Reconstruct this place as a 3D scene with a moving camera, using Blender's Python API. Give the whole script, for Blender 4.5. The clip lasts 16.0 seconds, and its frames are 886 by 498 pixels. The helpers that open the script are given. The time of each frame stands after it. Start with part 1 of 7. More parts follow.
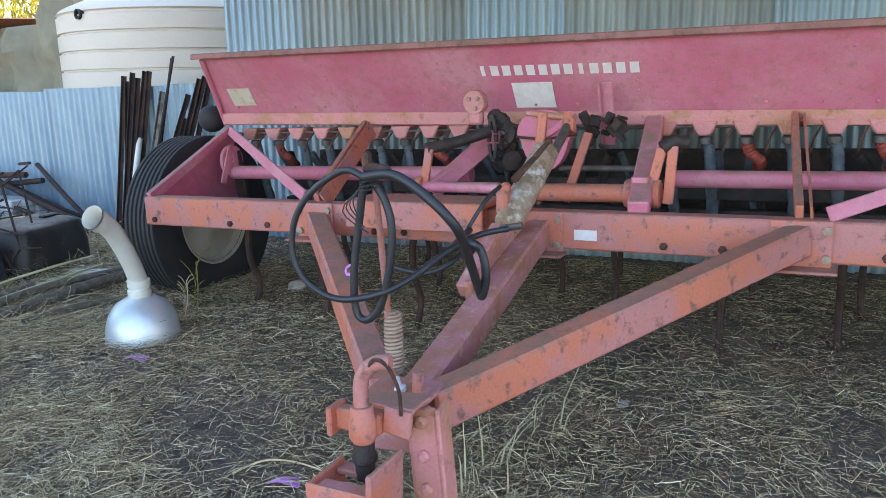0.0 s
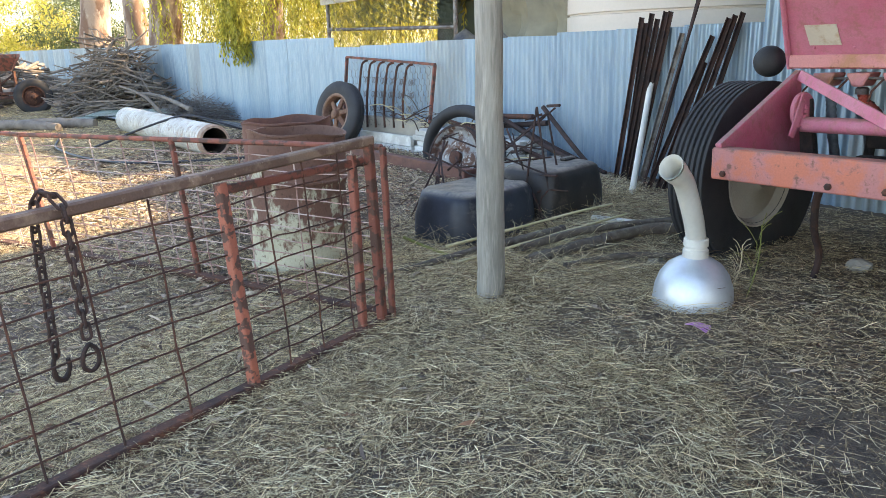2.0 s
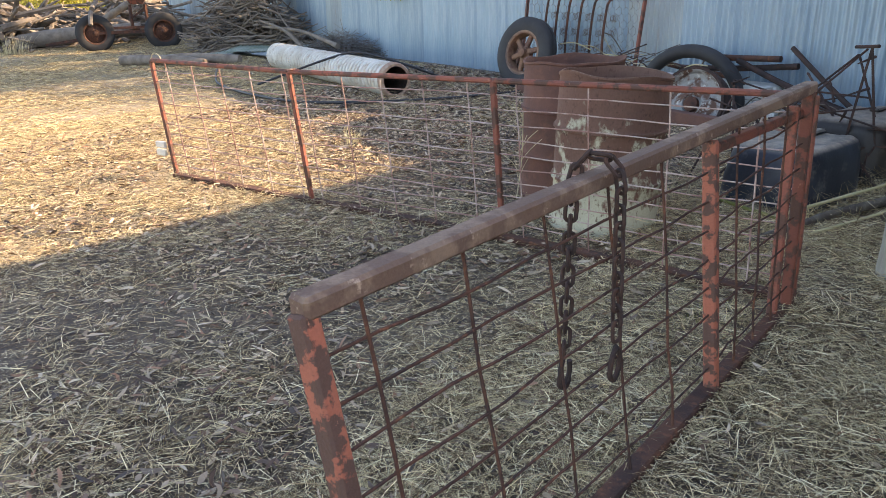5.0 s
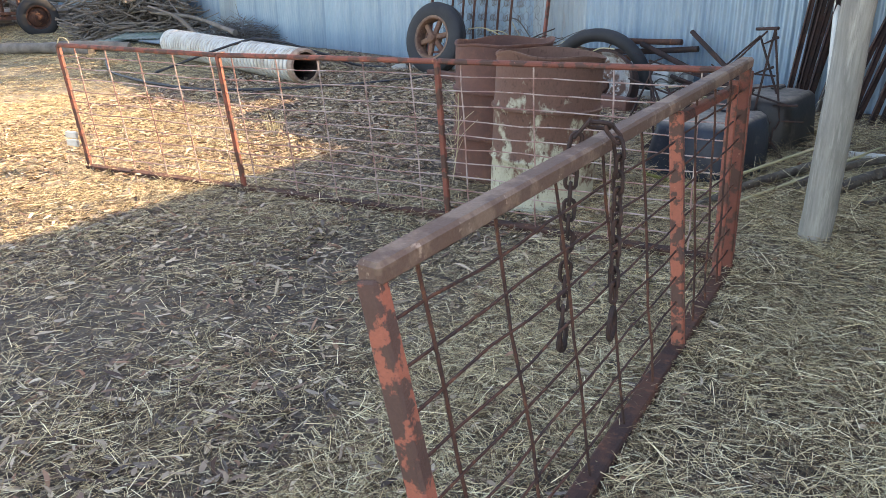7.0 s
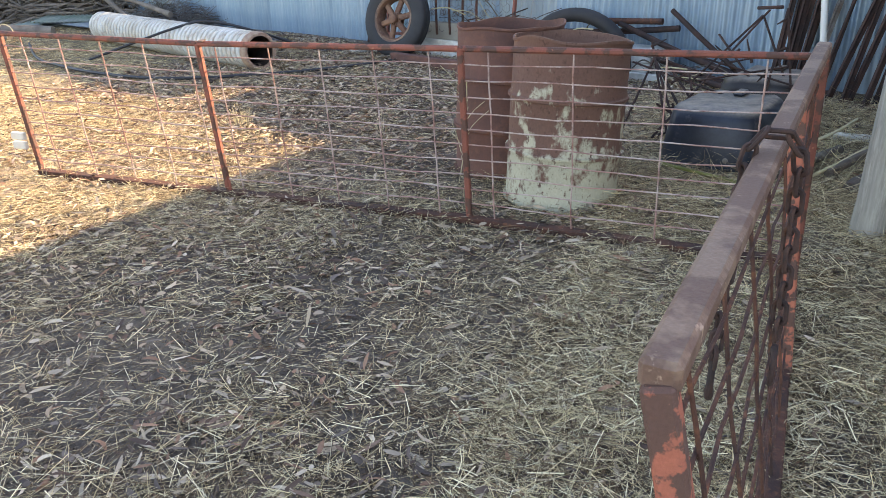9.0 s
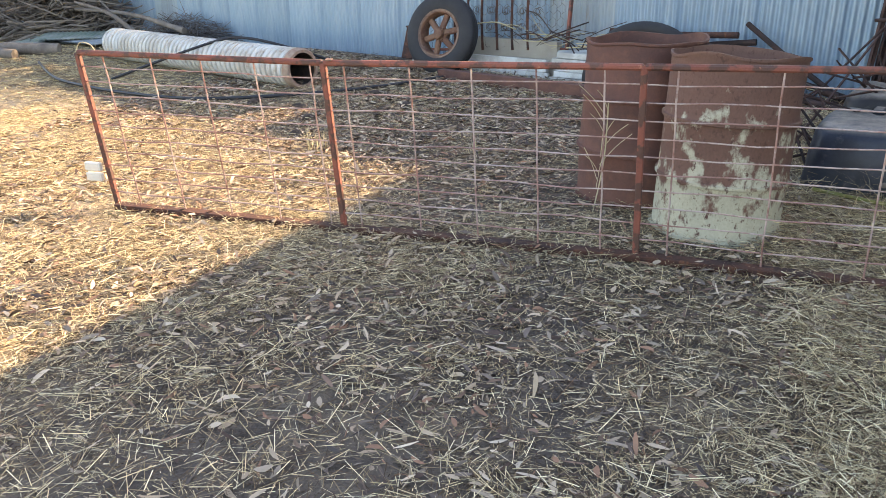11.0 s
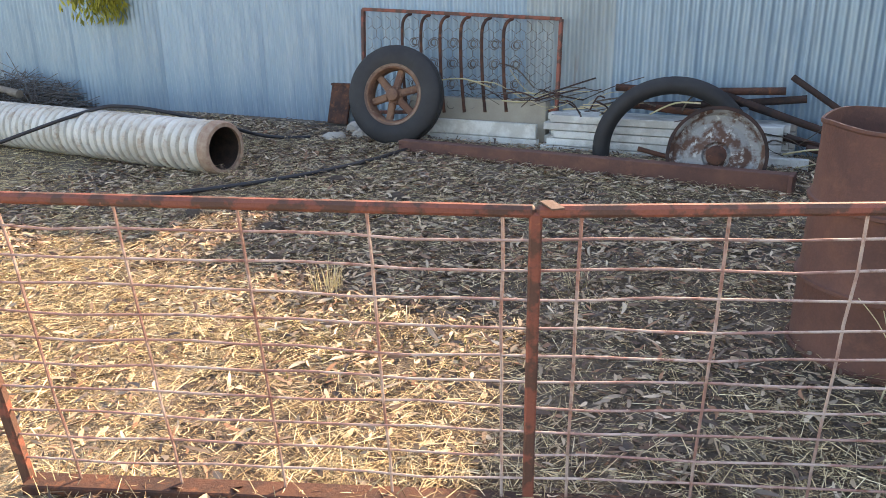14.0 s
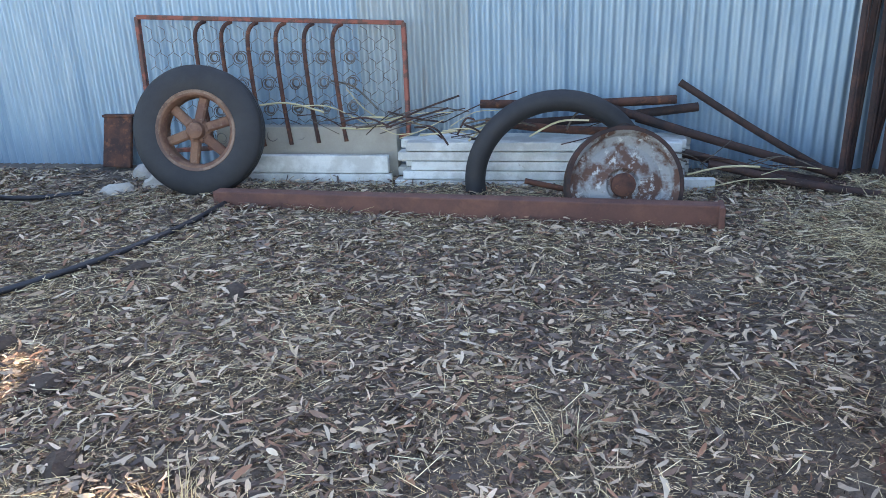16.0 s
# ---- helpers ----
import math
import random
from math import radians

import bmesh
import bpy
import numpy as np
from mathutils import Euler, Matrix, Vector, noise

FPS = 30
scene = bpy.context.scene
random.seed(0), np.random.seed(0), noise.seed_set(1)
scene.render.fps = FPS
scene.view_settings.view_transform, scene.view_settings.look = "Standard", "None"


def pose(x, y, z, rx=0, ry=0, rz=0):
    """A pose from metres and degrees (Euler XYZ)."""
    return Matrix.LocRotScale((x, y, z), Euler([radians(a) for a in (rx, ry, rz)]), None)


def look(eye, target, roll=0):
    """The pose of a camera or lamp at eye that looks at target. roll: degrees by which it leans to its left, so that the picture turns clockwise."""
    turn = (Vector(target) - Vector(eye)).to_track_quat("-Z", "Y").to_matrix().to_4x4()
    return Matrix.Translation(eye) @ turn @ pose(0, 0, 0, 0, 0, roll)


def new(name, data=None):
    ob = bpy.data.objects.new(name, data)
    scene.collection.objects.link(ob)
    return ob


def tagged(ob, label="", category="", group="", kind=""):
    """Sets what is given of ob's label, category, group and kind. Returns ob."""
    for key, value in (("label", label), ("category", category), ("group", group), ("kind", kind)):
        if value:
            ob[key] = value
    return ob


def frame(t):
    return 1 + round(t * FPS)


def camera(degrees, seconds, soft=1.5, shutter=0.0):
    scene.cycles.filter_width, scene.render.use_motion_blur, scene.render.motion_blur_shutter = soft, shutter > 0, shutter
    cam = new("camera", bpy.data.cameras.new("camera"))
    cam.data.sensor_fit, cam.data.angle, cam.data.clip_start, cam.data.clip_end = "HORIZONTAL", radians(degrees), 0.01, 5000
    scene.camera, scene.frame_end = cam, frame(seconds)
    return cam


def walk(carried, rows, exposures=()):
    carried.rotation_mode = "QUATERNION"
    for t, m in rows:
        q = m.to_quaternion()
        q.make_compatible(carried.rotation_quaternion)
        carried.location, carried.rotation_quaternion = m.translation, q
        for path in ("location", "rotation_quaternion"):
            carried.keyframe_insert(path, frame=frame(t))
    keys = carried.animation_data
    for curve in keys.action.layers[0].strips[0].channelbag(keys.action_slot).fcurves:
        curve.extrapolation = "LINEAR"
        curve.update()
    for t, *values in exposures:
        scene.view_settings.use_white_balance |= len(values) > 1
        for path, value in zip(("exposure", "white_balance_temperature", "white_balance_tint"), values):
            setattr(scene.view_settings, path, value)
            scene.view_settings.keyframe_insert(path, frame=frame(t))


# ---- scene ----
cam = camera(61.3, 16.0, soft=0.8)
PATH = [
    (0, (-0.218, -0.045, 1.471), (-0.182, 1.908, 1.042), -0.9),
    (0.5, (-0.399, 0.003, 1.454), (-0.594, 1.945, 1.019), -1.2),
    (1, (-0.695, 0.108, 1.449), (-1.16, 1.997, 0.984), -1.6),
    (1.5, (-0.909, 0.228, 1.457), (-1.653, 2.018, 0.961), -2.0),
    (2, (-1.159, 0.23, 1.428), (-2.126, 1.898, 0.895), -1.6),
    (2.5, (-1.471, 0.129, 1.429), (-2.619, 1.665, 0.861), -1.2),
    (3, (-1.752, 0.101, 1.411), (-3.037, 1.512, 0.813), -1.1),
    (3.5, (-2.05, 0.091, 1.395), (-3.359, 1.47, 0.776), -0.7),
    (4, (-2.228, -0.01, 1.406), (-3.491, 1.405, 0.772), -0.7),
    (4.2, (-2.371, -0.013, 1.414), (-3.603, 1.425, 0.77), -0.8),
    (6.3, (-2.927, -0.186, 1.383), (-3.83, 1.459, 0.69), -1.4),
    (6.5, (-2.948, -0.206, 1.385), (-3.834, 1.448, 0.692), -1.2),
    (7, (-2.994, -0.247, 1.374), (-3.84, 1.421, 0.667), -0.8),
    (7.5, (-3.077, -0.224, 1.362), (-3.885, 1.455, 0.634), -0.6),
    (8, (-3.275, -0.129, 1.369), (-4.02, 1.568, 0.618), -0.6),
    (8.2, (-3.353, -0.094, 1.374), (-4.064, 1.613, 0.614), -0.9),
    (10.3, (-4.17, -0.035, 1.365), (-4.819, 1.707, 0.628), -0.7),
    (10.5, (-4.299, -0.005, 1.349), (-4.941, 1.743, 0.621), -0.7),
    (11, (-4.611, 0.058, 1.346), (-5.215, 1.821, 0.619), -0.9),
    (11.5, (-4.886, 0.234, 1.322), (-5.465, 2.01, 0.608), -0.9),
    (12, (-5.164, 0.473, 1.313), (-5.703, 2.265, 0.609), -0.6),
    (12.5, (-5.486, 0.71, 1.318), (-5.971, 2.527, 0.639), -0.4),
    (13, (-5.818, 1.046, 1.312), (-6.238, 2.89, 0.662), -0.5),
    (13.5, (-6.109, 1.357, 1.326), (-6.428, 3.226, 0.689), -0.5),
    (14, (-6.352, 1.661, 1.347), (-6.542, 3.547, 0.712), -0.9),
    (14.5, (-6.516, 2.063, 1.343), (-6.558, 3.961, 0.714), -1.2),
    (15, (-6.683, 2.425, 1.35), (-6.563, 4.319, 0.719), -1.5),
    (15.5, (-6.788, 2.771, 1.386), (-6.525, 4.647, 0.743), -1.9),
    (16, (-6.79, 3.088, 1.43), (-6.437, 4.937, 0.755), -2.2),
]
EXPOSURES = [(0, 2.44, 6600, 13), (1.0, 2.38, 6900, 14), (1.5, 2.38, 7000, 14), (2.0, 2.40, 7150, 15), (2.5, 2.12, 7250, 16), (3.5, 1.72, 7400, 18), (7, 2.10, 7400, 18), (11, 2.08, 7550, 18), (13, 1.88, 7700, 18), (14, 1.86, 7600, 18), (15, 1.98, 7200, 19), (16, 2.22, 6600, 16)]
walk(cam, [(t, look(eye, target, roll)) for t, eye, target, roll in PATH], EXPOSURES)

# ---- light ----
SUN_DIR = Vector((0.69, 0.72, 0.0)).normalized()
SUN_ELEV = radians(26)
world = bpy.data.worlds.new("sky")
scene.world = world
world.use_nodes = True
_n = world.node_tree.nodes
_sky = _n.new("ShaderNodeTexSky")
_sky.sky_type = "NISHITA"
_sky.sun_disc = False
_sky.sun_elevation = SUN_ELEV
_sky.sun_rotation = math.atan2(SUN_DIR.x, SUN_DIR.y)
_sky.dust_density = 1.0
_n["Background"].inputs[1].default_value = 0.15
world.node_tree.links.new(_sky.outputs[0], _n["Background"].inputs[0])
_sun = bpy.data.lights.new("sun", "SUN")
_sun.energy = 4.4
_sun.angle = radians(0.53)
_sun.color = (1.0, 0.82, 0.58)
sun = new("sun", _sun)
sun.matrix_world = look((0, 0, 0), (-SUN_DIR.x, -SUN_DIR.y, -math.tan(SUN_ELEV)))

# ---- mesh helpers ----
rnd = random.Random(7)


def part(name, bm, material, parent=None, label="", smooth=False):
    me = bpy.data.meshes.new(name)
    bm.normal_update()
    bm.to_mesh(me)
    bm.free()
    me.materials.append(material)
    if smooth:
        me.shade_smooth()
        me.set_sharp_from_angle(angle=radians(40))
    ob = new(name, me)
    if parent is not None:
        ob.parent = parent
    if label:
        ob["label"] = label
    return ob


def thing(name, label, category, group="", kind="", m=None):
    ob = new(name)
    ob.empty_display_size = 0.1
    if m is not None:
        ob.matrix_world = m
    return tagged(ob, label, category, group, kind)


def B():
    return bmesh.new()


def frame_z(d, up=(0, 0, 1)):
    d = Vector(d).normalized()
    up = Vector(up)
    if abs(d.dot(up)) > 0.98:
        up = Vector((0, 1, 0))
    x = up.cross(d).normalized()
    return Matrix((x, d.cross(x), d)).transposed()


def box(bm, c, size, rot=None, bevel=0.004):
    m = Matrix.Translation(c)
    if rot is not None:
        m = m @ rot.to_4x4()
    r = bmesh.ops.create_cube(bm, size=1, matrix=m @ Matrix.Diagonal((*size, 1)))
    if bevel:
        vs = set(r["verts"])
        es = [e for e in bm.edges if e.verts[0] in vs and e.verts[1] in vs]
        bmesh.ops.bevel(bm, geom=es, offset=bevel, segments=1, affect="EDGES")
    return bm


def beam(bm, a, b, wd, ht, up=(0, 0, 1), bevel=0.004):
    """A rectangular bar from a to b, ht measured along up."""
    a, b = Vector(a), Vector(b)
    d = b - a
    return box(bm, (a + b) / 2, (wd, ht, d.length), frame_z(d, up), bevel)


def tube(bm, pts, r, n=10, closed=False, caps=True):
    """A round bar swept along pts; r is one radius or one for each point."""
    pts = [Vector(p) for p in pts]
    k = len(pts)
    rs = r if isinstance(r, (list, tuple)) else [r] * k
    rings, x = [], None
    for i, p in enumerate(pts):
        a = pts[(i - 1) % k] if closed or i > 0 else p
        c = pts[(i + 1) % k] if closed or i < k - 1 else p
        d = (c - a).normalized()
        if x is None:
            x = frame_z(d).col[0].copy()
        x = (x - d * x.dot(d))
        x = x.normalized() if x.length > 1e-5 else frame_z(d).col[0].copy()
        y = d.cross(x)
        rings.append([bm.verts.new(p + (x * math.cos(2 * math.pi * j / n) + y * math.sin(2 * math.pi * j / n)) * rs[i]) for j in range(n)])
    for i in range(k if closed else k - 1):
        A, C = rings[i], rings[(i + 1) % k]
        for j in range(n):
            bm.faces.new((A[j], A[(j + 1) % n], C[(j + 1) % n], C[j]))
    if caps and not closed:
        bm.faces.new(rings[0][::-1])
        bm.faces.new(rings[-1])
    return bm


def lathe(bm, prof, n=32, m=Matrix(), closed=False):
    """prof: (radius, height) pairs turned about z."""
    rings = []
    for r, z in prof:
        if r < 1e-6:
            rings.append([bm.verts.new(m @ Vector((0, 0, z)))])
        else:
            rings.append([bm.verts.new(m @ Vector((r * math.cos(2 * math.pi * j / n), r * math.sin(2 * math.pi * j / n), z))) for j in range(n)])
    k = len(rings)
    for i in range(k if closed else k - 1):
        A, C = rings[i], rings[(i + 1) % k]
        for j in range(n):
            a, b, c, d = A[j % len(A)], A[(j + 1) % len(A)], C[(j + 1) % len(C)], C[j % len(C)]
            q = []
            for v in (a, b, c, d):
                if v not in q:
                    q.append(v)
            if len(q) > 2:
                bm.faces.new(q)
    bmesh.ops.recalc_face_normals(bm, faces=bm.faces)
    return bm


def axis_m(c, d, up=(0, 0, 1)):
    """A pose at c whose z axis points along d."""
    return Matrix.Translation(c) @ frame_z(d, up).to_4x4()


def curve_pts(pts, n=8):
    """A smooth line through pts."""
    pts = [Vector(p) for p in pts]
    out = []
    for i in range(len(pts) - 1):
        p0, p1, p2, p3 = pts[max(i - 1, 0)], pts[i], pts[i + 1], pts[min(i + 2, len(pts) - 1)]
        for j in range(n):
            t = j / n
            out.append(0.5 * (2 * p1 + (p2 - p0) * t + (2 * p0 - 5 * p1 + 4 * p2 - p3) * t * t + (3 * p1 - p0 - 3 * p2 + p3) * t ** 3))
    return out + [pts[-1]]


def raw(name, verts, faces, material, parent=None, smooth=False):
    me = bpy.data.meshes.new(name)
    me.from_pydata(verts, [], faces)
    me.materials.append(material)
    if smooth:
        me.shade_smooth()
    ob = new(name, me)
    if parent is not None:
        ob.parent = parent
    return ob


# ---- materials ----
def rgb(c):
    return (c[0], c[1], c[2], 1.0)


def mat(name, base, second=None, third=None, scale=6.0, fine=60.0, cover=0.5, cover3=0.62, rough=0.8, metal=0.0, bump=0.3, vary=0.12,
        hard=0.08, rnd_obj=0.0, rnd_isl=0.0, stretch=(1, 1, 1), coat=0.0, dist=0.01, translucent=0.0,
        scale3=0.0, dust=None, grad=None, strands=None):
    """Base colour, with a second and a third showing through in patches, a fine grain and relief."""
    m = bpy.data.materials.new(name)
    m.use_nodes = True
    nt = m.node_tree
    N, L = nt.nodes, nt.links
    bs = N["Principled BSDF"]
    bs.inputs["Roughness"].default_value = rough
    bs.inputs["Metallic"].default_value = metal
    bs.inputs["Coat Weight"].default_value = coat
    tc = N.new("ShaderNodeTexCoord")
    mp = N.new("ShaderNodeMapping")
    mp.inputs["Scale"].default_value = stretch
    L.new(tc.outputs["Object"], mp.inputs[0])

    def nz(sc, det=6.0, w=0.6):
        t = N.new("ShaderNodeTexNoise")
        t.inputs["Scale"].default_value = sc
        t.inputs["Detail"].default_value = det
        t.inputs["Roughness"].default_value = w
        L.new(mp.outputs[0], t.inputs["Vector"])
        return t.outputs["Fac"]

    def ramp(src, lo, hi):
        r = N.new("ShaderNodeMapRange")
        r.inputs["From Min"].default_value, r.inputs["From Max"].default_value = lo, hi
        L.new(src, r.inputs["Value"])
        return r.outputs["Result"]

    def mix(fac, a, b, kind="MIX"):
        x = N.new("ShaderNodeMix")
        x.data_type, x.blend_type = "RGBA", kind
        for s, i in ((fac, 0), (a, 6), (b, 7)):
            if isinstance(s, (int, float)):
                x.inputs[i].default_value = s
            elif isinstance(s, tuple):
                x.inputs[i].default_value = rgb(s)
            else:
                L.new(s, x.inputs[i])
        return x.outputs[2]

    col = tuple(base)
    g = nz(fine)
    if second:
        src = nz(scale)
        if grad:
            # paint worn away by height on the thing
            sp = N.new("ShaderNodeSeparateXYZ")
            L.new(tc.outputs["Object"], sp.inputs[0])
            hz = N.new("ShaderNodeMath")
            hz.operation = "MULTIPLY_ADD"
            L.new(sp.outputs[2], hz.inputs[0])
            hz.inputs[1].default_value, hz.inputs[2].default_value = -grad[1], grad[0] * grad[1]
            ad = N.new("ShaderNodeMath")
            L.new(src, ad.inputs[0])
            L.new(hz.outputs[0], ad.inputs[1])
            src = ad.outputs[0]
        col = mix(ramp(src, cover - hard, cover + hard), col, tuple(second))
    if third:
        col = mix(ramp(nz(scale3 or scale * 2.3, 8.0, 0.7), cover3 - hard, cover3 + hard), col, tuple(third))
    if strands:
        # every strand or leaf takes one of these colours
        ge = N.new("ShaderNodeNewGeometry")
        mu = N.new("ShaderNodeMath")
        mu.operation = "FRACT"
        m7 = N.new("ShaderNodeMath")
        m7.operation = "MULTIPLY"
        m7.inputs[1].default_value = 7.31
        L.new(ge.outputs["Random Per Island"], m7.inputs[0])
        L.new(m7.outputs[0], mu.inputs[0])
        cr = N.new("ShaderNodeValToRGB")
        cr.color_ramp.interpolation = "CONSTANT"
        el = cr.color_ramp.elements
        while len(el) < len(strands):
            el.new(0.5)
        for k, c in enumerate(strands):
            el[k].position = k / len(strands)
            el[k].color = rgb(c)
        L.new(mu.outputs[0], cr.inputs[0])
        col = cr.outputs[0]
    if dust:
        # dust and rust settled on faces that look up
        ge = N.new("ShaderNodeNewGeometry")
        sp = N.new("ShaderNodeSeparateXYZ")
        L.new(ge.outputs["Normal"], sp.inputs[0])
        up = ramp(sp.outputs[2], 0.55, 0.9)
        dm = N.new("ShaderNodeMath")
        dm.operation = "MULTIPLY"
        L.new(up, dm.inputs[0])
        L.new(ramp(nz(9.0, 6.0, 0.7), 0.30, 0.62), dm.inputs[1])
        col = mix(dm.outputs[0], col, tuple(dust))
    big = nz(scale * 0.35, 3.0)
    if vary:
        gv = N.new("ShaderNodeMath")
        gv.operation = "MULTIPLY_ADD"
        L.new(g, gv.inputs[0])
        gv.inputs[1].default_value, gv.inputs[2].default_value = 2.4 * vary, 1 - 1.2 * vary
        bv = N.new("ShaderNodeMath")
        bv.operation = "MULTIPLY_ADD"
        L.new(big, bv.inputs[0])
        bv.inputs[1].default_value, bv.inputs[2].default_value = 2.4 * vary, 1 - 1.2 * vary
        pr = N.new("ShaderNodeMath")
        pr.operation = "MULTIPLY"
        L.new(gv.outputs[0], pr.inputs[0])
        L.new(bv.outputs[0], pr.inputs[1])
        fac = pr.outputs[0]
        for amt, node, sock in ((rnd_obj, "ShaderNodeObjectInfo", "Random"), (rnd_isl, "ShaderNodeNewGeometry", "Random Per Island")):
            if amt:
                oi = N.new(node)
                ma = N.new("ShaderNodeMath")
                ma.operation = "MULTIPLY_ADD"
                L.new(oi.outputs[sock], ma.inputs[0])
                ma.inputs[1].default_value, ma.inputs[2].default_value = 2 * amt, 1 - amt
                mm = N.new("ShaderNodeMath")
                mm.operation = "MULTIPLY"
                L.new(fac, mm.inputs[0])
                L.new(ma.outputs[0], mm.inputs[1])
                fac = mm.outputs[0]
        sc = N.new("ShaderNodeVectorMath")
        sc.operation = "SCALE"
        if isinstance(col, tuple):
            c0 = N.new("ShaderNodeRGB")
            c0.outputs[0].default_value = rgb(col)
            col = c0.outputs[0]
        L.new(col, sc.inputs[0])
        L.new(fac, sc.inputs["Scale"])
        col = sc.outputs[0]
    if isinstance(col, tuple):
        bs.inputs["Base Color"].default_value = rgb(col)
    else:
        L.new(col, bs.inputs["Base Color"])
    if bump:
        bp = N.new("ShaderNodeBump")
        bp.inputs["Strength"].default_value = bump
        bp.inputs["Distance"].default_value = dist
        L.new(g, bp.inputs["Height"])
        L.new(bp.outputs[0], bs.inputs["Normal"])
    rv = N.new("ShaderNodeMapRange")
    rv.inputs["To Min"].default_value, rv.inputs["To Max"].default_value = max(rough - 0.12, 0.05), min(rough + 0.12, 1.0)
    L.new(big, rv.inputs["Value"])
    L.new(rv.outputs[0], bs.inputs["Roughness"])
    if translucent:
        tr = N.new("ShaderNodeBsdfTranslucent")
        if isinstance(col, tuple):
            tr.inputs[0].default_value = rgb(col)
        else:
            L.new(col, tr.inputs[0])
        ms = N.new("ShaderNodeMixShader")
        ms.inputs[0].default_value = translucent
        L.new(bs.outputs[0], ms.inputs[1])
        L.new(tr.outputs[0], ms.inputs[2])
        L.new(ms.outputs[0], N["Material Output"].inputs[0])
    return m


RUST = (0.105, 0.043, 0.026)
RUST_D = (0.052, 0.026, 0.02)
RUST_L = (0.22, 0.085, 0.042)
M_GROUND = mat("dirt_and_chaff", (0.15, 0.118, 0.092), (0.23, 0.18, 0.13), (0.055, 0.043, 0.035), scale=1.9, fine=90, cover=0.55, hard=0.14, scale3=7, cover3=0.60, rough=0.95, bump=0.9, vary=0.3, dist=0.02)
# Lighter ground colour carrying sunlight on top of the straw cover.
M_YARD_LIT = mat("straw_yard_painted_sunlit", (0.34, 0.275, 0.185), (0.25, 0.20, 0.135), (0.42, 0.35, 0.245), scale=1.6, fine=70, hard=0.14, scale3=6, cover3=0.60, rough=0.95, bump=0.8, vary=0.25, dist=0.02)
M_STRAW = mat("straw", (0.5, 0.42, 0.28), rough=0.8, bump=0.1, fine=30, vary=0.1, rnd_isl=0.3,
              strands=((0.756, 0.600, 0.336), (0.162, 0.100, 0.053), (0.497, 0.390, 0.205), (0.900, 0.790, 0.508), (0.292, 0.200, 0.107), (0.670, 0.540, 0.312), (0.119, 0.080, 0.045)))
M_CHAFF = mat("broken_chaff", (0.4, 0.32, 0.21), rough=0.85, bump=0.1, fine=30, vary=0.1, rnd_isl=0.35,
              strands=((0.694, 0.541, 0.310), (0.112, 0.075, 0.043), (0.381, 0.270, 0.146), (0.062, 0.042, 0.026), (0.829, 0.686, 0.430), (0.179, 0.120, 0.069), (0.291, 0.208, 0.116), (0.515, 0.395, 0.224), (0.095, 0.064, 0.039)))
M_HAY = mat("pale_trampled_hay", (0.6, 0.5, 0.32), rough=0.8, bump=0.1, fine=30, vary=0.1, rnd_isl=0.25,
            strands=((0.632, 0.495, 0.264), (0.265, 0.184, 0.096), (0.734, 0.601, 0.344), (0.469, 0.359, 0.184), (0.551, 0.446, 0.248), (0.184, 0.126, 0.068)))
M_LEAF = mat("fallen_leaf", (0.4, 0.3, 0.2), rough=0.7, bump=0.2, fine=60, vary=0.16, rnd_isl=0.25,
             strands=((0.10, 0.058, 0.04), (0.50, 0.38, 0.255), (0.22, 0.135, 0.09), (0.62, 0.50, 0.36), (0.13, 0.09, 0.068), (0.42, 0.31, 0.205), (0.32, 0.17, 0.10), (0.18, 0.135, 0.105), (0.07, 0.05, 0.04), (0.36, 0.28, 0.20)))
M_GAL = mat("galvanised_iron", (0.295, 0.405, 0.49), (0.225, 0.325, 0.415), (0.40, 0.49, 0.545), scale=2.2, fine=45, hard=0.15, rough=0.42, metal=0.35, bump=0.06, vary=0.08, rnd_obj=0.09, stretch=(1, 1, 0.15))
M_GAL_OLD = mat("weathered_galvanised_iron", (0.37, 0.43, 0.45), (0.27, 0.32, 0.34), (0.26, 0.19, 0.14), scale=3, fine=45, cover3=0.68, hard=0.1, rough=0.5, metal=0.3, bump=0.08, vary=0.1, rnd_obj=0.14, stretch=(1, 1, 0.12))
M_RUST = mat("rusted_steel", RUST, RUST_D, RUST_L, scale=9, fine=130, rough=0.88, bump=0.35, vary=0.2, rnd_obj=0.12)
M_RUST_DARK = mat("dark_rusted_steel", (0.062, 0.032, 0.025), (0.035, 0.022, 0.019), (0.10, 0.045, 0.028), scale=8, fine=120, rough=0.85, bump=0.3, vary=0.2, rnd_obj=0.2)
M_RED_RUST = mat("flaking_red_paint_on_rust", (0.25, 0.078, 0.05), (0.11, 0.052, 0.037), (0.42, 0.17, 0.10), scale=12, fine=140, cover=0.51, cover3=0.665, hard=0.03, rough=0.7, bump=0.3, vary=0.2, rnd_obj=0.14)
M_PANEL_WIRE = mat("pink_grey_weathered_wire", (0.36, 0.20, 0.165), (0.52, 0.41, 0.36), (0.22, 0.09, 0.06), scale=7, fine=120, hard=0.08, scale3=16, cover3=0.60, rough=0.55, metal=0.2, bump=0.1, vary=0.2)
M_RAIL = mat("rusted_rail_with_pale_paint_flakes", (0.145, 0.085, 0.06), (0.25, 0.165, 0.115), (0.42, 0.30, 0.22), scale=6, fine=120, cover=0.53, cover3=0.645, hard=0.04, scale3=22, rough=0.72, bump=0.3, vary=0.25)
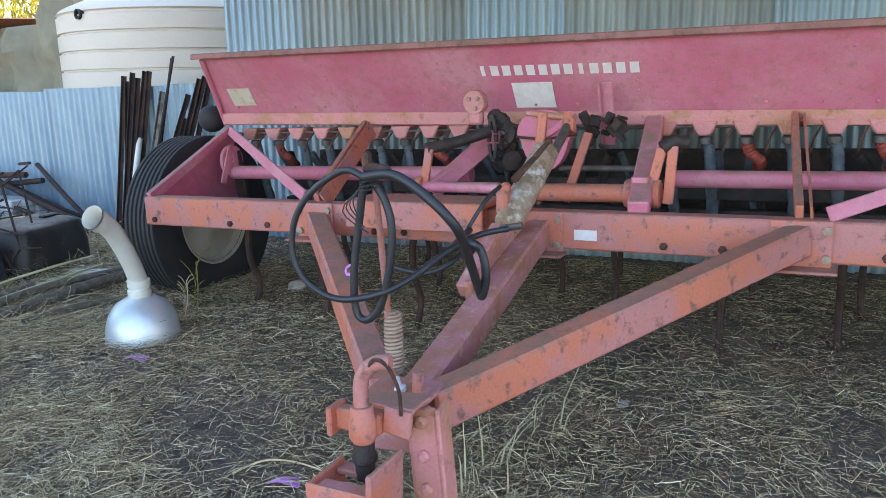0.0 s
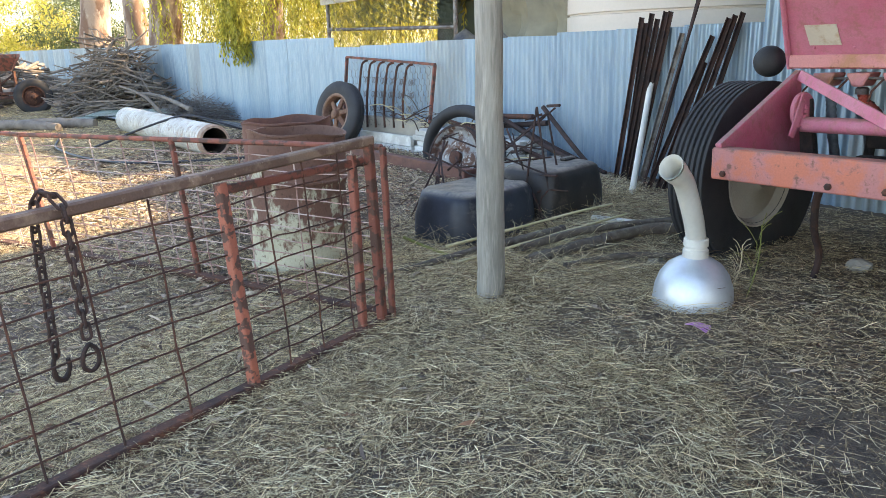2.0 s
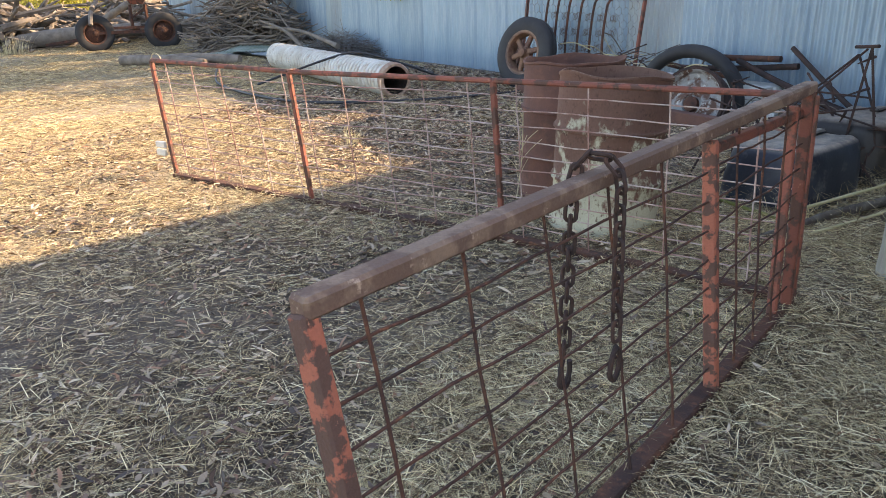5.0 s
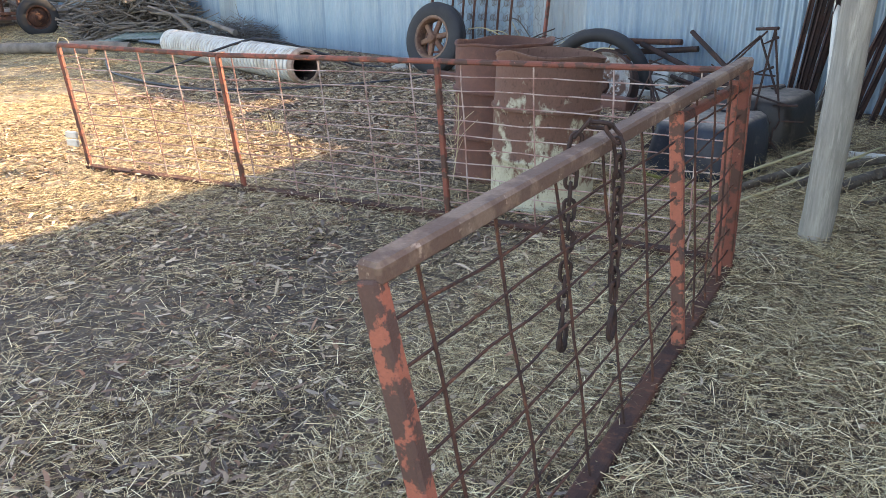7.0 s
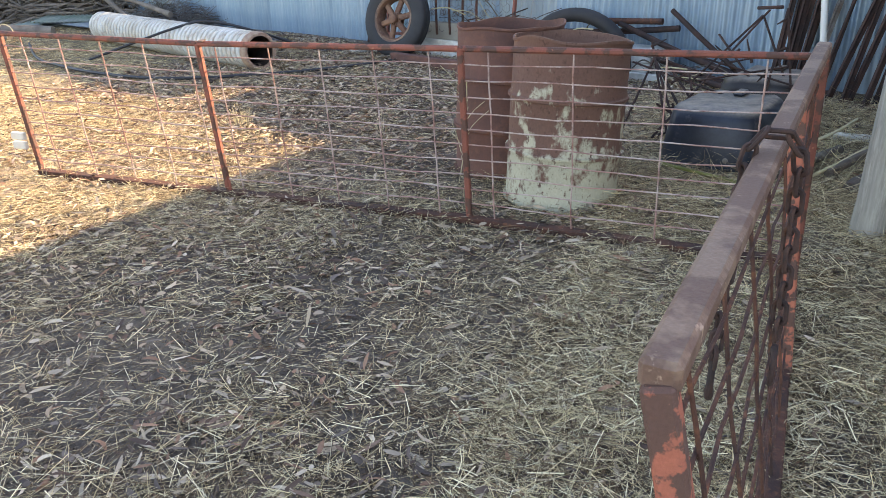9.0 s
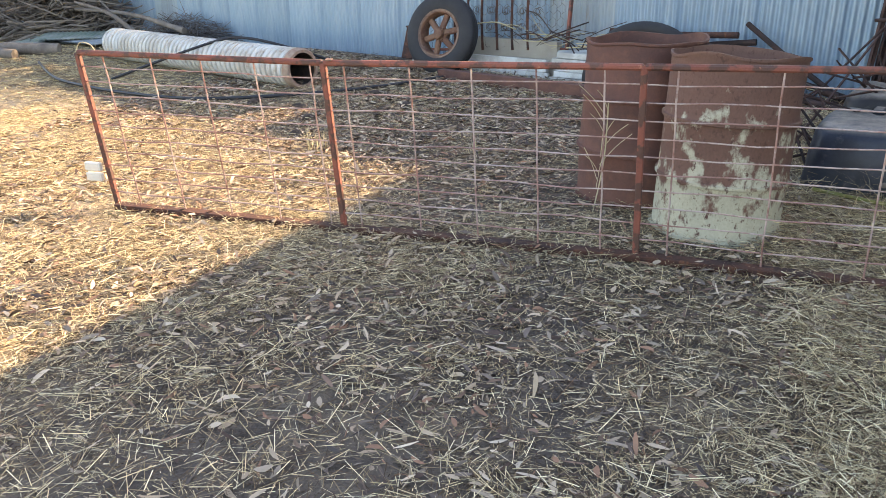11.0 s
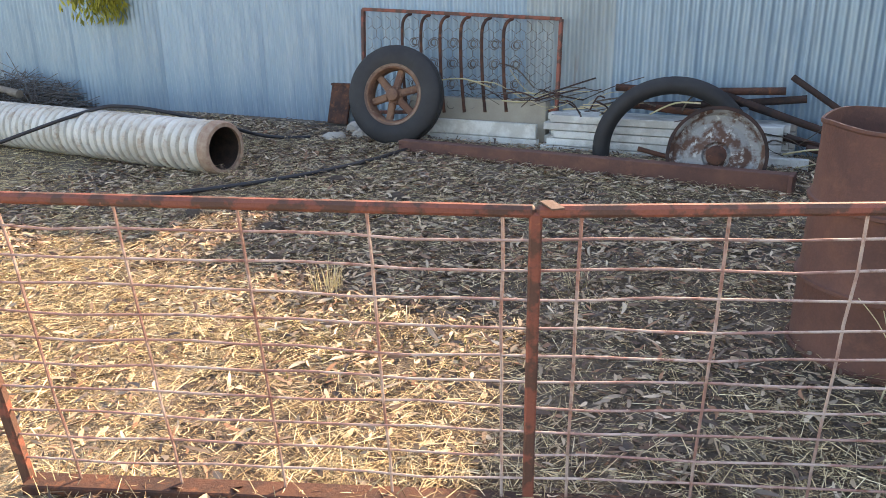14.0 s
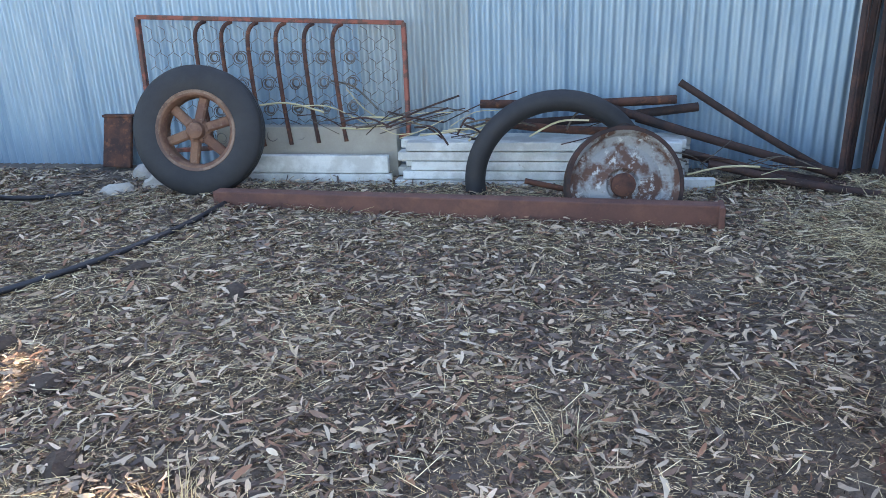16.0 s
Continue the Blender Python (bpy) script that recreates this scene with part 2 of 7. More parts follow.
M_PINK = mat("sun_faded_red_paint", (0.58, 0.155, 0.235), (0.62, 0.27, 0.33), (0.40, 0.17, 0.13), scale=2.2, fine=90, cover=0.55, hard=0.14, scale3=17, cover3=0.63, rough=0.55, bump=0.1, vary=0.14, dust=(0.30, 0.18, 0.125))
M_ORANGE = mat("faded_orange_red_paint", (0.54, 0.165, 0.10), (0.47, 0.185, 0.17), (0.20, 0.09, 0.065), scale=4.5, fine=110, hard=0.05, scale3=18, cover=0.51, cover3=0.60, rough=0.62, bump=0.18, vary=0.2, dust=(0.27, 0.15, 0.10))
M_FLANGE = mat("pink_paint_with_rust_runs", (0.58, 0.23, 0.22), (0.46, 0.21, 0.12), (0.30, 0.125, 0.07), scale=3.5, fine=110, cover=0.53, hard=0.06, scale3=16, cover3=0.62, rough=0.65, bump=0.2, vary=0.18)
M_RAM = mat("oily_ram_barrel", (0.36, 0.26, 0.18), (0.22, 0.14, 0.09), (0.60, 0.56, 0.51), scale=8, fine=100, hard=0.05, scale3=13, cover3=0.57, rough=0.5, bump=0.2, vary=0.2)
M_WORN = mat("worn_paint_and_rust", (0.38, 0.155, 0.10), (0.46, 0.19, 0.19), (0.50, 0.36, 0.26), scale=7, fine=110, hard=0.07, scale3=20, cover3=0.63, rough=0.7, bump=0.25, vary=0.2)
M_LID = mat("brown_weathered_lid_paint", (0.26, 0.13, 0.105), (0.36, 0.16, 0.15), (0.15, 0.085, 0.06), scale=5, fine=110, hard=0.08, scale3=18, cover3=0.6, rough=0.75, bump=0.25, vary=0.2)
M_RUBBER = mat("weathered_black_rubber", (0.017, 0.017, 0.019), (0.032, 0.031, 0.032), scale=6, fine=90, hard=0.2, rough=0.7, bump=0.2, vary=0.15)
M_HOSE = mat("black_hose", (0.022, 0.022, 0.026), None, rough=0.45, bump=0.05, vary=0.1)
M_WHITE_PVC = mat("white_plastic_pipe", (0.72, 0.70, 0.63), (0.62, 0.59, 0.51), scale=5, fine=60, hard=0.2, rough=0.45, bump=0.05, vary=0.06)
M_DOME = mat("dented_galvanised_dome", (0.60, 0.66, 0.71), (0.68, 0.72, 0.75), scale=9, fine=40, hard=0.2, rough=0.36, metal=0.5, bump=0.12, vary=0.08)
M_TANK = mat("cream_plastic", (0.60, 0.52, 0.43), (0.66, 0.58, 0.49), scale=1.2, fine=40, hard=0.3, rough=0.6, bump=0.04, vary=0.06)
M_FLAKE_POST = mat("orange_paint_flaking_off_a_post", (0.40, 0.125, 0.075), (0.115, 0.06, 0.045), (0.50, 0.24, 0.15), scale=15, fine=140, cover=0.50, cover3=0.67, hard=0.02, rough=0.72, bump=0.35, vary=0.2)
M_POST = mat("grey_timber", (0.36, 0.34, 0.295), (0.24, 0.225, 0.195), (0.47, 0.44, 0.38), scale=16, fine=90, hard=0.10, scale3=30, cover3=0.60, rough=0.88, bump=0.5, vary=0.25, stretch=(1, 1, 0.09))
M_WOOD = mat("weathered_dead_wood", (0.27, 0.225, 0.18), (0.13, 0.105, 0.085), scale=6, fine=60, hard=0.2, rough=0.9, bump=0.4, vary=0.2, rnd_isl=0.35)
M_BARK = mat("peeling_bark", (0.36, 0.27, 0.20), (0.20, 0.12, 0.08), (0.55, 0.46, 0.37), scale=3, fine=40, hard=0.06, rough=0.9, bump=0.5, vary=0.18, stretch=(1, 1, 0.4))
M_BOARD = mat("chalky_white_painted_board", (0.66, 0.66, 0.62), (0.50, 0.49, 0.45), (0.34, 0.30, 0.25), scale=6, fine=80, cover3=0.68, hard=0.07, rough=0.75, bump=0.2, vary=0.1, rnd_obj=0.08)
M_CONC = mat("grey_weathered_slab", (0.40, 0.37, 0.31), (0.32, 0.29, 0.24), scale=5, fine=80, hard=0.2, rough=0.9, bump=0.3, vary=0.12)
M_BLUE = mat("dark_blue_black_plastic", (0.016, 0.021, 0.034), (0.028, 0.036, 0.055), (0.15, 0.15, 0.145), scale=4, fine=60, hard=0.08, scale3=6, cover3=0.66, rough=0.45, bump=0.1, vary=0.2, dust=(0.30, 0.26, 0.20))
M_TUB_BROWN = mat("brown_black_plastic", (0.022, 0.018, 0.017), (0.036, 0.03, 0.027), (0.13, 0.11, 0.09), scale=4, fine=60, hard=0.08, scale3=6, cover3=0.68, rough=0.5, bump=0.1, vary=0.2, dust=(0.24, 0.20, 0.155))
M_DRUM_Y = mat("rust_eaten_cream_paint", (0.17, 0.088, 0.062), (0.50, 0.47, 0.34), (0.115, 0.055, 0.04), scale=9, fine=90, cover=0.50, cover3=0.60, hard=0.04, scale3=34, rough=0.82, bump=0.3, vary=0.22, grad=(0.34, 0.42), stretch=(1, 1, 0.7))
M_DRUM_R = mat("brown_rusted_drum", (0.165, 0.073, 0.052), (0.11, 0.052, 0.041), (0.21, 0.095, 0.06), scale=4, fine=100, hard=0.13, rough=0.8, bump=0.25, vary=0.16)
M_PIPE = mat("dirty_white_ribbed_pipe", (0.64, 0.63, 0.58), (0.50, 0.46, 0.39), (0.33, 0.23, 0.16), scale=3, fine=70, hard=0.12, scale3=12, cover3=0.65, rough=0.55, bump=0.3, vary=0.14)
M_GREY_METAL = mat("dull_machine_metal", (0.16, 0.14, 0.13), (0.10, 0.075, 0.06), scale=12, fine=100, hard=0.15, rough=0.6, metal=0.5, bump=0.2, vary=0.2)
# Greasy metal; also painted shade inside the pipe and under the hopper.
M_GREASE_SHADE = mat("greasy_metal_and_painted_shade", (0.03, 0.026, 0.025), (0.075, 0.05, 0.04), scale=14, fine=120, hard=0.15, rough=0.6, metal=0.3, bump=0.4, vary=0.25)
M_WHITE = mat("white_lettering_paint", (0.80, 0.77, 0.74), (0.70, 0.62, 0.60), scale=20, hard=0.2, rough=0.6, bump=0.0, vary=0.05)
M_LABEL = mat("faded_paper_label", (0.62, 0.55, 0.44), (0.46, 0.30, 0.17), scale=9, cover=0.6, hard=0.08, rough=0.7, bump=0.05, vary=0.08)
M_FOLI = mat("sunlit_willow_leaf", (0.36, 0.34, 0.05), (0.46, 0.42, 0.08), scale=0.8, hard=0.2, rough=0.6, bump=0.0, vary=0.1, rnd_isl=0.45, translucent=0.55)
M_FOLI_D = mat("dark_green_leaf", (0.055, 0.085, 0.03), (0.10, 0.12, 0.04), scale=0.8, hard=0.2, rough=0.6, bump=0.0, vary=0.1, rnd_isl=0.35, translucent=0.3)
M_YELLOW = mat("yellow_machine_paint", (0.62, 0.38, 0.03), (0.5, 0.28, 0.03), scale=4, rough=0.5, vary=0.1)
M_CLOTH = mat("sun_bleached_shade_cloth", (0.31, 0.275, 0.19), (0.22, 0.195, 0.135), scale=4, fine=200, hard=0.2, rough=0.95, bump=0.2, vary=0.12)
M_WIRE = mat("dull_wire", (0.24, 0.23, 0.22), (0.13, 0.10, 0.08), scale=12, rough=0.55, metal=0.5, bump=0.0, vary=0.15)
M_MESH_GREEN = mat("green_netting", (0.05, 0.07, 0.05), None, rough=0.8, bump=0.0, vary=0.1)
M_STONE = mat("pale_rubble", (0.52, 0.48, 0.42), (0.40, 0.36, 0.30), scale=9, hard=0.2, rough=0.9, bump=0.5, vary=0.15)
M_GREEN_SHEET = mat("green_painted_iron", (0.20, 0.29, 0.22), (0.42, 0.45, 0.42), scale=3, hard=0.15, rough=0.55, bump=0.1, vary=0.12)
M_PINKROPE = mat("pink_twine", (0.62, 0.26, 0.62), None, rough=0.7, bump=0.1, vary=0.1)
M_LOG = mat("dark_damp_log", (0.13, 0.105, 0.08), (0.075, 0.06, 0.05), (0.22, 0.19, 0.15), scale=7, fine=60, hard=0.15, rough=0.92, bump=0.6, vary=0.2, stretch=(1, 1, 1))
M_DUNG = mat("dry_dung", (0.048, 0.034, 0.026), (0.085, 0.062, 0.046), scale=18, hard=0.2, rough=0.95, bump=0.6, vary=0.2)
M_SPRING = mat("pale_weathered_coil", (0.40, 0.30, 0.22), (0.28, 0.17, 0.12), scale=20, hard=0.15, rough=0.7, bump=0.2, vary=0.15)
M_REDHOSE = mat("red_rubber_boot", (0.36, 0.055, 0.03), (0.20, 0.04, 0.03), scale=14, rough=0.6, vary=0.15)
M_GREYHOSE = mat("grey_seed_hose", (0.07, 0.085, 0.10), (0.12, 0.14, 0.16), scale=14, rough=0.6, vary=0.15)
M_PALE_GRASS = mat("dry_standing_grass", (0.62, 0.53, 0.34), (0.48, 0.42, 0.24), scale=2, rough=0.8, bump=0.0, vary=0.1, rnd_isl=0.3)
M_GREEN_GRASS = mat("green_weed", (0.24, 0.25, 0.07), (0.34, 0.33, 0.10), scale=2, rough=0.7, bump=0.0, vary=0.1, rnd_isl=0.3, translucent=0.3)

# ---- ground ----
FA = math.atan(0.395)
FP = Vector((-8.63, 9.66, 0))
FU = Vector((math.cos(FA), -math.sin(FA), 0))
FN = Vector((-math.sin(FA), -math.cos(FA), 0))          # from the fence towards the yard


def fence_pt(s, z=0.0, off=0.0):
    p = FP + FU * s + FN * off
    return Vector((p.x, p.y, z))


def ground_z(x, y):
    f = (Vector((x, y, 0)) - FP).dot(FN)
    k = min(max((5.5 - f) / 5.5, 0), 1)
    k = k * k * (3 - 2 * k)
    n = noise.noise(Vector((x * 0.45, y * 0.45, 0.3))) * 0.02 + noise.noise(Vector((x * 1.7, y * 1.7, 3.3))) * 0.008
    return 0.10 * k + n


def build_ground():
    xs = np.concatenate([[-600, -200, -90, -60], np.arange(-45, -12, 0.6), np.arange(-12, 4.01, 0.12), np.arange(5, 14, 1.5), [25, 60, 200, 600]])
    ys = np.concatenate([[-600, -200, -60, -25, -10], np.arange(-5, 12.01, 0.12), np.arange(12.6, 30, 0.6), [40, 60, 90, 200, 600]])
    vs = [(x, y, ground_z(x, y)) for y in ys for x in xs]
    nx = len(xs)
    fs = [(j * nx + i, j * nx + i + 1, (j + 1) * nx + i + 1, (j + 1) * nx + i) for j in range(len(ys) - 1) for i in range(nx - 1)]
    g = raw("ground", vs, fs, M_GROUND, smooth=True)
    # pale straw yard, lightened where sunlit and, out of view, to bounce fill light
    g.data.materials.append(M_YARD_LIT)
    for f in g.data.polygons:
        x, y = f.center.x, f.center.y
        n = noise.noise(Vector((x * 1.3, y * 1.3, 5.0))) + 0.6 * noise.noise(Vector((x * 4.1, y * 4.1, 9.0)))
        off = (x - FP.x) * FN.x + (y - FP.y) * FN.y
        if y < 0.7 + 0.35 * n or (off > 3.9 + 0.7 * n and x < -7.3 + 0.8 * n):
            f.material_index = 1
    tagged(g, "bare brown dirt littered with straw and chaff", "ground", kind="structure")


build_ground()


# ---- corrugated iron ----
def corrugated_mesh(name, width, height, material, pitch=0.076, depth=0.0125):
    n = int(width / pitch * 8)
    vs, fs = [], []
    for k, yo in ((0, 0.0), (1, 0.0012)):
        for i in range(n + 1):
            x = width * i / n
            y = depth * math.cos(2 * math.pi * x / pitch) + yo
            for z in (0, height * 0.5, height):
                vs.append((x, y, z))
    for i in range(n):
        for j in range(2):
            a = i * 3 + j
            fs.append((a, a + 3, a + 4, a + 1))
            b = a + (n + 1) * 3
            fs.append((b, b + 1, b + 4, b + 3))
    me = bpy.data.meshes.new(name)
    me.from_pydata(vs, [], fs)
    me.materials.append(material)
    me.shade_smooth()
    return me


def build_fence():
    fence = thing("fence", "pale blue-grey galvanised corrugated iron fence along the yard", "fence", kind="structure")
    sheet_w = 0.762
    me = corrugated_mesh("sheet", sheet_w + 0.05, 1.46, M_GAL)
    old = corrugated_mesh("sheet", sheet_w + 0.05, 1.46, M_GAL_OLD)
    rot = Matrix.Rotation(-FA, 4, "Z")
    s, i = 7.1 - sheet_w, 0
    r = random.Random(3)
    while s > -30:
        ob = new("sheet", old if (s < -7 and i % 3 != 0) or i % 11 == 5 else me)
        ob.parent = fence
        top = 1.375 + (0.165 if s < 0.2 else 0.015 + 0.021 * s) + r.uniform(-0.008, 0.008)
        p = fence_pt(s, top - 1.46, 0.0015 * (i % 2) * 2 - 0.001)
        ob.matrix_local = Matrix.Translation(p) @ rot @ Matrix.Rotation(radians(r.uniform(-0.35, 0.35)), 4, "Y")
        s -= sheet_w
        i += 1
    bm = B()
    beam(bm, fence_pt(-10.25, -0.02, 0.03), fence_pt(-10.25, 1.42, 0.03), 0.22, 0.012, FN)
    part("patch_strip", bm, M_RUST, fence, "rust-brown strip of iron nailed on")
    bm = B()
    tube(bm, [fence_pt(-9.2, 0.0, 0.35), fence_pt(-9.6, 1.35, 0.06)], 0.018)
    part("stake", bm, M_RUST_DARK, fence, "thin dark stake leaning")


build_fence()


def build_shed():
    shed = thing("shed", "tall shed clad in grey-blue weathered corrugated iron sheets", "shed", kind="structure")
    rot = Matrix.Rotation(-FA, 4, "Z")
    r = random.Random(5)
    w0 = 0.762
    long_a = corrugated_mesh("sheet", w0 + 0.04, 3.2, M_GAL)
    long_b = corrugated_mesh("sheet", w0 + 0.04, 3.2, M_GAL_OLD)
    s, i = 7.1, 0
    while s < 20:
        ob = new("sheet", long_b if i % 3 != 0 else long_a)
        ob.parent = shed
        ob.matrix_local = Matrix.Translation(fence_pt(s, 0.0, 0.02 + 0.003 * (i % 2))) @ rot @ Matrix.Rotation(radians(r.uniform(-0.3, 0.3)), 4, "Y")
        s += w0
        i += 1
    bm = B()
    e = fence_pt(7.1, 0, 0.0)
    f = fence_pt(20.8, 0, 0.0)
    a, b = e - FN * 0.03, f - FN * 0.03
    c, d = f - FN * 8.4, e - FN * 8.4
    lo = [bm.verts.new((*p.xy, 0)) for p in (a, b, c, d)]
    hi = [bm.verts.new((*p.xy, h)) for p, h in ((a, 3.2), (b, 3.2), (c, 4.6), (d, 4.6))]
    for i in range(4):
        bm.faces.new((lo[i], lo[(i + 1) % 4], hi[(i + 1) % 4], hi[i]))
    bm.faces.new(hi)
    part("shed_body", bm, M_GAL_OLD, shed)
    # lean-to roof over the drill, falling towards the yard and carried by the timber post
    # Out of view: sized by where its shadow edge falls across the yard.
    rise = 0.175
    k = [e + FN * 3.95 + Vector((0, 0, 2.62)), f + FN * 3.95 + Vector((0, 0, 2.62))]
    up = Vector((0, 0, rise)) - FN
    k += [k[1] + up * 12.3, k[0] + up * 12.3]
    bm = B()
    lo = [bm.verts.new(p) for p in k]
    hi = [bm.verts.new(p + Vector((0, 0, 0.03))) for p in k]
    bm.faces.new(lo[::-1])
    bm.faces.new(hi)
    for i in range(4):
        bm.faces.new((lo[i], lo[(i + 1) % 4], hi[(i + 1) % 4], hi[i]))
    part("shed_roof", bm, M_GAL_OLD, shed, "iron lean-to roof")


build_shed()


def build_tank():
    c = fence_pt(5.35, 0, -1.95)
    tank = thing("water_tank", "cream ribbed plastic rainwater tank behind the fence", "water tank", m=Matrix.Translation((c.x, c.y, 0)) @ Matrix.Diagonal((1, 1, 1.06, 1)))
    prof = [(0.0, 0.0), (1.58, 0.0)]
    z = 0.3
    while z < 2.05:
        prof += [(1.60, z), (1.60, z + 0.155), (1.575, z + 0.165), (1.575, z + 0.18)]
        z += 0.185
    prof += [(1.60, 2.16), (1.56, 2.2), (1.48, 2.24), (1.0, 2.44), (0.42, 2.56), (0.0, 2.58)]
    bm = B()
    lathe(bm, prof, 64)
    part("tank_body", bm, M_TANK, tank, smooth=True)
    bm = B()
    lathe(bm, [(0.28, 2.52), (0.31, 2.53), (0.31, 2.62), (0.27, 2.65), (0.0, 2.66)], 32, Matrix.Translation((-0.2, -0.3, 0)))
    part("lid", bm, M_TANK, tank, "round moulded lid", smooth=True)
    bm = B()
    d = Vector((-0.55, -0.83, 0)).normalized()
    lathe(bm, [(0.0, 1.5), (0.05, 1.5), (0.05, 1.63), (0.035, 1.63), (0.03, 1.5)], 20, axis_m((0, 0, 2.12), d))
    part("overflow_outlet", bm, M_RUBBER, tank, "small black overflow outlet")


build_tank()


# ---- wire cage ----
def wavy(a, b, amp, k, seed):
    r = random.Random(seed)
    a, b = Vector(a), Vector(b)
    ph = r.uniform(0, 6)
    out = []
    for i in range(k + 1):
        t = i / k
        p = a.lerp(b, t)
        e = amp * math.sin(math.pi * min(t, 1 - t) * 2)
        out.append(p + Vector((r.uniform(-1, 1), r.uniform(-1, 1), math.sin(ph + 9 * t) + r.uniform(-0.5, 0.5))) * e)
    return out


def build_side_panel():
    cage = thing("mesh_panel", "long rusty welded mesh panel with red flaking posts standing on straw", "mesh panel", "rusty mesh panels of the pen")
    posts = [((-3.27, 3.32, 0.02), (-3.29, 3.33, 0.93)), ((-4.81, 3.41, 0.01), (-4.833, 3.335, 0.908)), ((-6.305, 3.41, 0.0), (-6.305, 3.295, 0.89)), ((-7.75, 3.395, 0.0), (-7.81, 3.355, 0.897))]
    for i, (a, b) in enumerate(posts):
        bm = B()
        beam(bm, a, b, 0.03, 0.03, (0, 1, 0), 0.005)
        part("post", bm, M_RED_RUST, cage)
    tops = [Vector(p[1]) for p in posts]
    for i in range(3):
        bm = B()
        beam(bm, tops[i], tops[i + 1], 0.03, 0.028, bevel=0.008)
        part("top_rail", bm, M_RED_RUST, cage)
    bots = [Vector(p[0]) + Vector((0, 0, 0.025)) for p in posts]
    for i in range(3):
        bm = B()
        beam(bm, bots[i] - Vector((0, 0.01, 0)), bots[i + 1] - Vector((0, 0.01, 0)), 0.07, 0.035)
        part("bottom_rail", bm, M_RUST, cage)
    n = 0
    for i in range(3):
        b0, b1, t0, t1 = bots[i], bots[i + 1], tops[i], tops[i + 1]
        for j in range(1, 11):
            f = j / 11 + 0.008
            bm = B()
            tube(bm, wavy(b0.lerp(t0, f), b1.lerp(t1, f), 0.007, 10, n), 0.0034, 6)
            part("wire", bm, M_PANEL_WIRE, cage)
            n += 1
        for f in ((0.13, 0.39, 0.65, 0.91), (0.11, 0.31, 0.51, 0.71, 0.93), (0.05, 0.26, 0.47, 0.68, 0.89))[i]:
            bm = B()
            tube(bm, wavy(b0.lerp(b1, f), t0.lerp(t1, f), 0.004, 6, n), 0.0042, 6)
            part("wire", bm, M_PANEL_WIRE, cage)
            n += 1
    bm = B()
    box(bm, (-7.85, 3.36, 0.26), (0.11, 0.03, 0.05), None, 0.006)
    box(bm, (-7.85, 3.36, 0.20), (0.11, 0.03, 0.05), None, 0.006)
    part("bracket", bm, M_WHITE_PVC, cage, "pale folded metal bracket on the end post")
    bm = B()
    box(bm, tops[2] + Vector((0.035, -0.008, 0.017)), (0.032, 0.075, 0.004), Matrix.Rotation(0.35, 3, "Z"), 0.001)
    part("plate", bm, M_RAIL, cage, "small pale plate wired over the joint")
    bm = B()
    tube(bm, curve_pts([tops[3] + Vector((-0.01, 0, 0.0)), tops[3] + Vector((0.02, 0.01, 0.05)), tops[3] + Vector((0.10, 0, 0.04)), tops[3] + Vector((0.13, 0, -0.01))], 5), 0.003, 6)
    part("tie_wire", bm, M_PALE_GRASS, cage)


def build_front_panel():
    cage = thing("mesh_panel", "rusty welded mesh panel with a heavy paint-flaked flat top rail", "mesh panel", "rusty mesh panels of the pen")
    C0, C1 = Vector((-3.275, 3.23, 0.03)), Vector((-3.30, 3.22, 0.965))
    E0, E1 = Vector((-3.47, 0.76, 0.03)), Vector((-3.655, 0.775, 0.865))
    G0, G1 = Vector((-3.335, 2.35, 0.03)), Vector((-3.425, 2.36, 0.905))
    for a, b, mt in ((C0, C1, M_RED_RUST), (E0, E1, M_FLAKE_POST), (G0, G1, M_FLAKE_POST)):
        bm = B()
        beam(bm, a, b, 0.045, 0.045, (1, 0, 0), 0.006)
        part("post", bm, mt, cage)
    bm = B()
    beam(bm, C0 + Vector((-0.03, -0.13, 0)), C1 + Vector((-0.03, -0.10, -0.05)), 0.04, 0.04, (1, 0, 0), 0.006)
    part("post", bm, M_RED_RUST, cage)
    bm = B()
    beam(bm, E1 + Vector((0, -0.012, 0.01)), C1 + Vector((0, 0.03, 0.01)), 0.055, 0.046, bevel=0.008)
    part("top_rail", bm, M_RAIL, cage, "wide flat top rail with pale paint flakes")
    bm = B()
    beam(bm, G1 + Vector((0, 0, -0.03)), C1 + Vector((-0.02, -0.03, -0.085)), 0.035, 0.035, bevel=0.006)
    part("inner_rail", bm, M_RED_RUST, cage)
    bm = B()
    beam(bm, E0 + Vector((0.0, -0.04, 0)), C0 + Vector((0, 0.06, 0)), 0.06, 0.045, bevel=0.006)
    part("bottom_rail", bm, M_RUST, cage)
    n = 500
    for a0, a1, b0, b1, fs in ((E0, E1, G0, G1, (0.08, 0.26, 0.44, 0.62, 0.80)), (G0, G1, C0, C1, (0.25, 0.5, 0.75))):
        for j in range(1, 9):
            f = j / 9
            bm = B()
            tube(bm, wavy(a0.lerp(a1, f), b0.lerp(b1, f), 0.008, 10, n), 0.0038, 6)
            part("wire", bm, M_RUST, cage)
            n += 1
        for f in fs:
            bm = B()
            tube(bm, wavy(a0.lerp(b0, f), a1.lerp(b1, f), 0.006, 6, n), 0.0044, 6)
            part("wire", bm, M_RUST, cage)
            n += 1


build_side_panel()
build_front_panel()


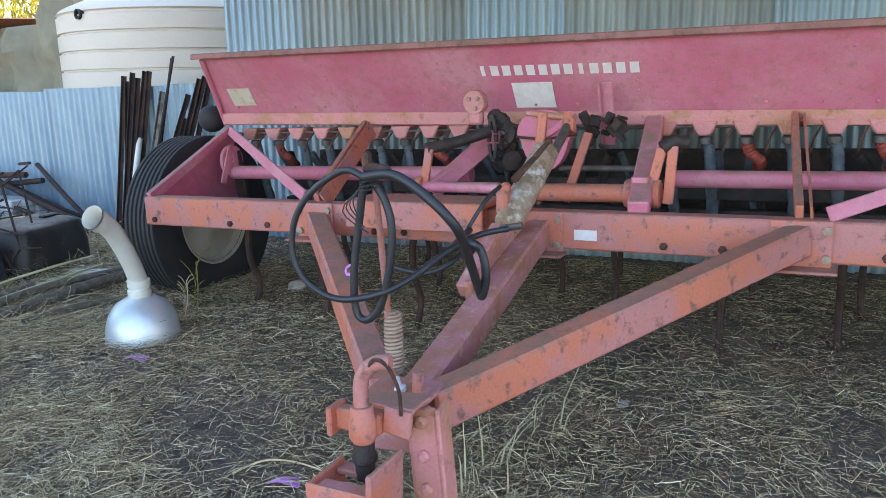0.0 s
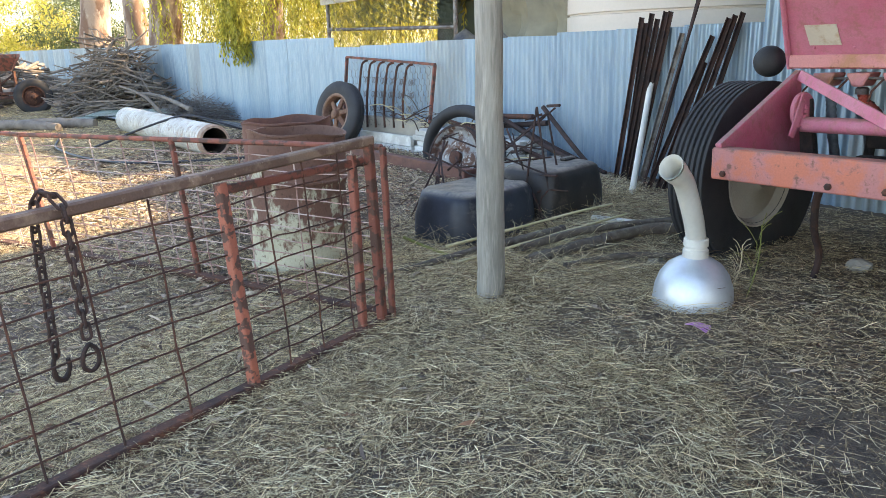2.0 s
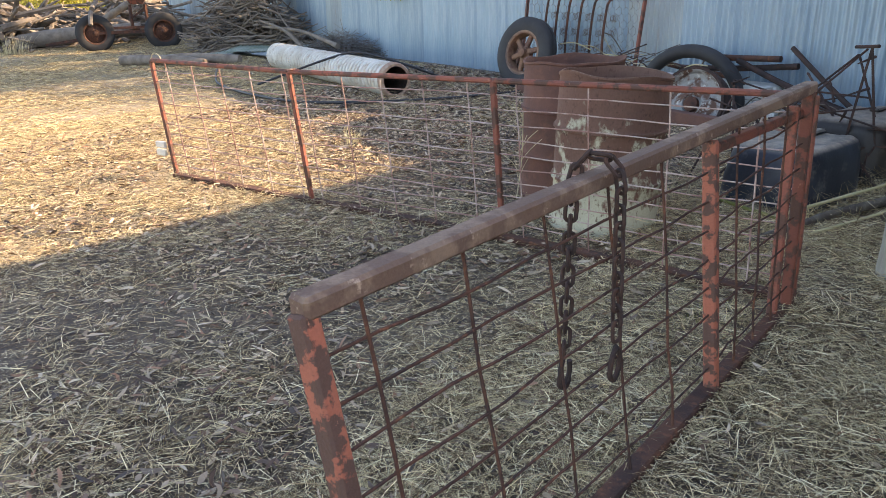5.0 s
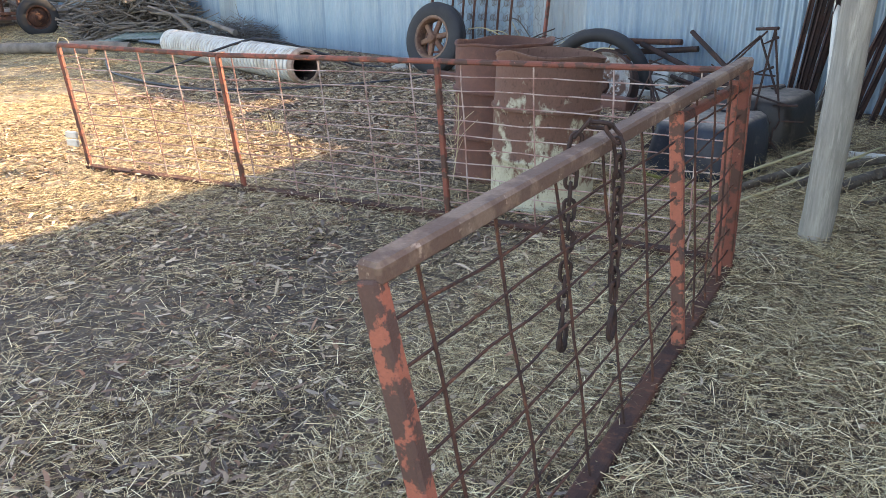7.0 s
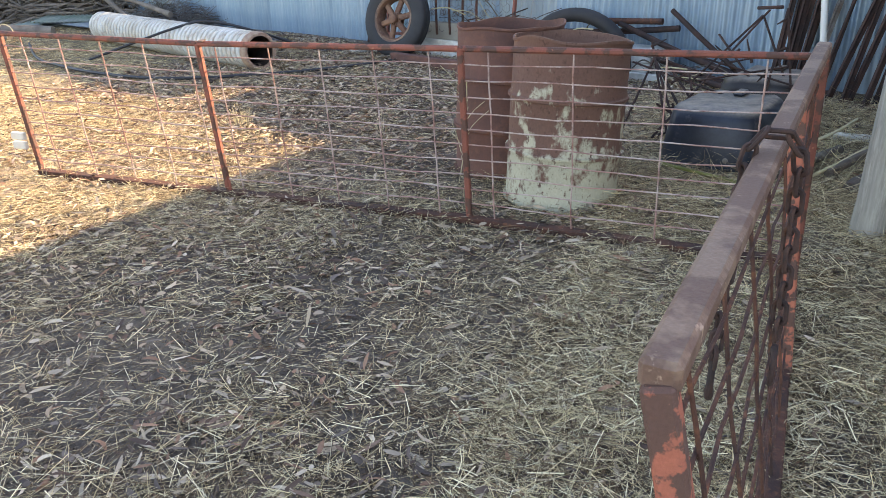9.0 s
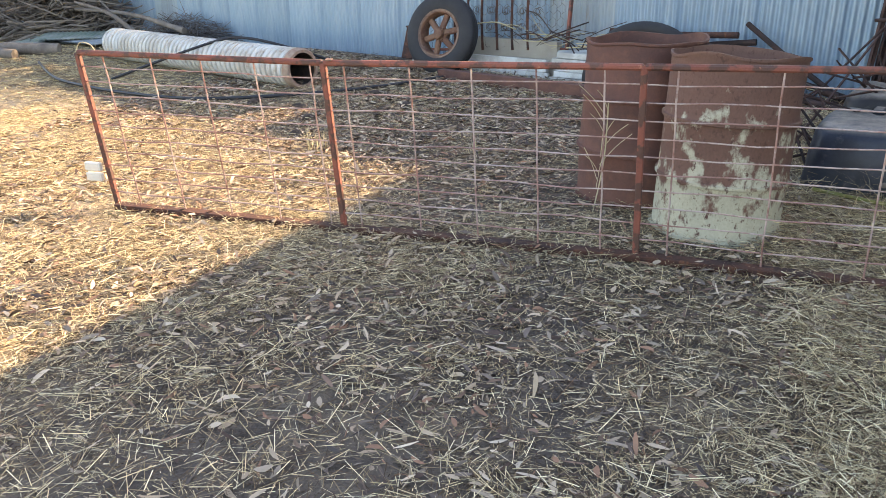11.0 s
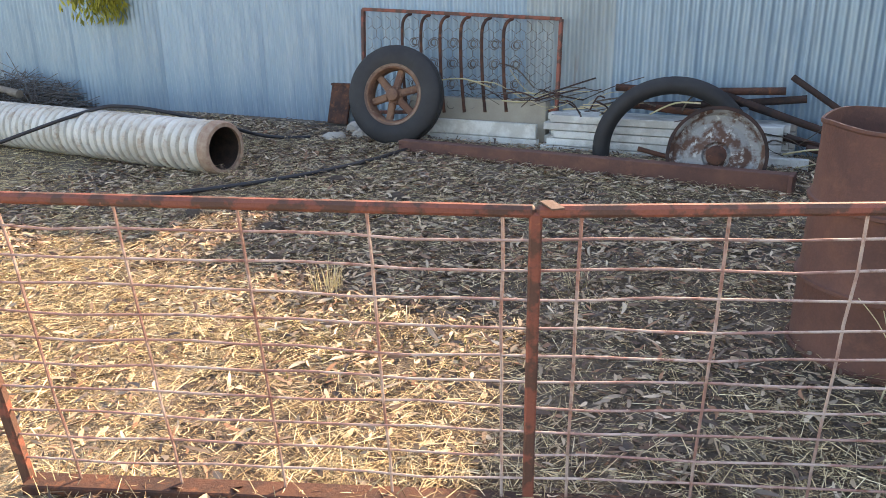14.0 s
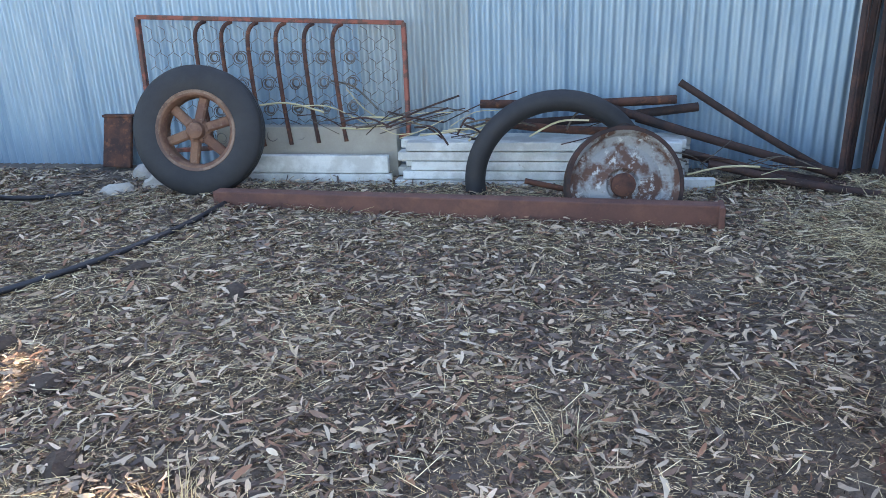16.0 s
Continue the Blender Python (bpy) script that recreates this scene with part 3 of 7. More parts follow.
def build_chain():
    chain = thing("chain", "heavy rusty chain with a hook slung over the top rail", "chain")
    pts = [Vector((-3.575, 1.66, 0.42)), Vector((-3.572, 1.66, 0.60)), Vector((-3.57, 1.66, 0.80)), Vector((-3.565, 1.665, 0.92)), Vector((-3.545, 1.675, 0.972)), Vector((-3.515, 1.685, 0.978)),
           Vector((-3.48, 1.69, 0.968)), Vector((-3.455, 1.70, 0.92)), Vector((-3.45, 1.70, 0.80)), Vector((-3.445, 1.70, 0.62)), Vector((-3.44, 1.70, 0.47))]
    line = curve_pts(pts, 12)
    L = [0.0]
    for a, b in zip(line, line[1:]):
        L.append(L[-1] + (b - a).length)
    step, k = 0.046, 0
    me = None
    bm = B()
    link = [Vector((0.015 * math.cos(a), 0, 0.015 * math.sin(a) + (0.016 if math.sin(a) > 0 else -0.016))) for a in [2 * math.pi * i / 14 + 0.01 for i in range(14)]]
    tube(bm, link, 0.0058, 6, closed=True)
    first = part("link", bm, M_RUST_DARK, chain, smooth=True)
    me = first.data
    s = 0.0
    while s < L[-1]:
        i = max(j for j in range(len(L)) if L[j] <= s)
        i = min(i, len(line) - 2)
        p = line[i].lerp(line[i + 1], (s - L[i]) / max(L[i + 1] - L[i], 1e-6))
        d = line[i + 1] - line[i]
        ob = first if k == 0 else new("link", me)
        ob.parent = chain
        ob.matrix_local = axis_m(p, d, (1, 0, 0.2)) @ Matrix.Rotation(radians(90 * (k % 2) + 20), 4, "Z")
        s += step
        k += 1
    bm = B()
    h = Vector((-3.44, 1.70, 0.455))
    tube(bm, curve_pts([h, h + Vector((0.0, 0.028, -0.03)), h + Vector((0, 0.03, -0.075)), h + Vector((0, 0.0, -0.10)), h + Vector((0, -0.03, -0.075)), h + Vector((0, -0.024, -0.03)), h + Vector((0, 0.0, 0.0))], 5), 0.008, 8)
    part("end_ring", bm, M_RUST_DARK, chain, smooth=True)
    bm = B()
    h = Vector((-3.575, 1.66, 0.41))
    tube(bm, curve_pts([h, h + Vector((0.0, -0.016, -0.04)), h + Vector((0, -0.012, -0.09)), h + Vector((0, 0.02, -0.105)), h + Vector((0, 0.042, -0.07)), h + Vector((0, 0.040, -0.035))], 5), [0.008 + 0.003 * (i in range(8, 18)) for i in range(26)], 8)
    part("hook", bm, M_RUST_DARK, chain, smooth=True)


build_chain()


# ---- timber post ----
def build_post():
    p = Vector((-2.925, 3.80, ground_z(-2.925, 3.80) - 0.05))
    t = Vector((-2.88, 3.72, 2.71))
    post = thing("timber_post", "round grey weathered timber post set in the ground", "post", m=Matrix.Translation(p))
    bm = B()
    r = random.Random(2)
    k = 24
    tube(bm, [(t - p) * (i / k) + Vector((r.uniform(-1, 1), r.uniform(-1, 1), 0)) * 0.003 for i in range(k + 1)], [0.078 - 0.012 * i / k for i in range(k + 1)], 18)
    part("pole", bm, M_POST, post, smooth=True)


build_post()


# ---- drums ----
def drum(name, label, c, r, h, material, tilt, dents):
    ob = thing(name, label, "steel drum", "old steel drums", m=Matrix.Translation((c[0], c[1], ground_z(*c) - 0.01)) @ Matrix.Rotation(radians(tilt[0]), 4, "X") @ Matrix.Rotation(radians(tilt[1]), 4, "Y"))
    prof = [(r * 0.96, 0.02), (r, 0.0), (r + 0.006, 0.008), (r, 0.02)]
    for z in (h * 0.33, h * 0.66):
        prof += [(r, z - 0.03), (r + 0.006, z - 0.012), (r + 0.012, z), (r + 0.006, z + 0.012), (r, z + 0.03)]
    prof += [(r, h * 0.9), (r, h - 0.02), (r + 0.007, h - 0.012), (r + 0.007, h), (r - 0.004, h), (r - 0.008, h - 0.03), (r - 0.006, h * 0.5), (r - 0.006, 0.03), (0, 0.03)]
    bm = B()
    lathe(bm, prof, 56)
    for v in bm.verts:
        a = math.atan2(v.co.y, v.co.x)
        q = math.hypot(v.co.x, v.co.y)
        if q > 0.1:
            k = 1 + 0.03 * noise.noise(Vector((math.cos(a) * 1.5, math.sin(a) * 1.5, v.co.z * 2.5 + dents)))
            v.co.x *= k
            v.co.y *= k
            if v.co.z > h * 0.8:
                v.co.z += 0.035 * (v.co.z - h * 0.8) / (h * 0.2) * noise.noise(Vector((math.cos(a) * 1.2, math.sin(a) * 1.2, dents)))
    part("drum_shell", bm, material, ob, smooth=True)
    for nm, z in (("rolling_hoop", h * 0.33), ("rolling_hoop", h * 0.66), ("bottom_chime", 0.012)):
        bm = B()
        lathe(bm, [(r + 0.004, z - 0.012), (r + 0.016, z - 0.006), (r + 0.016, z + 0.006), (r + 0.004, z + 0.012), (r - 0.01, z)], 56, closed=True)
        for v in bm.verts:
            a = math.atan2(v.co.y, v.co.x)
            k = 1 + 0.03 * noise.noise(Vector((math.cos(a) * 1.5, math.sin(a) * 1.5, v.co.z * 2.5 + dents)))
            v.co.x *= k
            v.co.y *= k
        part(nm, bm, material, ob, smooth=True)
    return ob


drum("steel_drum", "open brown rusted steel drum with a bent rim", (-4.93, 4.47), 0.32, 0.905, M_DRUM_R, (0, 1.0), 1.7)
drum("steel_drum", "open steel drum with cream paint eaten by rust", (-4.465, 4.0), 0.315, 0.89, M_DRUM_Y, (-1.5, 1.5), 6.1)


# ---- seed drill ----
def build_drill():
    th = radians(27.5)
    m = Matrix.Translation((-1.848, 4.319, 0.06)) @ Matrix.Rotation(-th, 4, "Z") @ Matrix.Rotation(math.atan(-0.025), 4, "Y")
    dr = thing("seed_drill", "old faded red and orange seed drill parked on the dirt", "seed drill", m=m)
    X1 = 5.1
    # hopper
    bm = B()
    sec = [(1.05, 1.14), (0.99, 1.235), (0.755, 1.585), (1.75, 1.585), (1.40, 1.14)]
    a = [bm.verts.new((-0.31 + (0.09 if z > 1.5 else 0.0), b, z)) for b, z in sec]
    c = [bm.verts.new((X1, b, z)) for b, z in sec]
    for i in range(5):
        bm.faces.new((a[i], a[(i + 1) % 5], c[(i + 1) % 5], c[i]))
    bm.faces.new(a[::-1])
    bm.faces.new(c)
    hopper = part("hopper", bm, M_PINK, dr, "long faded pink-red seed hopper")
    hopper.matrix_local = Matrix.Translation((1, 0, 0)) @ Matrix.Rotation(0.017, 4, "Y") @ Matrix.Translation((-1, 0, 0))
    nrm = Vector((0, -0.35, -0.235)).normalized()

    def face_pt(u, z, off=0.0):
        b = 0.99 - (z - 1.235) * (0.235 / 0.35)
        return Vector((u, b, z)) + nrm * off

    rotf = Matrix((Vector((1, 0, 0)), Vector((0, -0.235, 0.35)).normalized(), nrm * 1.0)).transposed()
    if rotf.determinant() < 0:
        rotf = Matrix((Vector((1, 0, 0)), Vector((0, -0.235, 0.35)).normalized(), -nrm)).transposed()
    bm = B()
    beam(bm, (-0.28, 0.985, 1.185), (X1, 0.985, 1.185), 0.012, 0.075)
    part("lower_flange", bm, M_FLANGE, hopper, "rust-stained lower flange")
    bm = B()
    beam(bm, (-0.27, 1.24, 1.605), (X1, 1.24, 1.605), 1.06, 0.03, bevel=0.01)
    beam(bm, (-0.27, 0.712, 1.60), (X1, 0.712, 1.60), 0.012, 0.034)
    part("lid", bm, M_LID, hopper, "brown weathered hopper lid")
    bm = B()
    tube(bm, [face_pt(-0.31, 1.15, 0.01), face_pt(-0.21, 1.585, 0.01)], 0.017, 8)
    part("end_rib", bm, M_PINK, hopper)
    r = random.Random(9)
    spots = [(-0.12 + k * 0.24, 1.262) for k in range(22)] + [(u, z) for u, zs in ((0.70, (1.51, 1.43, 1.37)), (1.5, (1.50, 1.36)), (2.62, (1.38, 1.33)), (3.0, (1.46, 1.36)), (3.6, (1.51,))) for z in zs]
    bm = B()
    lathe(bm, [(0.009, 0), (0.009, 0.005), (0.004, 0.009), (0, 0.009)], 8)
    rv = part("rivet", bm, M_PINK, hopper)
    for i, (u, z) in enumerate(spots):
        ob = rv if i == 0 else new("rivet", rv.data)
        ob.parent = hopper
        ob.matrix_local = Matrix.Translation(face_pt(u, z)) @ rotf.to_4x4()
    # lettering as plain bars
    k = 13
    for i in range(k):
        u = 1.735 + (2.648 - 1.735) * (i + 0.5) / k
        bm = B()
        box(bm, face_pt(u, 1.452 - 0.004 * i / k, 0.003), (0.022 if i in (0, 8) else 0.046, 0.062, 0.003), rotf, 0)
        part("lettering_bar", bm, M_WHITE, hopper, "white painted letter-sized bar")
    bm = B()
    box(bm, face_pt(2.04, 1.315, 0.003), (0.235, 0.165, 0.003), rotf, 0)
    part("blank_label", bm, M_WHITE, hopper, "blank white label")
    bm = B()
    box(bm, face_pt(-0.045, 1.335, 0.003), (0.19, 0.135, 0.003), rotf, 0)
    part("paper_label", bm, M_LABEL, hopper, "stained cream label")
    # main beams
    bm = B()
    beam(bm, (-0.03, 0.05, 0.715), (X1, 0.05, 0.715), 0.10, 0.165, bevel=0.008)
    beam_ob = part("front_beam", bm, M_ORANGE, dr, "heavy orange front beam")
    for u in (0.05, 0.62, 0.88, 1.55, 1.72, 2.25, 2.95, 3.18, 3.3, 3.75, 4.1):
        bm = B()
        lathe(bm, [(0.017, 0), (0.017, 0.012), (0.009, 0.018), (0, 0.018)], 6, axis_m((u, -0.001, 0.665 + 0.02 * (u % 0.3)), (0, -1, 0)))
        part("bolt", bm, M_RUST, beam_ob)
    bm = B()
    box(bm, (2.62, -0.004, 0.70), (0.10, 0.004, 0.045), None, 0)
    part("maker_plate", bm, M_WHITE, beam_ob, "small pale maker plate")
    for i, (u0, u1, b, z, h, mt) in enumerate(((0.0, X1, 0.62, 0.60, 0.09, M_GREASE_SHADE), (0.1, X1, 1.2, 0.60, 0.09, M_GREASE_SHADE), (0.1, X1, 1.85, 0.60, 0.09, M_GREASE_SHADE))):
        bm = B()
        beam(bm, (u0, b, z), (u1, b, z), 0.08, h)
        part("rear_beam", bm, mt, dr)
    # end frame
    bm = B()
    beam(bm, (0.0, 0.02, 0.79), (-0.16, 0.93, 1.13), 0.035, 0.06)
    part("end_stay", bm, M_PINK, dr)
    bm = B()
    vs = [bm.verts.new(p) for p in ((0.0, 0.1, 0.64), (0.0, 0.1, 0.79), (-0.14, 0.93, 1.12), (-0.1, 0.93, 0.62))]
    f = bm.faces.new(vs)
    bmesh.ops.solidify(bm, geom=[f], thickness=0.012)
    part("end_plate", bm, M_PINK, dr)
    bm = B()
    beam(bm, (-0.12, 0.88, 1.13), (1.10, 0.04, 0.83), 0.014, 0.062, (0, 0.4, 1))
    part("diagonal_brace", bm, M_PINK, dr)
    for u0, u1 in ((1.17, 0.92), (3.45, 3.39)):
        bm = B()
        beam(bm, (u0, 0.06, 0.80), (u1, 0.98, 1.13), 0.10, 0.03, (1, 0, 0))
        beam(bm, (u0 + 0.045, 0.06, 0.80), (u1 + 0.045, 0.98, 1.13), 0.012, 0.09, (0, -1, 0.2))
        part("hopper_strut", bm, M_ORANGE, dr)
    bm = B()
    beam(bm, (3.55, 0.02, 0.82), (4.6, 0.85, 1.12), 0.014, 0.062, (0, 0.4, 1))
    part("diagonal_brace", bm, M_PINK, dr)
    bm = B()
    beam(bm, (2.83, 0.06, 0.80), (2.72, 0.98, 1.13), 0.09, 0.09, bevel=0.008)
    part("hopper_strut", bm, M_PINK, dr)
    bm = B()
    beam(bm, (1.62, 0.5, 0.80), (1.92, 0.75, 1.10), 0.09, 0.09, bevel=0.008)
    part("hopper_strut", bm, M_PINK, dr)
    # foot plate over the front beam
    bm = B()
    box(bm, (1.84, 0.13, 0.812), (0.66, 0.30, 0.012), None, 0.003)
    box(bm, (1.84, -0.024, 0.776), (0.66, 0.012, 0.085), None, 0.003)
    part("foot_plate", bm, M_ORANGE, dr, "worn orange foot plate")
    # dark rear frame under the hopper, bars added as painted shade filling the gap
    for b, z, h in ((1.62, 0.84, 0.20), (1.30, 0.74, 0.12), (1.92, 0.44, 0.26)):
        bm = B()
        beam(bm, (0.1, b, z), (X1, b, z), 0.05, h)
        part("rear_channel", bm, M_GREASE_SHADE, dr)
    # lever quadrant on the end plate
    bm = B()
    for i in range(9):
        t = radians(-50 + i * 13)
        box(bm, (0.02, 0.66 + 0.17 * math.cos(t) * 0.5, 0.93 + 0.11 * math.sin(t)), (0.014, 0.03, 0.022), Matrix.Rotation(-t, 3, "X"), 0.003)
    beam(bm, (0.02, 0.62, 0.80), (0.02, 0.72, 1.03), 0.012, 0.05, (0, 1, 0))
    part("quadrant", bm, M_PINK, dr, "notched lever quadrant")
    # shafts
    for u0, u1 in ((0.0, 1.75), (2.86, X1)):
        bm = B()
        tube(bm, [(u0, 0.75, 0.86), (u1, 0.75, 0.87)], 0.044, 16)
        part("lift_shaft", bm, M_PINK, dr, smooth=True)
    bm = B()
    tube(bm, [(2.27, 0.3, 0.84), (2.78, 0.3, 0.845)], 0.043, 16)
    part("rock_shaft", bm, M_ORANGE, dr, smooth=True)
    bm = B()
    tube(bm, [(1.62, 0.3, 0.855), (2.1, 0.3, 0.855)], 0.028, 14)
    part("rock_shaft", bm, M_PINK, dr, smooth=True)
    bm = B()
    tube(bm, [(2.3, 0.65, 0.92), (2.72, 0.65, 0.92)], 0.016, 10)
    part("drive_shaft", bm, M_GREY_METAL, dr, smooth=True)
    for u in (1.66, 2.27, 2.74, 2.86):
        bm = B()
        lathe(bm, [(0.0, -0.018), (0.062, -0.018), (0.066, -0.01), (0.066, 0.01), (0.062, 0.018), (0.0, 0.018)], 16, axis_m((u, 0.3, 0.845), (1, 0, 0)))
        part("shaft_collar", bm, M_ORANGE, dr, smooth=True)
    bm = B()
    beam(bm, (2.80, 0.25, 0.76), (2.80, 0.25, 0.93), 0.07, 0.07, (1, 0, 0))
    part("shaft_bearing", bm, M_PINK, dr)
    for p, q in (((2.83, 0.28, 0.83), (2.88, 0.30, 1.05)), ((2.91, 0.3, 0.80), (2.93, 0.3, 1.06)), ((1.68, 0.3, 0.86), (1.72, 0.3, 1.05)), ((2.29, 0.28, 0.82), (2.33, 0.3, 1.22)), ((2.40, 0.42, 0.78), (2.46, 0.62, 1.10))):
        bm = B()
        beam(bm, p, q, 0.045, 0.022, (0, -1, 0))
        part("lever_arm", bm, M_ORANGE, dr)
    bm = B()
    tube(bm, curve_pts([(1.70, 0.3, 1.05), (1.80, 0.42, 1.07), (1.95, 0.55, 1.12)], 4), 0.03, 10)
    part("link_rod", bm, M_GREASE_SHADE, dr, smooth=True)
    bm = B()
    tube(bm, [(2.88, 0.3, 1.05), (2.93, 0.32, 1.08), (2.97, 0.36, 1.07)], 0.032, 10)
    part("link_knuckle", bm, M_GREASE_SHADE, dr, smooth=True)
    # platform
    bm = B()
    box(bm, (1.83, 0.0, 0.825), (0.72, 0.26, 0.028), None, 0.006)
    box(bm, (1.83, -0.125, 0.765), (0.72, 0.012, 0.115), None, 0.004)
    part("step_plate", bm, M_ORANGE, dr, "dirty orange step plate")
    # gear cover and gearbox
    bm = B()
    k = 28
    ring = [Vector((2.24 + 0.15 * math.cos(t) * (1.0 if math.sin(t) > -0.2 else 0.85), 0, 1.10 + 0.125 * math.sin(t) * (1.0 if math.sin(t) > 0 else 1.5))) for t in [2 * math.pi * i / k for i in range(k)]]
    f0 = [bm.verts.new(p + Vector((0, 0.58, 0))) for p in ring]
    f1 = [bm.verts.new(p + Vector((0, 0.66, 0))) for p in ring]
    bm.faces.new(f0[::-1])
    bm.faces.new(f1)
    for i in range(k):
        bm.faces.new((f0[i], f0[(i + 1) % k], f1[(i + 1) % k], f1[i]))
    bmesh.ops.recalc_face_normals(bm, faces=bm.faces)
    part("gear_cover", bm, M_PINK, dr, "pink pressed gear cover")
    bm = B()
    box(bm, (2.225, 0.55, 0.98), (0.03, 0.025, 0.48), Matrix.Rotation(0.05, 3, "Y"), 0.006)
    part("gear_bracket", bm, M_ORANGE, dr)
    bm = B()
    box(bm, (2.32, 0.565, 1.14), (0.15, 0.02, 0.035), Matrix.Rotation(-0.6, 3, "Y"), 0.004)
    part("cover_rib", bm, M_PINK, dr)
    bm = B()
    box(bm, (2.28, 0.57, 1.195), (0.26, 0.05, 0.03), Matrix.Rotation(0.12, 3, "Y"), 0.008)
    part("cover_flange", bm, M_FLANGE, dr)
    bm = B()
    tube(bm, [(2.10, 0.55, 1.09), (2.25, 0.545, 1.075), (2.42, 0.55, 1.10)], 0.007, 8)
    part("shift_rod", bm, M_RUST, dr)
    bm = B()
    lathe(bm, [(0, 0), (0.06, 0), (0.066, 0.01), (0.066, 0.05), (0.05, 0.07), (0, 0.07)], 18, axis_m((1.84, 0.60, 1.27), (0, 1, 0)))
    box(bm, (1.84, 0.63, 1.20), (0.085, 0.05, 0.10), None, 0.015)
    part("gear_housing", bm, M_FLANGE, dr, "rusty cast gear housing", smooth=True)
    for du, dz in ((-0.025, 0.02), (0.025, 0.02), (0.01, -0.03)):
        bm = B()
        lathe(bm, [(0.012, 0), (0.012, 0.012), (0, 0.015)], 8, axis_m((1.84 + du, 0.60, 1.27 + dz), (0, -1, 0)))
        part("bolt", bm, M_SPRING, dr)
    r = random.Random(4)
    for i in range(26):
        bm = B()
        u, z = 1.98 + r.uniform(-0.07, 0.06), 1.05 + r.uniform(-0.15, 0.14)
        c, ax = (u, 0.68 + r.uniform(-0.04, 0.06), z), Vector((r.uniform(-1, 1), -1, r.uniform(-1, 1)))
        if i % 3 == 0:
            q = r.uniform(0.03, 0.06)
            lathe(bm, [(0.012, -0.02), (q, -0.015), (q, 0.015), (0.012, 0.02), (0, 0.02)], 12, axis_m(c, ax))
        else:
            box(bm, c, (r.uniform(0.02, 0.08), r.uniform(0.02, 0.06), r.uniform(0.02, 0.07)), Euler((r.random(), r.random(), r.random())).to_matrix(), 0.006)
        part("gear_piece", bm, M_GREASE_SHADE, dr)
    bm = B()
    for i in range(14):
        t = 2 * math.pi * i / 14
        box(bm, (1.945 + 0.02 * math.cos(t), 0.60, 1.08 + 0.11 * math.sin(t)), (0.018, 0.022, 0.04), None, 0.003)
    part("drive_chain", bm, M_GREASE_SHADE, dr)
    for i in range(20):
        bm = B()
        u, z = 2.50 + r.uniform(-0.09, 0.1), 1.10 + r.uniform(-0.08, 0.07)
        box(bm, (u, 0.72 + r.uniform(-0.05, 0.06), z), (r.uniform(0.02, 0.08), r.uniform(0.02, 0.05), r.uniform(0.01, 0.06)), Euler((r.random(), r.random(), r.random())).to_matrix(), 0.004)
        part("linkage_piece", bm, M_GREASE_SHADE, dr)
    bm = B()
    beam(bm, (2.50, 0.92, 1.02), (2.50, 0.82, 1.35), 0.055, 0.02, (0, -1, 0))
    beam(bm, (2.47, 0.88, 1.02), (2.47, 0.78, 1.35), 0.012, 0.05, (0, -1, 0))
    part("hopper_bracket", bm, M_PINK, dr)
    # feed spouts with tubes
    u, i = -0.03, 0
    while u < X1:
        if not (1.75 < u < 2.72):
            bm = B()
            m0 = [(-0.07, 1.135), (0.07, 1.135), (0.03, 1.06), (-0.03, 1.06)]
            f0 = [bm.verts.new((u + x, 0.97, z)) for x, z in m0]
            f1 = [bm.verts.new((u + x, 1.10, z)) for x, z in m0]
            bm.faces.new(f0[::-1])
            bm.faces.new(f1)
            for j in range(4):
                bm.faces.new((f0[j], f0[(j + 1) % 4], f1[(j + 1) % 4], f1[j]))
            bmesh.ops.recalc_face_normals(bm, faces=bm.faces)
            bmesh.ops.bevel(bm, geom=list(bm.edges), offset=0.008, segments=1, affect="EDGES")
            s_ob = part("feed_spout", bm, M_FLANGE, dr)
            bm = B()
            lathe(bm, [(0.036, 0.0), (0.036, 0.03), (0.026, 0.04), (0.026, 0.0)], 12, Matrix.Translation((u, 1.035, 1.015)))
            part("spout_cup", bm, M_GREY_METAL, s_ob, smooth=True)
            red = i % 3 == 1
            zz = 0.80 if not red else 0.92
            bm = B()
            pts = curve_pts([(u, 1.04, 1.03), (u + 0.02, 1.04, 0.97), (u + (0.07 if red else 0.03), 1.06, zz), (u + 0.05, 1.15, zz - (0.05 if red else 0.35))], 8)
            tube(bm, pts, [0.027 + 0.004 * (j % 2) for j in range(len(pts))], 10)
            part("seed_tube", bm, M_REDHOSE if red else M_GREYHOSE, dr, smooth=True)
            bm = B()
            tube(bm, [(u - 0.06, 0.98, 1.10), (u - 0.09, 0.93, 1.04), (u - 0.10, 0.92, 0.98)], 0.006, 6)
            part("shutter_lever", bm, M_RUST, s_ob)
        u += 0.2
        i += 1
    bm = B()
    tube(bm, [(-0.2, 0.99, 1.105), (X1, 0.99, 1.105)], 0.007, 8)
    part("feed_rod", bm, M_GREY_METAL, dr)
    r = random.Random(12)
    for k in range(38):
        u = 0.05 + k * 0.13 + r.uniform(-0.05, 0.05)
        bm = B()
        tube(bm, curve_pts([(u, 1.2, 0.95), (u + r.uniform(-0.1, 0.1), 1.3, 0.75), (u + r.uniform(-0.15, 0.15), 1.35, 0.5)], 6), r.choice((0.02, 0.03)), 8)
        part("seed_tube", bm, r.choice((M_GREASE_SHADE, M_GREYHOSE)), dr, smooth=True)
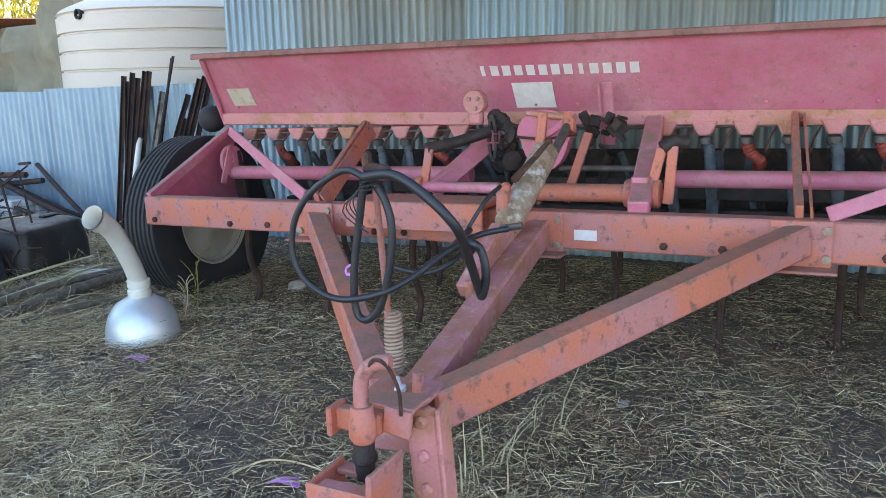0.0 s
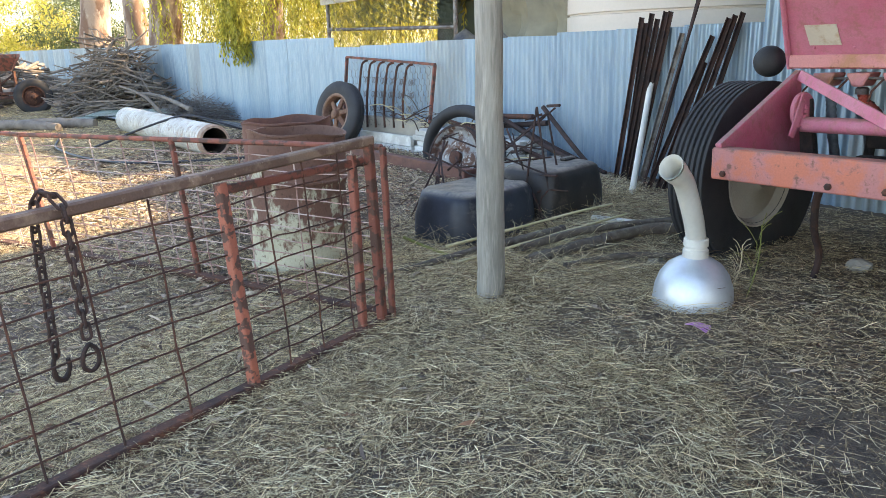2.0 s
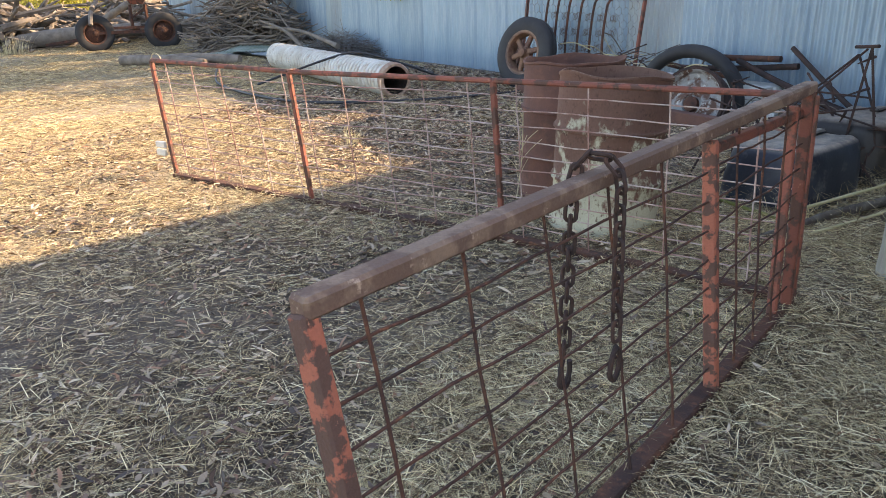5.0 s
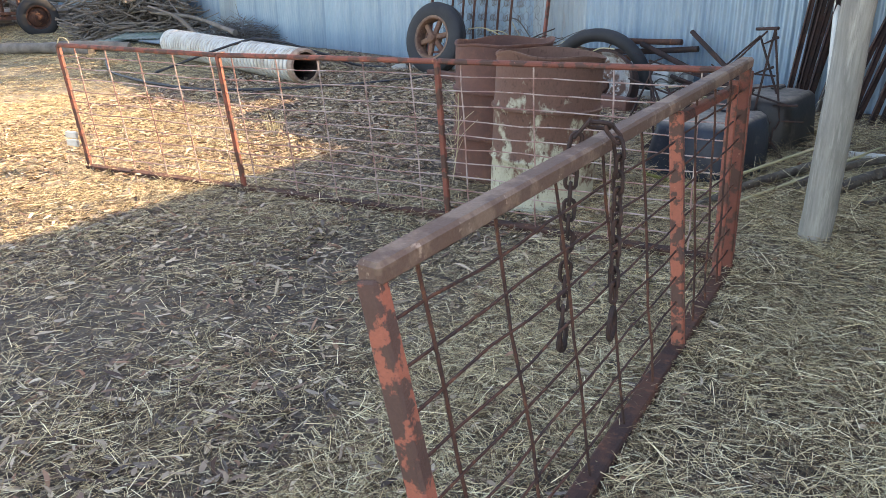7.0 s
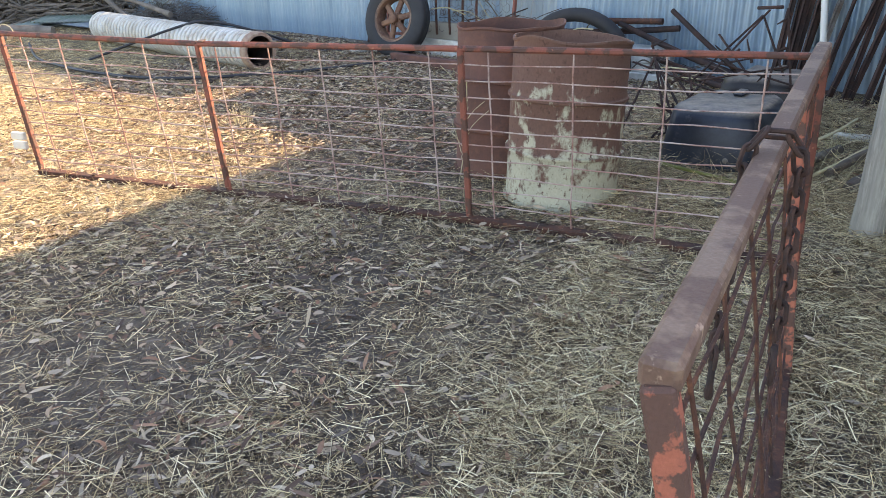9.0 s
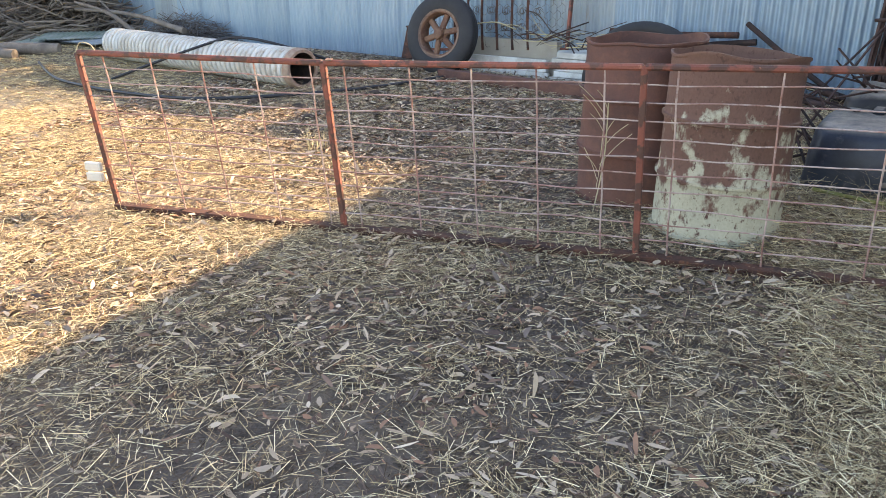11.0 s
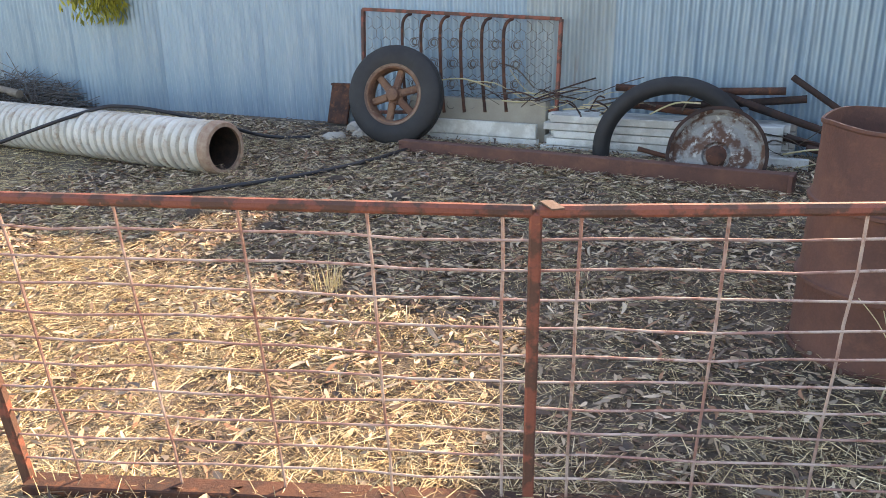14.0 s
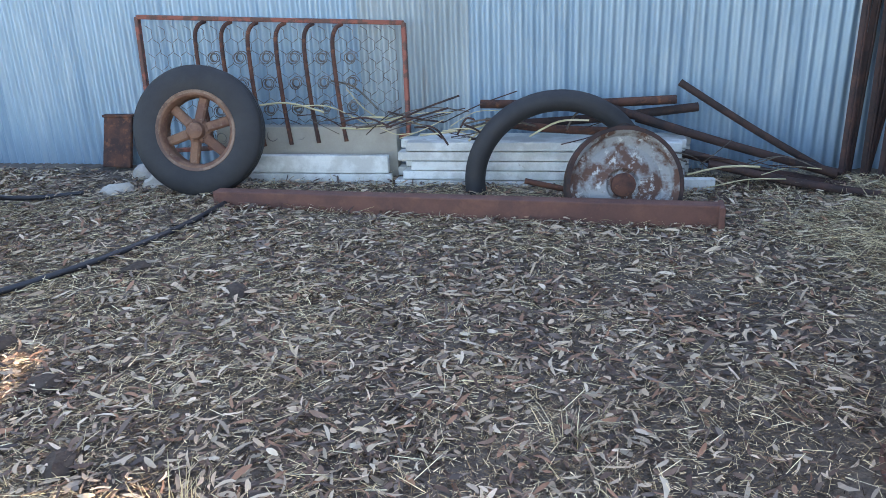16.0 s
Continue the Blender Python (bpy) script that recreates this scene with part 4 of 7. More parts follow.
    # cultivator tines
    tine_xy = [(0.22, 0.57), (0.84, 0.47), (1.44, 0.56), (2.05, 1.4), (3.09, 0.85), (3.65, 1.09), (3.78, 1.72), (3.17, 1.93), (2.41, 1.37), (0.5, 1.25), (1.2, 1.3), (0.1, 1.9), (0.8, 1.9), (1.6, 1.95), (2.3, 1.95), (4.2, 0.6), (4.6, 1.3)]
    for u, b in tine_xy:
        bm = B()
        z0 = -0.08 - 0.025 * u
        bb = b + 0.12
        line = curve_pts([(u, bb + 0.05, 0.60), (u, bb - 0.02, 0.58), (u, bb - 0.10, 0.48), (u, bb - 0.10, 0.30), (u, bb - 0.03, 0.13), (u, bb - 0.12, z0 + 0.03)], 5)
        tube(bm, line, [0.024 - 0.006 * j / len(line) for j in range(len(line))], 8)
        tn = part("tine", bm, M_RUST_DARK, dr, smooth=True)
        bm = B()
        box(bm, (u, bb - 0.13, z0 + 0.035), (0.13, 0.11, 0.012), Matrix.Rotation(-0.35, 3, "X"), 0.004)
        part("point", bm, M_RUST, tn)
    # wheels
    for u, lab in ((-0.44, "tall ribbed black tyre on a pale rim"), (5.4, "tall ribbed black tyre on a pale rim")):
        R = 0.585
        wm = axis_m((u, 0.88, R - 0.025 * u - 0.085), (-1, 0, 0))
        prof = [(0.30, -0.10), (0.34, -0.125), (0.44, -0.14), (0.50, -0.125)]
        for j in range(7):
            x = -0.115 + j * 0.0383
            prof += [(R - 0.006, x - 0.014), (R + 0.002, x - 0.010), (R + 0.002, x + 0.010), (R - 0.006, x + 0.014), (R - 0.016, x + 0.019)]
        prof += [(0.50, 0.125), (0.44, 0.14), (0.34, 0.125), (0.30, 0.10)]
        bm = B()
        lathe(bm, prof, 64, wm, closed=True)
        ty = part("tyre", bm, M_RUBBER, dr, lab, smooth=True)
        bm = B()
        lathe(bm, [(0.31, 0.10), (0.325, 0.115), (0.315, 0.12), (0.295, 0.09), (0.28, 0.03), (0.16, -0.01), (0.09, 0.03), (0.07, 0.05), (0, 0.05)], 40, wm)
        lathe(bm, [(0.31, -0.10), (0.325, -0.115), (0.315, -0.12), (0.295, -0.09), (0.28, -0.05), (0.16, -0.07), (0.09, -0.11), (0.07, -0.14), (0, -0.14)], 40, wm)
        part("rim", bm, M_CONC, ty, "pale rusty steel rim", smooth=True)
    bm = B()
    tube(bm, [(-0.44, 0.86, 0.53), (0.25, 0.86, 0.53)], 0.03, 12)
    beam(bm, (0.0, 0.86, 0.5), (-0.02, 0.80, 1.0), 0.08, 0.03)
    part("axle", bm, M_GREASE_SHADE, dr)
    bm = B()
    lathe(bm, [(0, -0.012), (0.10, -0.012), (0.105, 0), (0.10, 0.012), (0, 0.012)], 24, axis_m((0.0, 0.74, 0.94), (1, 0, 0)))
    part("sprocket", bm, M_PINK, dr)
    # drawbar
    for a, b, hh, mt in (((1.20, 0.0, 0.70), (2.40, -1.36, 0.46), 0.115, M_ORANGE), ((3.46, 0.0, 0.725), (2.56, -1.38, 0.455), 0.12, M_ORANGE), ((2.41, 0.0, 0.71), (2.50, -1.34, 0.46), 0.11, M_WORN)):
        bm = B()
        beam(bm, a, b, 0.10, hh, bevel=0.010)
        part("drawbar_arm", bm, mt, dr)
    for u in (1.20, 2.41, 3.46):
        bm = B()
        box(bm, (u, -0.008, 0.705), (0.22, 0.014, 0.19), None, 0.004)
        box(bm, (u, -0.05, 0.618), (0.26, 0.12, 0.012), None, 0.004)
        gp = part("gusset_plate", bm, M_ORANGE, dr)
        for du, dz in ((-0.09, 0.05), (0.09, 0.06), (-0.09, -0.05), (0.09, -0.05)):
            bm = B()
            lathe(bm, [(0.018, 0), (0.018, 0.016), (0, 0.02)], 6, axis_m((u + du, -0.015, 0.705 + dz), (0, -1, 0)))
            part("bolt", bm, M_SPRING, gp)
    bm = B()
    box(bm, (2.50, -1.42, 0.517), (0.20, 0.16, 0.012), Matrix.Rotation(0.1, 3, "Z"), 0.003)
    box(bm, (2.53, -1.52, 0.46), (0.17, 0.10, 0.10), Matrix.Rotation(0.1, 3, "Z"), 0.006)
    part("apex_plate", bm, M_WORN, dr)
    bm = B()
    tube(bm, [(2.545, -1.42, 0.52), (2.55, -1.42, 0.58)], 0.016, 10)
    part("pin", bm, M_ORANGE, dr)
    bm = B()
    lathe(bm, [(0, 0), (0.016, 0.002), (0.018, 0.014), (0.008, 0.02), (0.008, 0.045), (0, 0.045)], 12, axis_m((2.505, -1.44, 0.522), (-0.2, -0.2, 1)))
    part("grease_nipple", bm, M_DOME, dr, "bright metal grease nipple", smooth=True)
    # clevis and tow hitch
    bm = B()
    rp = Matrix.Rotation(0.10, 3, "Z") @ Matrix.Rotation(-0.06, 3, "Y")
    box(bm, (2.602, -1.60, 0.40), (0.075, 0.016, 0.36), rp, 0.004)
    box(bm, (2.642, -1.57, 0.40), (0.014, 0.075, 0.36), rp, 0.004)
    box(bm, (2.560, -1.57, 0.40), (0.012, 0.075, 0.36), rp, 0.004)
    hp = part("hitch_plate", bm, M_FLANGE, dr, "bolted pink and orange hitch channel")
    for z in (0.545, 0.455, 0.365, 0.275):
        bm = B()
        lathe(bm, [(0.017, 0), (0.017, 0.010), (0.010, 0.018), (0, 0.018)], 8, axis_m((2.594 + (0.545 - z) * 0.06, -1.608, z), (0.10, -1, 0)))
        part("bolt", bm, M_FLANGE, hp)
    bm = B()
    box(bm, (2.405, -1.70, 0.565), (0.016, 0.07, 0.075), None, 0.004)
    box(bm, (2.47, -1.69, 0.565), (0.13, 0.04, 0.055), None, 0.006)
    box(bm, (2.575, -1.69, 0.575), (0.075, 0.016, 0.07), Matrix.Rotation(0.12, 3, "Y"), 0.004)
    box(bm, (2.53, -1.64, 0.605), (0.17, 0.09, 0.012), None, 0.003)
    part("hitch_lug", bm, M_ORANGE, dr, "orange cross lug holding the pin")
    bm = B()
    ln = curve_pts([(2.505, -1.735, 0.50), (2.505, -1.735, 0.62), (2.506, -1.735, 0.675), (2.522, -1.735, 0.715), (2.556, -1.73, 0.738), (2.585, -1.725, 0.74)], 6)
    tube(bm, ln, 0.0185, 14)
    hd = part("hitch_pin_handle", bm, M_ORANGE, dr, smooth=True)
    bm = B()
    lathe(bm, [(0, 0.535), (0.026, 0.535), (0.034, 0.55), (0.034, 0.585), (0.029, 0.60), (0.029, 0.612), (0.026, 0.625), (0, 0.63)], 20, Matrix.Translation((2.505, -1.735, 0)))
    part("pin_collar", bm, M_ORANGE, hd, smooth=True)
    bm = B()
    lathe(bm, [(0, 0.44), (0.024, 0.44), (0.024, 0.48), (0.031, 0.487), (0.031, 0.50), (0.026, 0.508), (0.026, 0.535), (0, 0.535)], 20, Matrix.Translation((2.505, -1.735, 0)))
    part("pin_shank", bm, M_GREASE_SHADE, hd, "greasy black pin shank", smooth=True)
    bm = B()
    tube(bm, curve_pts([(2.525, -1.74, 0.705), (2.555, -1.75, 0.75), (2.585, -1.74, 0.735), (2.60, -1.72, 0.67), (2.59, -1.70, 0.60)], 6), 0.005, 6)
    part("cable", bm, M_RUST, hd)
    bm = B()
    box(bm, (2.51, -1.86, 0.40), (0.175, 0.012, 0.15), None, 0.004)
    box(bm, (2.428, -1.79, 0.405), (0.012, 0.15, 0.14), None, 0.004)
    box(bm, (2.595, -1.80, 0.43), (0.014, 0.15, 0.20), Matrix.Rotation(0.06, 3, "Y"), 0.004)
    part("hitch_box", bm, M_ORANGE, dr, "open orange steel hitch box")
    bm = B()
    for y0, y1 in ((-1.845, -1.80), (-1.755, -1.71)):
        box(bm, (2.51, (y0 + y1) / 2, 0.452), (0.155, y1 - y0, 0.014), None, 0.003)
    box(bm, (2.51, -1.78, 0.36), (0.155, 0.14, 0.01), None, 0.002)
    part("slotted_tongue", bm, M_WORN, dr, "worn slotted tongue inside the box")
    for ob in (hp, hd, *[c for c in dr.children if c.name.split(".")[0] in ("hitch_lug", "hitch_box", "slotted_tongue")]):
        ob.location = (0.063, 0, -0.014)
    # hose stand with coil spring
    bm = B()
    beam(bm, (2.425, -1.39, 1.12), (2.38, -1.28, 0.66), 0.014, 0.020, (0, -1, 0))
    pole = part("hose_stand", bm, M_WORN, dr)
    bm = B()
    pts = []
    for i in range(17 * 10):
        t = i / 10
        rr = 0.021 + 0.004 * math.sin(math.pi * i / 170)
        pts.append((2.388 + rr * math.cos(2 * math.pi * t), -1.27 + rr * math.sin(2 * math.pi * t), 0.492 + t * 0.0120))
    tube(bm, pts, 0.0058, 6)
    part("coil_spring", bm, M_SPRING, pole, "pale weathered coil spring", smooth=True)
    bm = B()
    box(bm, (2.435, -1.39, 1.13), (0.08, 0.03, 0.03), Matrix.Rotation(0.2, 3, "Y"), 0.006)
    box(bm, (2.405, -1.39, 1.155), (0.02, 0.03, 0.045), None, 0.005)
    part("hose_bracket", bm, M_RUST, pole)
    # hoses
    lines = {
        "a": [(2.312, -1.33, 1.104), (2.249, -1.33, 1.121), (2.143, -1.33, 1.064), (2.077, -1.33, 0.987), (2.055, -1.33, 0.895), (2.081, -1.33, 0.818), (2.148, -1.33, 0.770), (2.23, -1.33, 0.758), (2.334, -1.31, 0.780), (2.40, -1.24, 0.815), (2.489, -1.15, 0.873), (2.56, -1.05, 0.898), (2.644, -1.0, 0.910)],
        "b": [(2.312, -1.33, 1.104), (2.401, -1.33, 1.111), (2.492, -1.33, 1.061), (2.568, -1.31, 0.978), (2.56, -1.2, 0.875), (2.565, -1.1, 0.750), (2.574, -1.09, 0.722), (2.59, -1.1, 0.789), (2.578, -1.1, 0.860), (2.54, -1.1, 0.884), (2.45, -1.0, 0.84), (2.36, -0.8, 0.80), (2.33, -0.6, 0.82)],
        "c": [(2.292, -1.3, 1.088), (2.264, -1.3, 0.952), (2.245, -1.3, 0.850), (2.238, -1.3, 0.757), (2.249, -1.3, 0.703), (2.286, -1.3, 0.699), (2.329, -1.3, 0.753), (2.362, -1.3, 0.869), (2.372, -1.3, 0.969), (2.354, -1.3, 1.041), (2.32, -1.3, 1.09)],
        "d": [(2.273, -1.1, 0.793), (2.394, -1.1, 0.782), (2.483, -1.05, 0.821), (2.40, -0.8, 0.82), (2.308, -0.6, 0.798), (2.352, -0.5, 0.912), (2.377, -0.4, 0.96)],
    }
    for kx, pts in lines.items():
        bm = B()
        pts = [Vector(q) + Vector((0.105, -0.10, 0.01)) * min(max((-0.95 - q[1]) / 0.3, 0.2), 1) for q in pts]
        tube(bm, curve_pts(pts, 8), {"a": 0.0095, "b": 0.0135, "c": 0.0115, "d": 0.0085}[kx], 10)
        part("hydraulic_hose", bm, M_HOSE, dr, smooth=True)
    bm = B()
    tube(bm, [(2.63, -1.0, 0.908), (2.70, -0.99, 0.918)], 0.011, 8)
    part("hose_fitting", bm, M_GREY_METAL, dr)
    bm = B()
    for i in range(5):
        h0 = 1.085 + 0.007 * i
        tube(bm, [Vector((2.42 + 0.024 * math.cos(t), -1.41 + 0.03 * math.sin(t), h0 + 0.006 * math.sin(t + i))) for t in [2 * math.pi * q / 14 for q in range(14)]], 0.0025, 5, closed=True)
    for q in range(4):
        tube(bm, curve_pts([(2.405, -1.43, 1.085), (2.385 - 0.012 * q, -1.44, 1.05 - 0.01 * q), (2.397 + 0.01 * q, -1.44, 1.01 - 0.015 * q)], 4), 0.002, 5)
    part("tie_wire", bm, M_RUBBER, dr, "black twine lashing the hoses")
    bm = B()
    for q in range(2):
        tube(bm, [Vector((1.87 + (0.03 - 0.004 * q) * math.cos(t), -0.70 - 0.006 * q, 0.652 + (0.018 + 0.004 * q) * math.sin(t + 0.3))) for t in [2 * math.pi * i / 14 for i in range(14)]], 0.005, 6, closed=True)
    part("twine_loop", bm, M_PINKROPE, dr, "loop of pink baling twine")
    # hydraulic ram
    bm = B()
    tube(bm, [(2.37, -0.27, 0.79), (2.375, 0.0, 0.94), (2.38, 0.18, 1.04)], [0.060, 0.062, 0.060], 18)
    ram = part("hydraulic_ram", bm, M_RAM, dr, "oily brown hydraulic ram", smooth=True)
    bm = B()
    tube(bm, [(2.42, 0.18, 1.04), (2.43, 0.36, 1.15)], 0.022, 12)
    part("ram_rod", bm, M_GREY_METAL, ram, smooth=True)
    bm = B()
    tube(bm, [(2.43, 0.36, 1.12), (2.43, 0.40, 1.20)], 0.035, 10)
    part("ram_end", bm, M_ORANGE, ram)
    bm = B()
    box(bm, (2.34, -0.25, 0.87), (0.05, 0.06, 0.10), None, 0.012)
    box(bm, (2.34, -0.22, 0.925), (0.04, 0.05, 0.05), None, 0.012)
    part("ram_fitting", bm, M_ORANGE, ram)
    bm = B()
    tube(bm, [(2.34, -0.12, 0.95), (2.38, 0.05, 1.03), (2.40, 0.18, 1.09)], 0.017, 8)
    part("ram_pipe", bm, M_RUST, ram)
    bm = B()
    beam(bm, (2.36, -0.1, 0.72), (2.40, -0.75, 0.60), 0.03, 0.12)
    beam(bm, (2.40, -0.45, 0.80), (2.38, -0.75, 0.62), 0.05, 0.06)
    part("ram_bracket", bm, M_WORN, dr)


build_drill()


# ---- things along the fence ----
def flu(s, z, off):
    return fence_pt(s, z, off)


def build_bed():
    bed = thing("bed_base", "rusty spring bed base leaning upright against the iron fence", "bed base")
    a0, a1 = flu(0.98, 0.12, 0.36), flu(0.90, 1.26, 0.16)
    b0, b1 = flu(2.93, 0.40, 0.27), flu(2.90, 1.165, 0.13)
    for p, q, nm in ((a0, a1, "side_rail"), (b0, b1, "side_rail"), (a1, b1, "top_rail"), (a0.lerp(a1, 0.15), b0, "bottom_rail")):
        bm = B()
        beam(bm, p, q, 0.03, 0.045, FN, 0.004)
        part(nm, bm, M_RED_RUST, bed)
    for k, s in enumerate((1.39, 1.59, 1.79, 2.0, 2.21, 2.42)):
        f = (s - 0.86) / 2.01
        top = a1.lerp(b1, f) + Vector((0, 0, -0.02))
        bot = a0.lerp(a1, 0.15).lerp(b0, f)
        bm = B()
        out = FN * 0.09
        tube(bm, curve_pts([top, top + out * 0.7 + FU * -0.03 + Vector((0, 0, -0.03)), top + out + FU * -0.05 + Vector((0, 0, -0.14)), top.lerp(bot, 0.6) + out + FU * -0.03, bot + out * 0.8], 5), 0.015, 8)
        part("slat_bar", bm, M_RUST, bed, smooth=True)
        for j in range(4):
            c = top.lerp(bot, 0.28 + 0.21 * j) + FU * 0.06 + FN * 0.03
            pts = []
            for i in range(48):
                t = i / 12
                r = 0.046 - 0.02 * math.sin(math.pi * i / 48)
                pts.append(c + (FU * math.cos(2 * math.pi * t) + Vector((0, 0, 1)) * math.sin(2 * math.pi * t)) * r + FN * (i / 48 * 0.07 - 0.03))
            bm = B()
            tube(bm, pts, 0.0036, 4)
            part("spring", bm, M_WIRE, bed)
    # wire netting of hexagons
    bm = B()
    cell = 0.105
    for i in range(20):
        for j in range(9):
            s = 0.06 + i * cell * 0.97 + (cell * 0.48 if j % 2 else 0)
            f, g = s / 2.0, 0.2 + (j * 0.087) / 1.0
            if not (0.0 < f < 0.97 and g < 0.97):
                continue
            c = a0.lerp(b0, f).lerp(a1.lerp(b1, f), g)
            hx = [c + FU * (cell * 0.5 * math.sin(t)) + Vector((0, 0, 1)) * (cell * 0.56 * math.cos(t)) + FN * 0.01 for t in [math.pi / 3 * q for q in range(4)]]
            tube(bm, hx, 0.0026, 4, caps=False)
    tagged(part("netting", bm, M_WIRE, bed, "sagging hexagonal wire netting"), kind="stuff")


build_bed()


M_SPOKE = mat("pale_dusty_rust", (0.24, 0.13, 0.08), (0.15, 0.075, 0.05), (0.34, 0.25, 0.18), scale=9, fine=110, cover3=0.66, rough=0.85, bump=0.3, vary=0.18)


def truck_wheel(name, label, c, axis, R, W, mt_rim, spokes, group=""):
    wm = axis_m(c, axis)
    ob = thing(name, label, "wheel", group, m=wm)
    k = R / 0.455
    prof = [(0.25 * k, -W * 0.36), (0.29 * k, -W * 0.46), (0.36 * k, -W * 0.5), (0.42 * k, -W * 0.44), (R - 0.008, -W * 0.36), (R, -W * 0.3), (R, -W * 0.07), (R - 0.01, -W * 0.05), (R - 0.01, W * 0.05), (R, W * 0.07), (R, W * 0.3), (R - 0.008, W * 0.36),
            (0.42 * k, W * 0.44), (0.36 * k, W * 0.5), (0.29 * k, W * 0.46), (0.25 * k, W * 0.36)]
    bm = B()
    lathe(bm, prof, 56, closed=True)
    part("tyre", bm, M_RUBBER, ob, smooth=True)
    bm = B()
    lathe(bm, [(0.265 * k, W * 0.38), (0.275 * k, W * 0.43), (0.25 * k, W * 0.42), (0.235 * k, W * 0.3), (0.235 * k, -W * 0.3), (0.25 * k, -W * 0.4), (0.265 * k, -W * 0.38)], 48, closed=True)
    rim = part("rim", bm, mt_rim, ob, smooth=True)
    if spokes:
        bm = B()
        lathe(bm, [(0.268 * k, W * 0.40), (0.284 * k, W * 0.44), (0.280 * k, W * 0.47), (0.262 * k, W * 0.445)], 48, closed=True)
        part("rim_lip", bm, M_RAIL, rim, "pale flaking rim edge", smooth=True)
    if spokes:
        for i in range(6):
            t = 2 * math.pi * i / 6 + 0.3
            bm = B()
            beam(bm, (0.06 * math.cos(t), 0.06 * math.sin(t), 0.03), (0.24 * k * math.cos(t), 0.24 * k * math.sin(t), 0.0), 0.05, 0.065, (-math.sin(t), math.cos(t), 0), 0.012)
            part("spoke", bm, mt_rim, rim)
    else:
        bm = B()
        lathe(bm, [(0.24 * k, -0.02), (0.17 * k, 0.03), (0.10 * k, 0.04), (0.09 * k, 0.05), (0, 0.05)], 40)
        part("disc", bm, mt_rim, rim, smooth=True)
    bm = B()
    lathe(bm, [(0.085 * k, -0.04), (0.09 * k, 0.03), (0.06 * k, 0.05), (0.055 * k, 0.10), (0.03 * k, 0.115), (0, 0.115)], 20)
    for i in range(6):
        t = 2 * math.pi * i / 6
        lathe(bm, [(0.012, 0.04), (0.012, 0.06), (0, 0.06)], 6, Matrix.Translation((0.07 * k * math.cos(t), 0.07 * k * math.sin(t), 0)))
    part("hub", bm, mt_rim, rim, smooth=True)
    return ob


truck_wheel("truck_wheel", "old truck wheel with rusty spokes leaning beside the bed base", (-7.43, 8.37, 0.53), (-0.22, -0.94, 0.22), 0.435, 0.19, M_SPOKE, True)


def plank(name, label, category, s0, s1, z0, z1, off, thick, mt, group="", skew=0.0):
    ob = thing(name, label, category, group)
    bm = B()
    a, b = flu(s0, (z0 + z1) / 2, off), flu(s1, (z0 + z1) / 2 + skew, off)
    beam(bm, a, b, thick, z1 - z0, bevel=0.004)
    part("board", bm, mt, ob)
    return ob


plank("slab", "grey weathered slab lying along the fence", "slab", 1.5, 2.86, 0.10, 0.48, 0.30, 0.10, M_CONC)
for i, (z0, z1, s0, s1, off) in enumerate(((0.07, 0.17, 1.6, 2.84, 0.47), (0.175, 0.30, 1.65, 2.82, 0.465))):
    plank("painted_board", "chalky white weatherboard stacked on edge", "board", s0, s1, z0, z1, off, 0.05, M_BOARD, "stack of white weatherboards")
for i in range(5):
    for j in range(3):
        plank("painted_board", "chalky white weatherboard stacked flat by the fence", "board", 2.87 + 0.03 * ((i * 7 + j * 3) % 5), 4.78 + 0.04 * ((i * 5 + j) % 5), 0.075 + i * 0.066, 0.135 + i * 0.066, 0.46 - 0.115 * j, 0.11, M_BOARD, "stack of white weatherboards")
plank("painted_board", "short chalky white board end in the stack", "board", 4.4, 4.98, 0.10, 0.19, 0.60, 0.06, M_BOARD, "stack of white weatherboards")


def build_steel_beam():
    a, b = Vector((-7.36, 8.00, 0.0)), Vector((-4.56, 6.62, 0.02))
    ob = thing("steel_beam", "long brown rusted steel channel beam lying on the leaves", "steel beam")
    d = (b - a).normalized()
    side = Vector((d.y, -d.x, 0))
    g = 0.065
    bm = B()
    beam(bm, a + Vector((0, 0, g + 0.045)), b + Vector((0, 0, g + 0.05)), 0.012, 0.17)
    beam(bm, a + Vector((0, 0, g + 0.125)) - side * 0.045, b + Vector((0, 0, g + 0.130)) - side * 0.045, 0.10, 0.012)
    beam(bm, a + Vector((0, 0, g - 0.028)) - side * 0.045, b + Vector((0, 0, g - 0.023)) - side * 0.045, 0.10, 0.012)
    part("channel", bm, M_DRUM_R, ob)
    bm = B()
    box(bm, b + Vector((0, 0, g + 0.04)) - side * 0.03, (0.03, 0.17, 0.20), Matrix.Rotation(math.atan2(d.y, d.x), 3, "Z"), 0.005)
    part("end_cleat", bm, M_DRUM_R, ob)


build_steel_beam()


def build_tyre_hoop():
    c = flu(3.99, 0.14, 0.60)
    ob = thing("split_tyre", "half-buried worn black tyre standing over the boards", "tyre")
    bm = B()
    pts = []
    for i in range(40):
        t = math.pi * (-0.06 + 1.12 * i / 39)
        pts.append(c + FU * (-0.53 * math.cos(t)) + Vector((0, 0, 1)) * (0.51 * math.sin(t) + 0.04) + FN * (0.10 * math.cos(t)))
    tube(bm, pts, 0.068, 14)
    part("tyre_ring", bm, M_RUBBER, ob, smooth=True)


build_tyre_hoop()


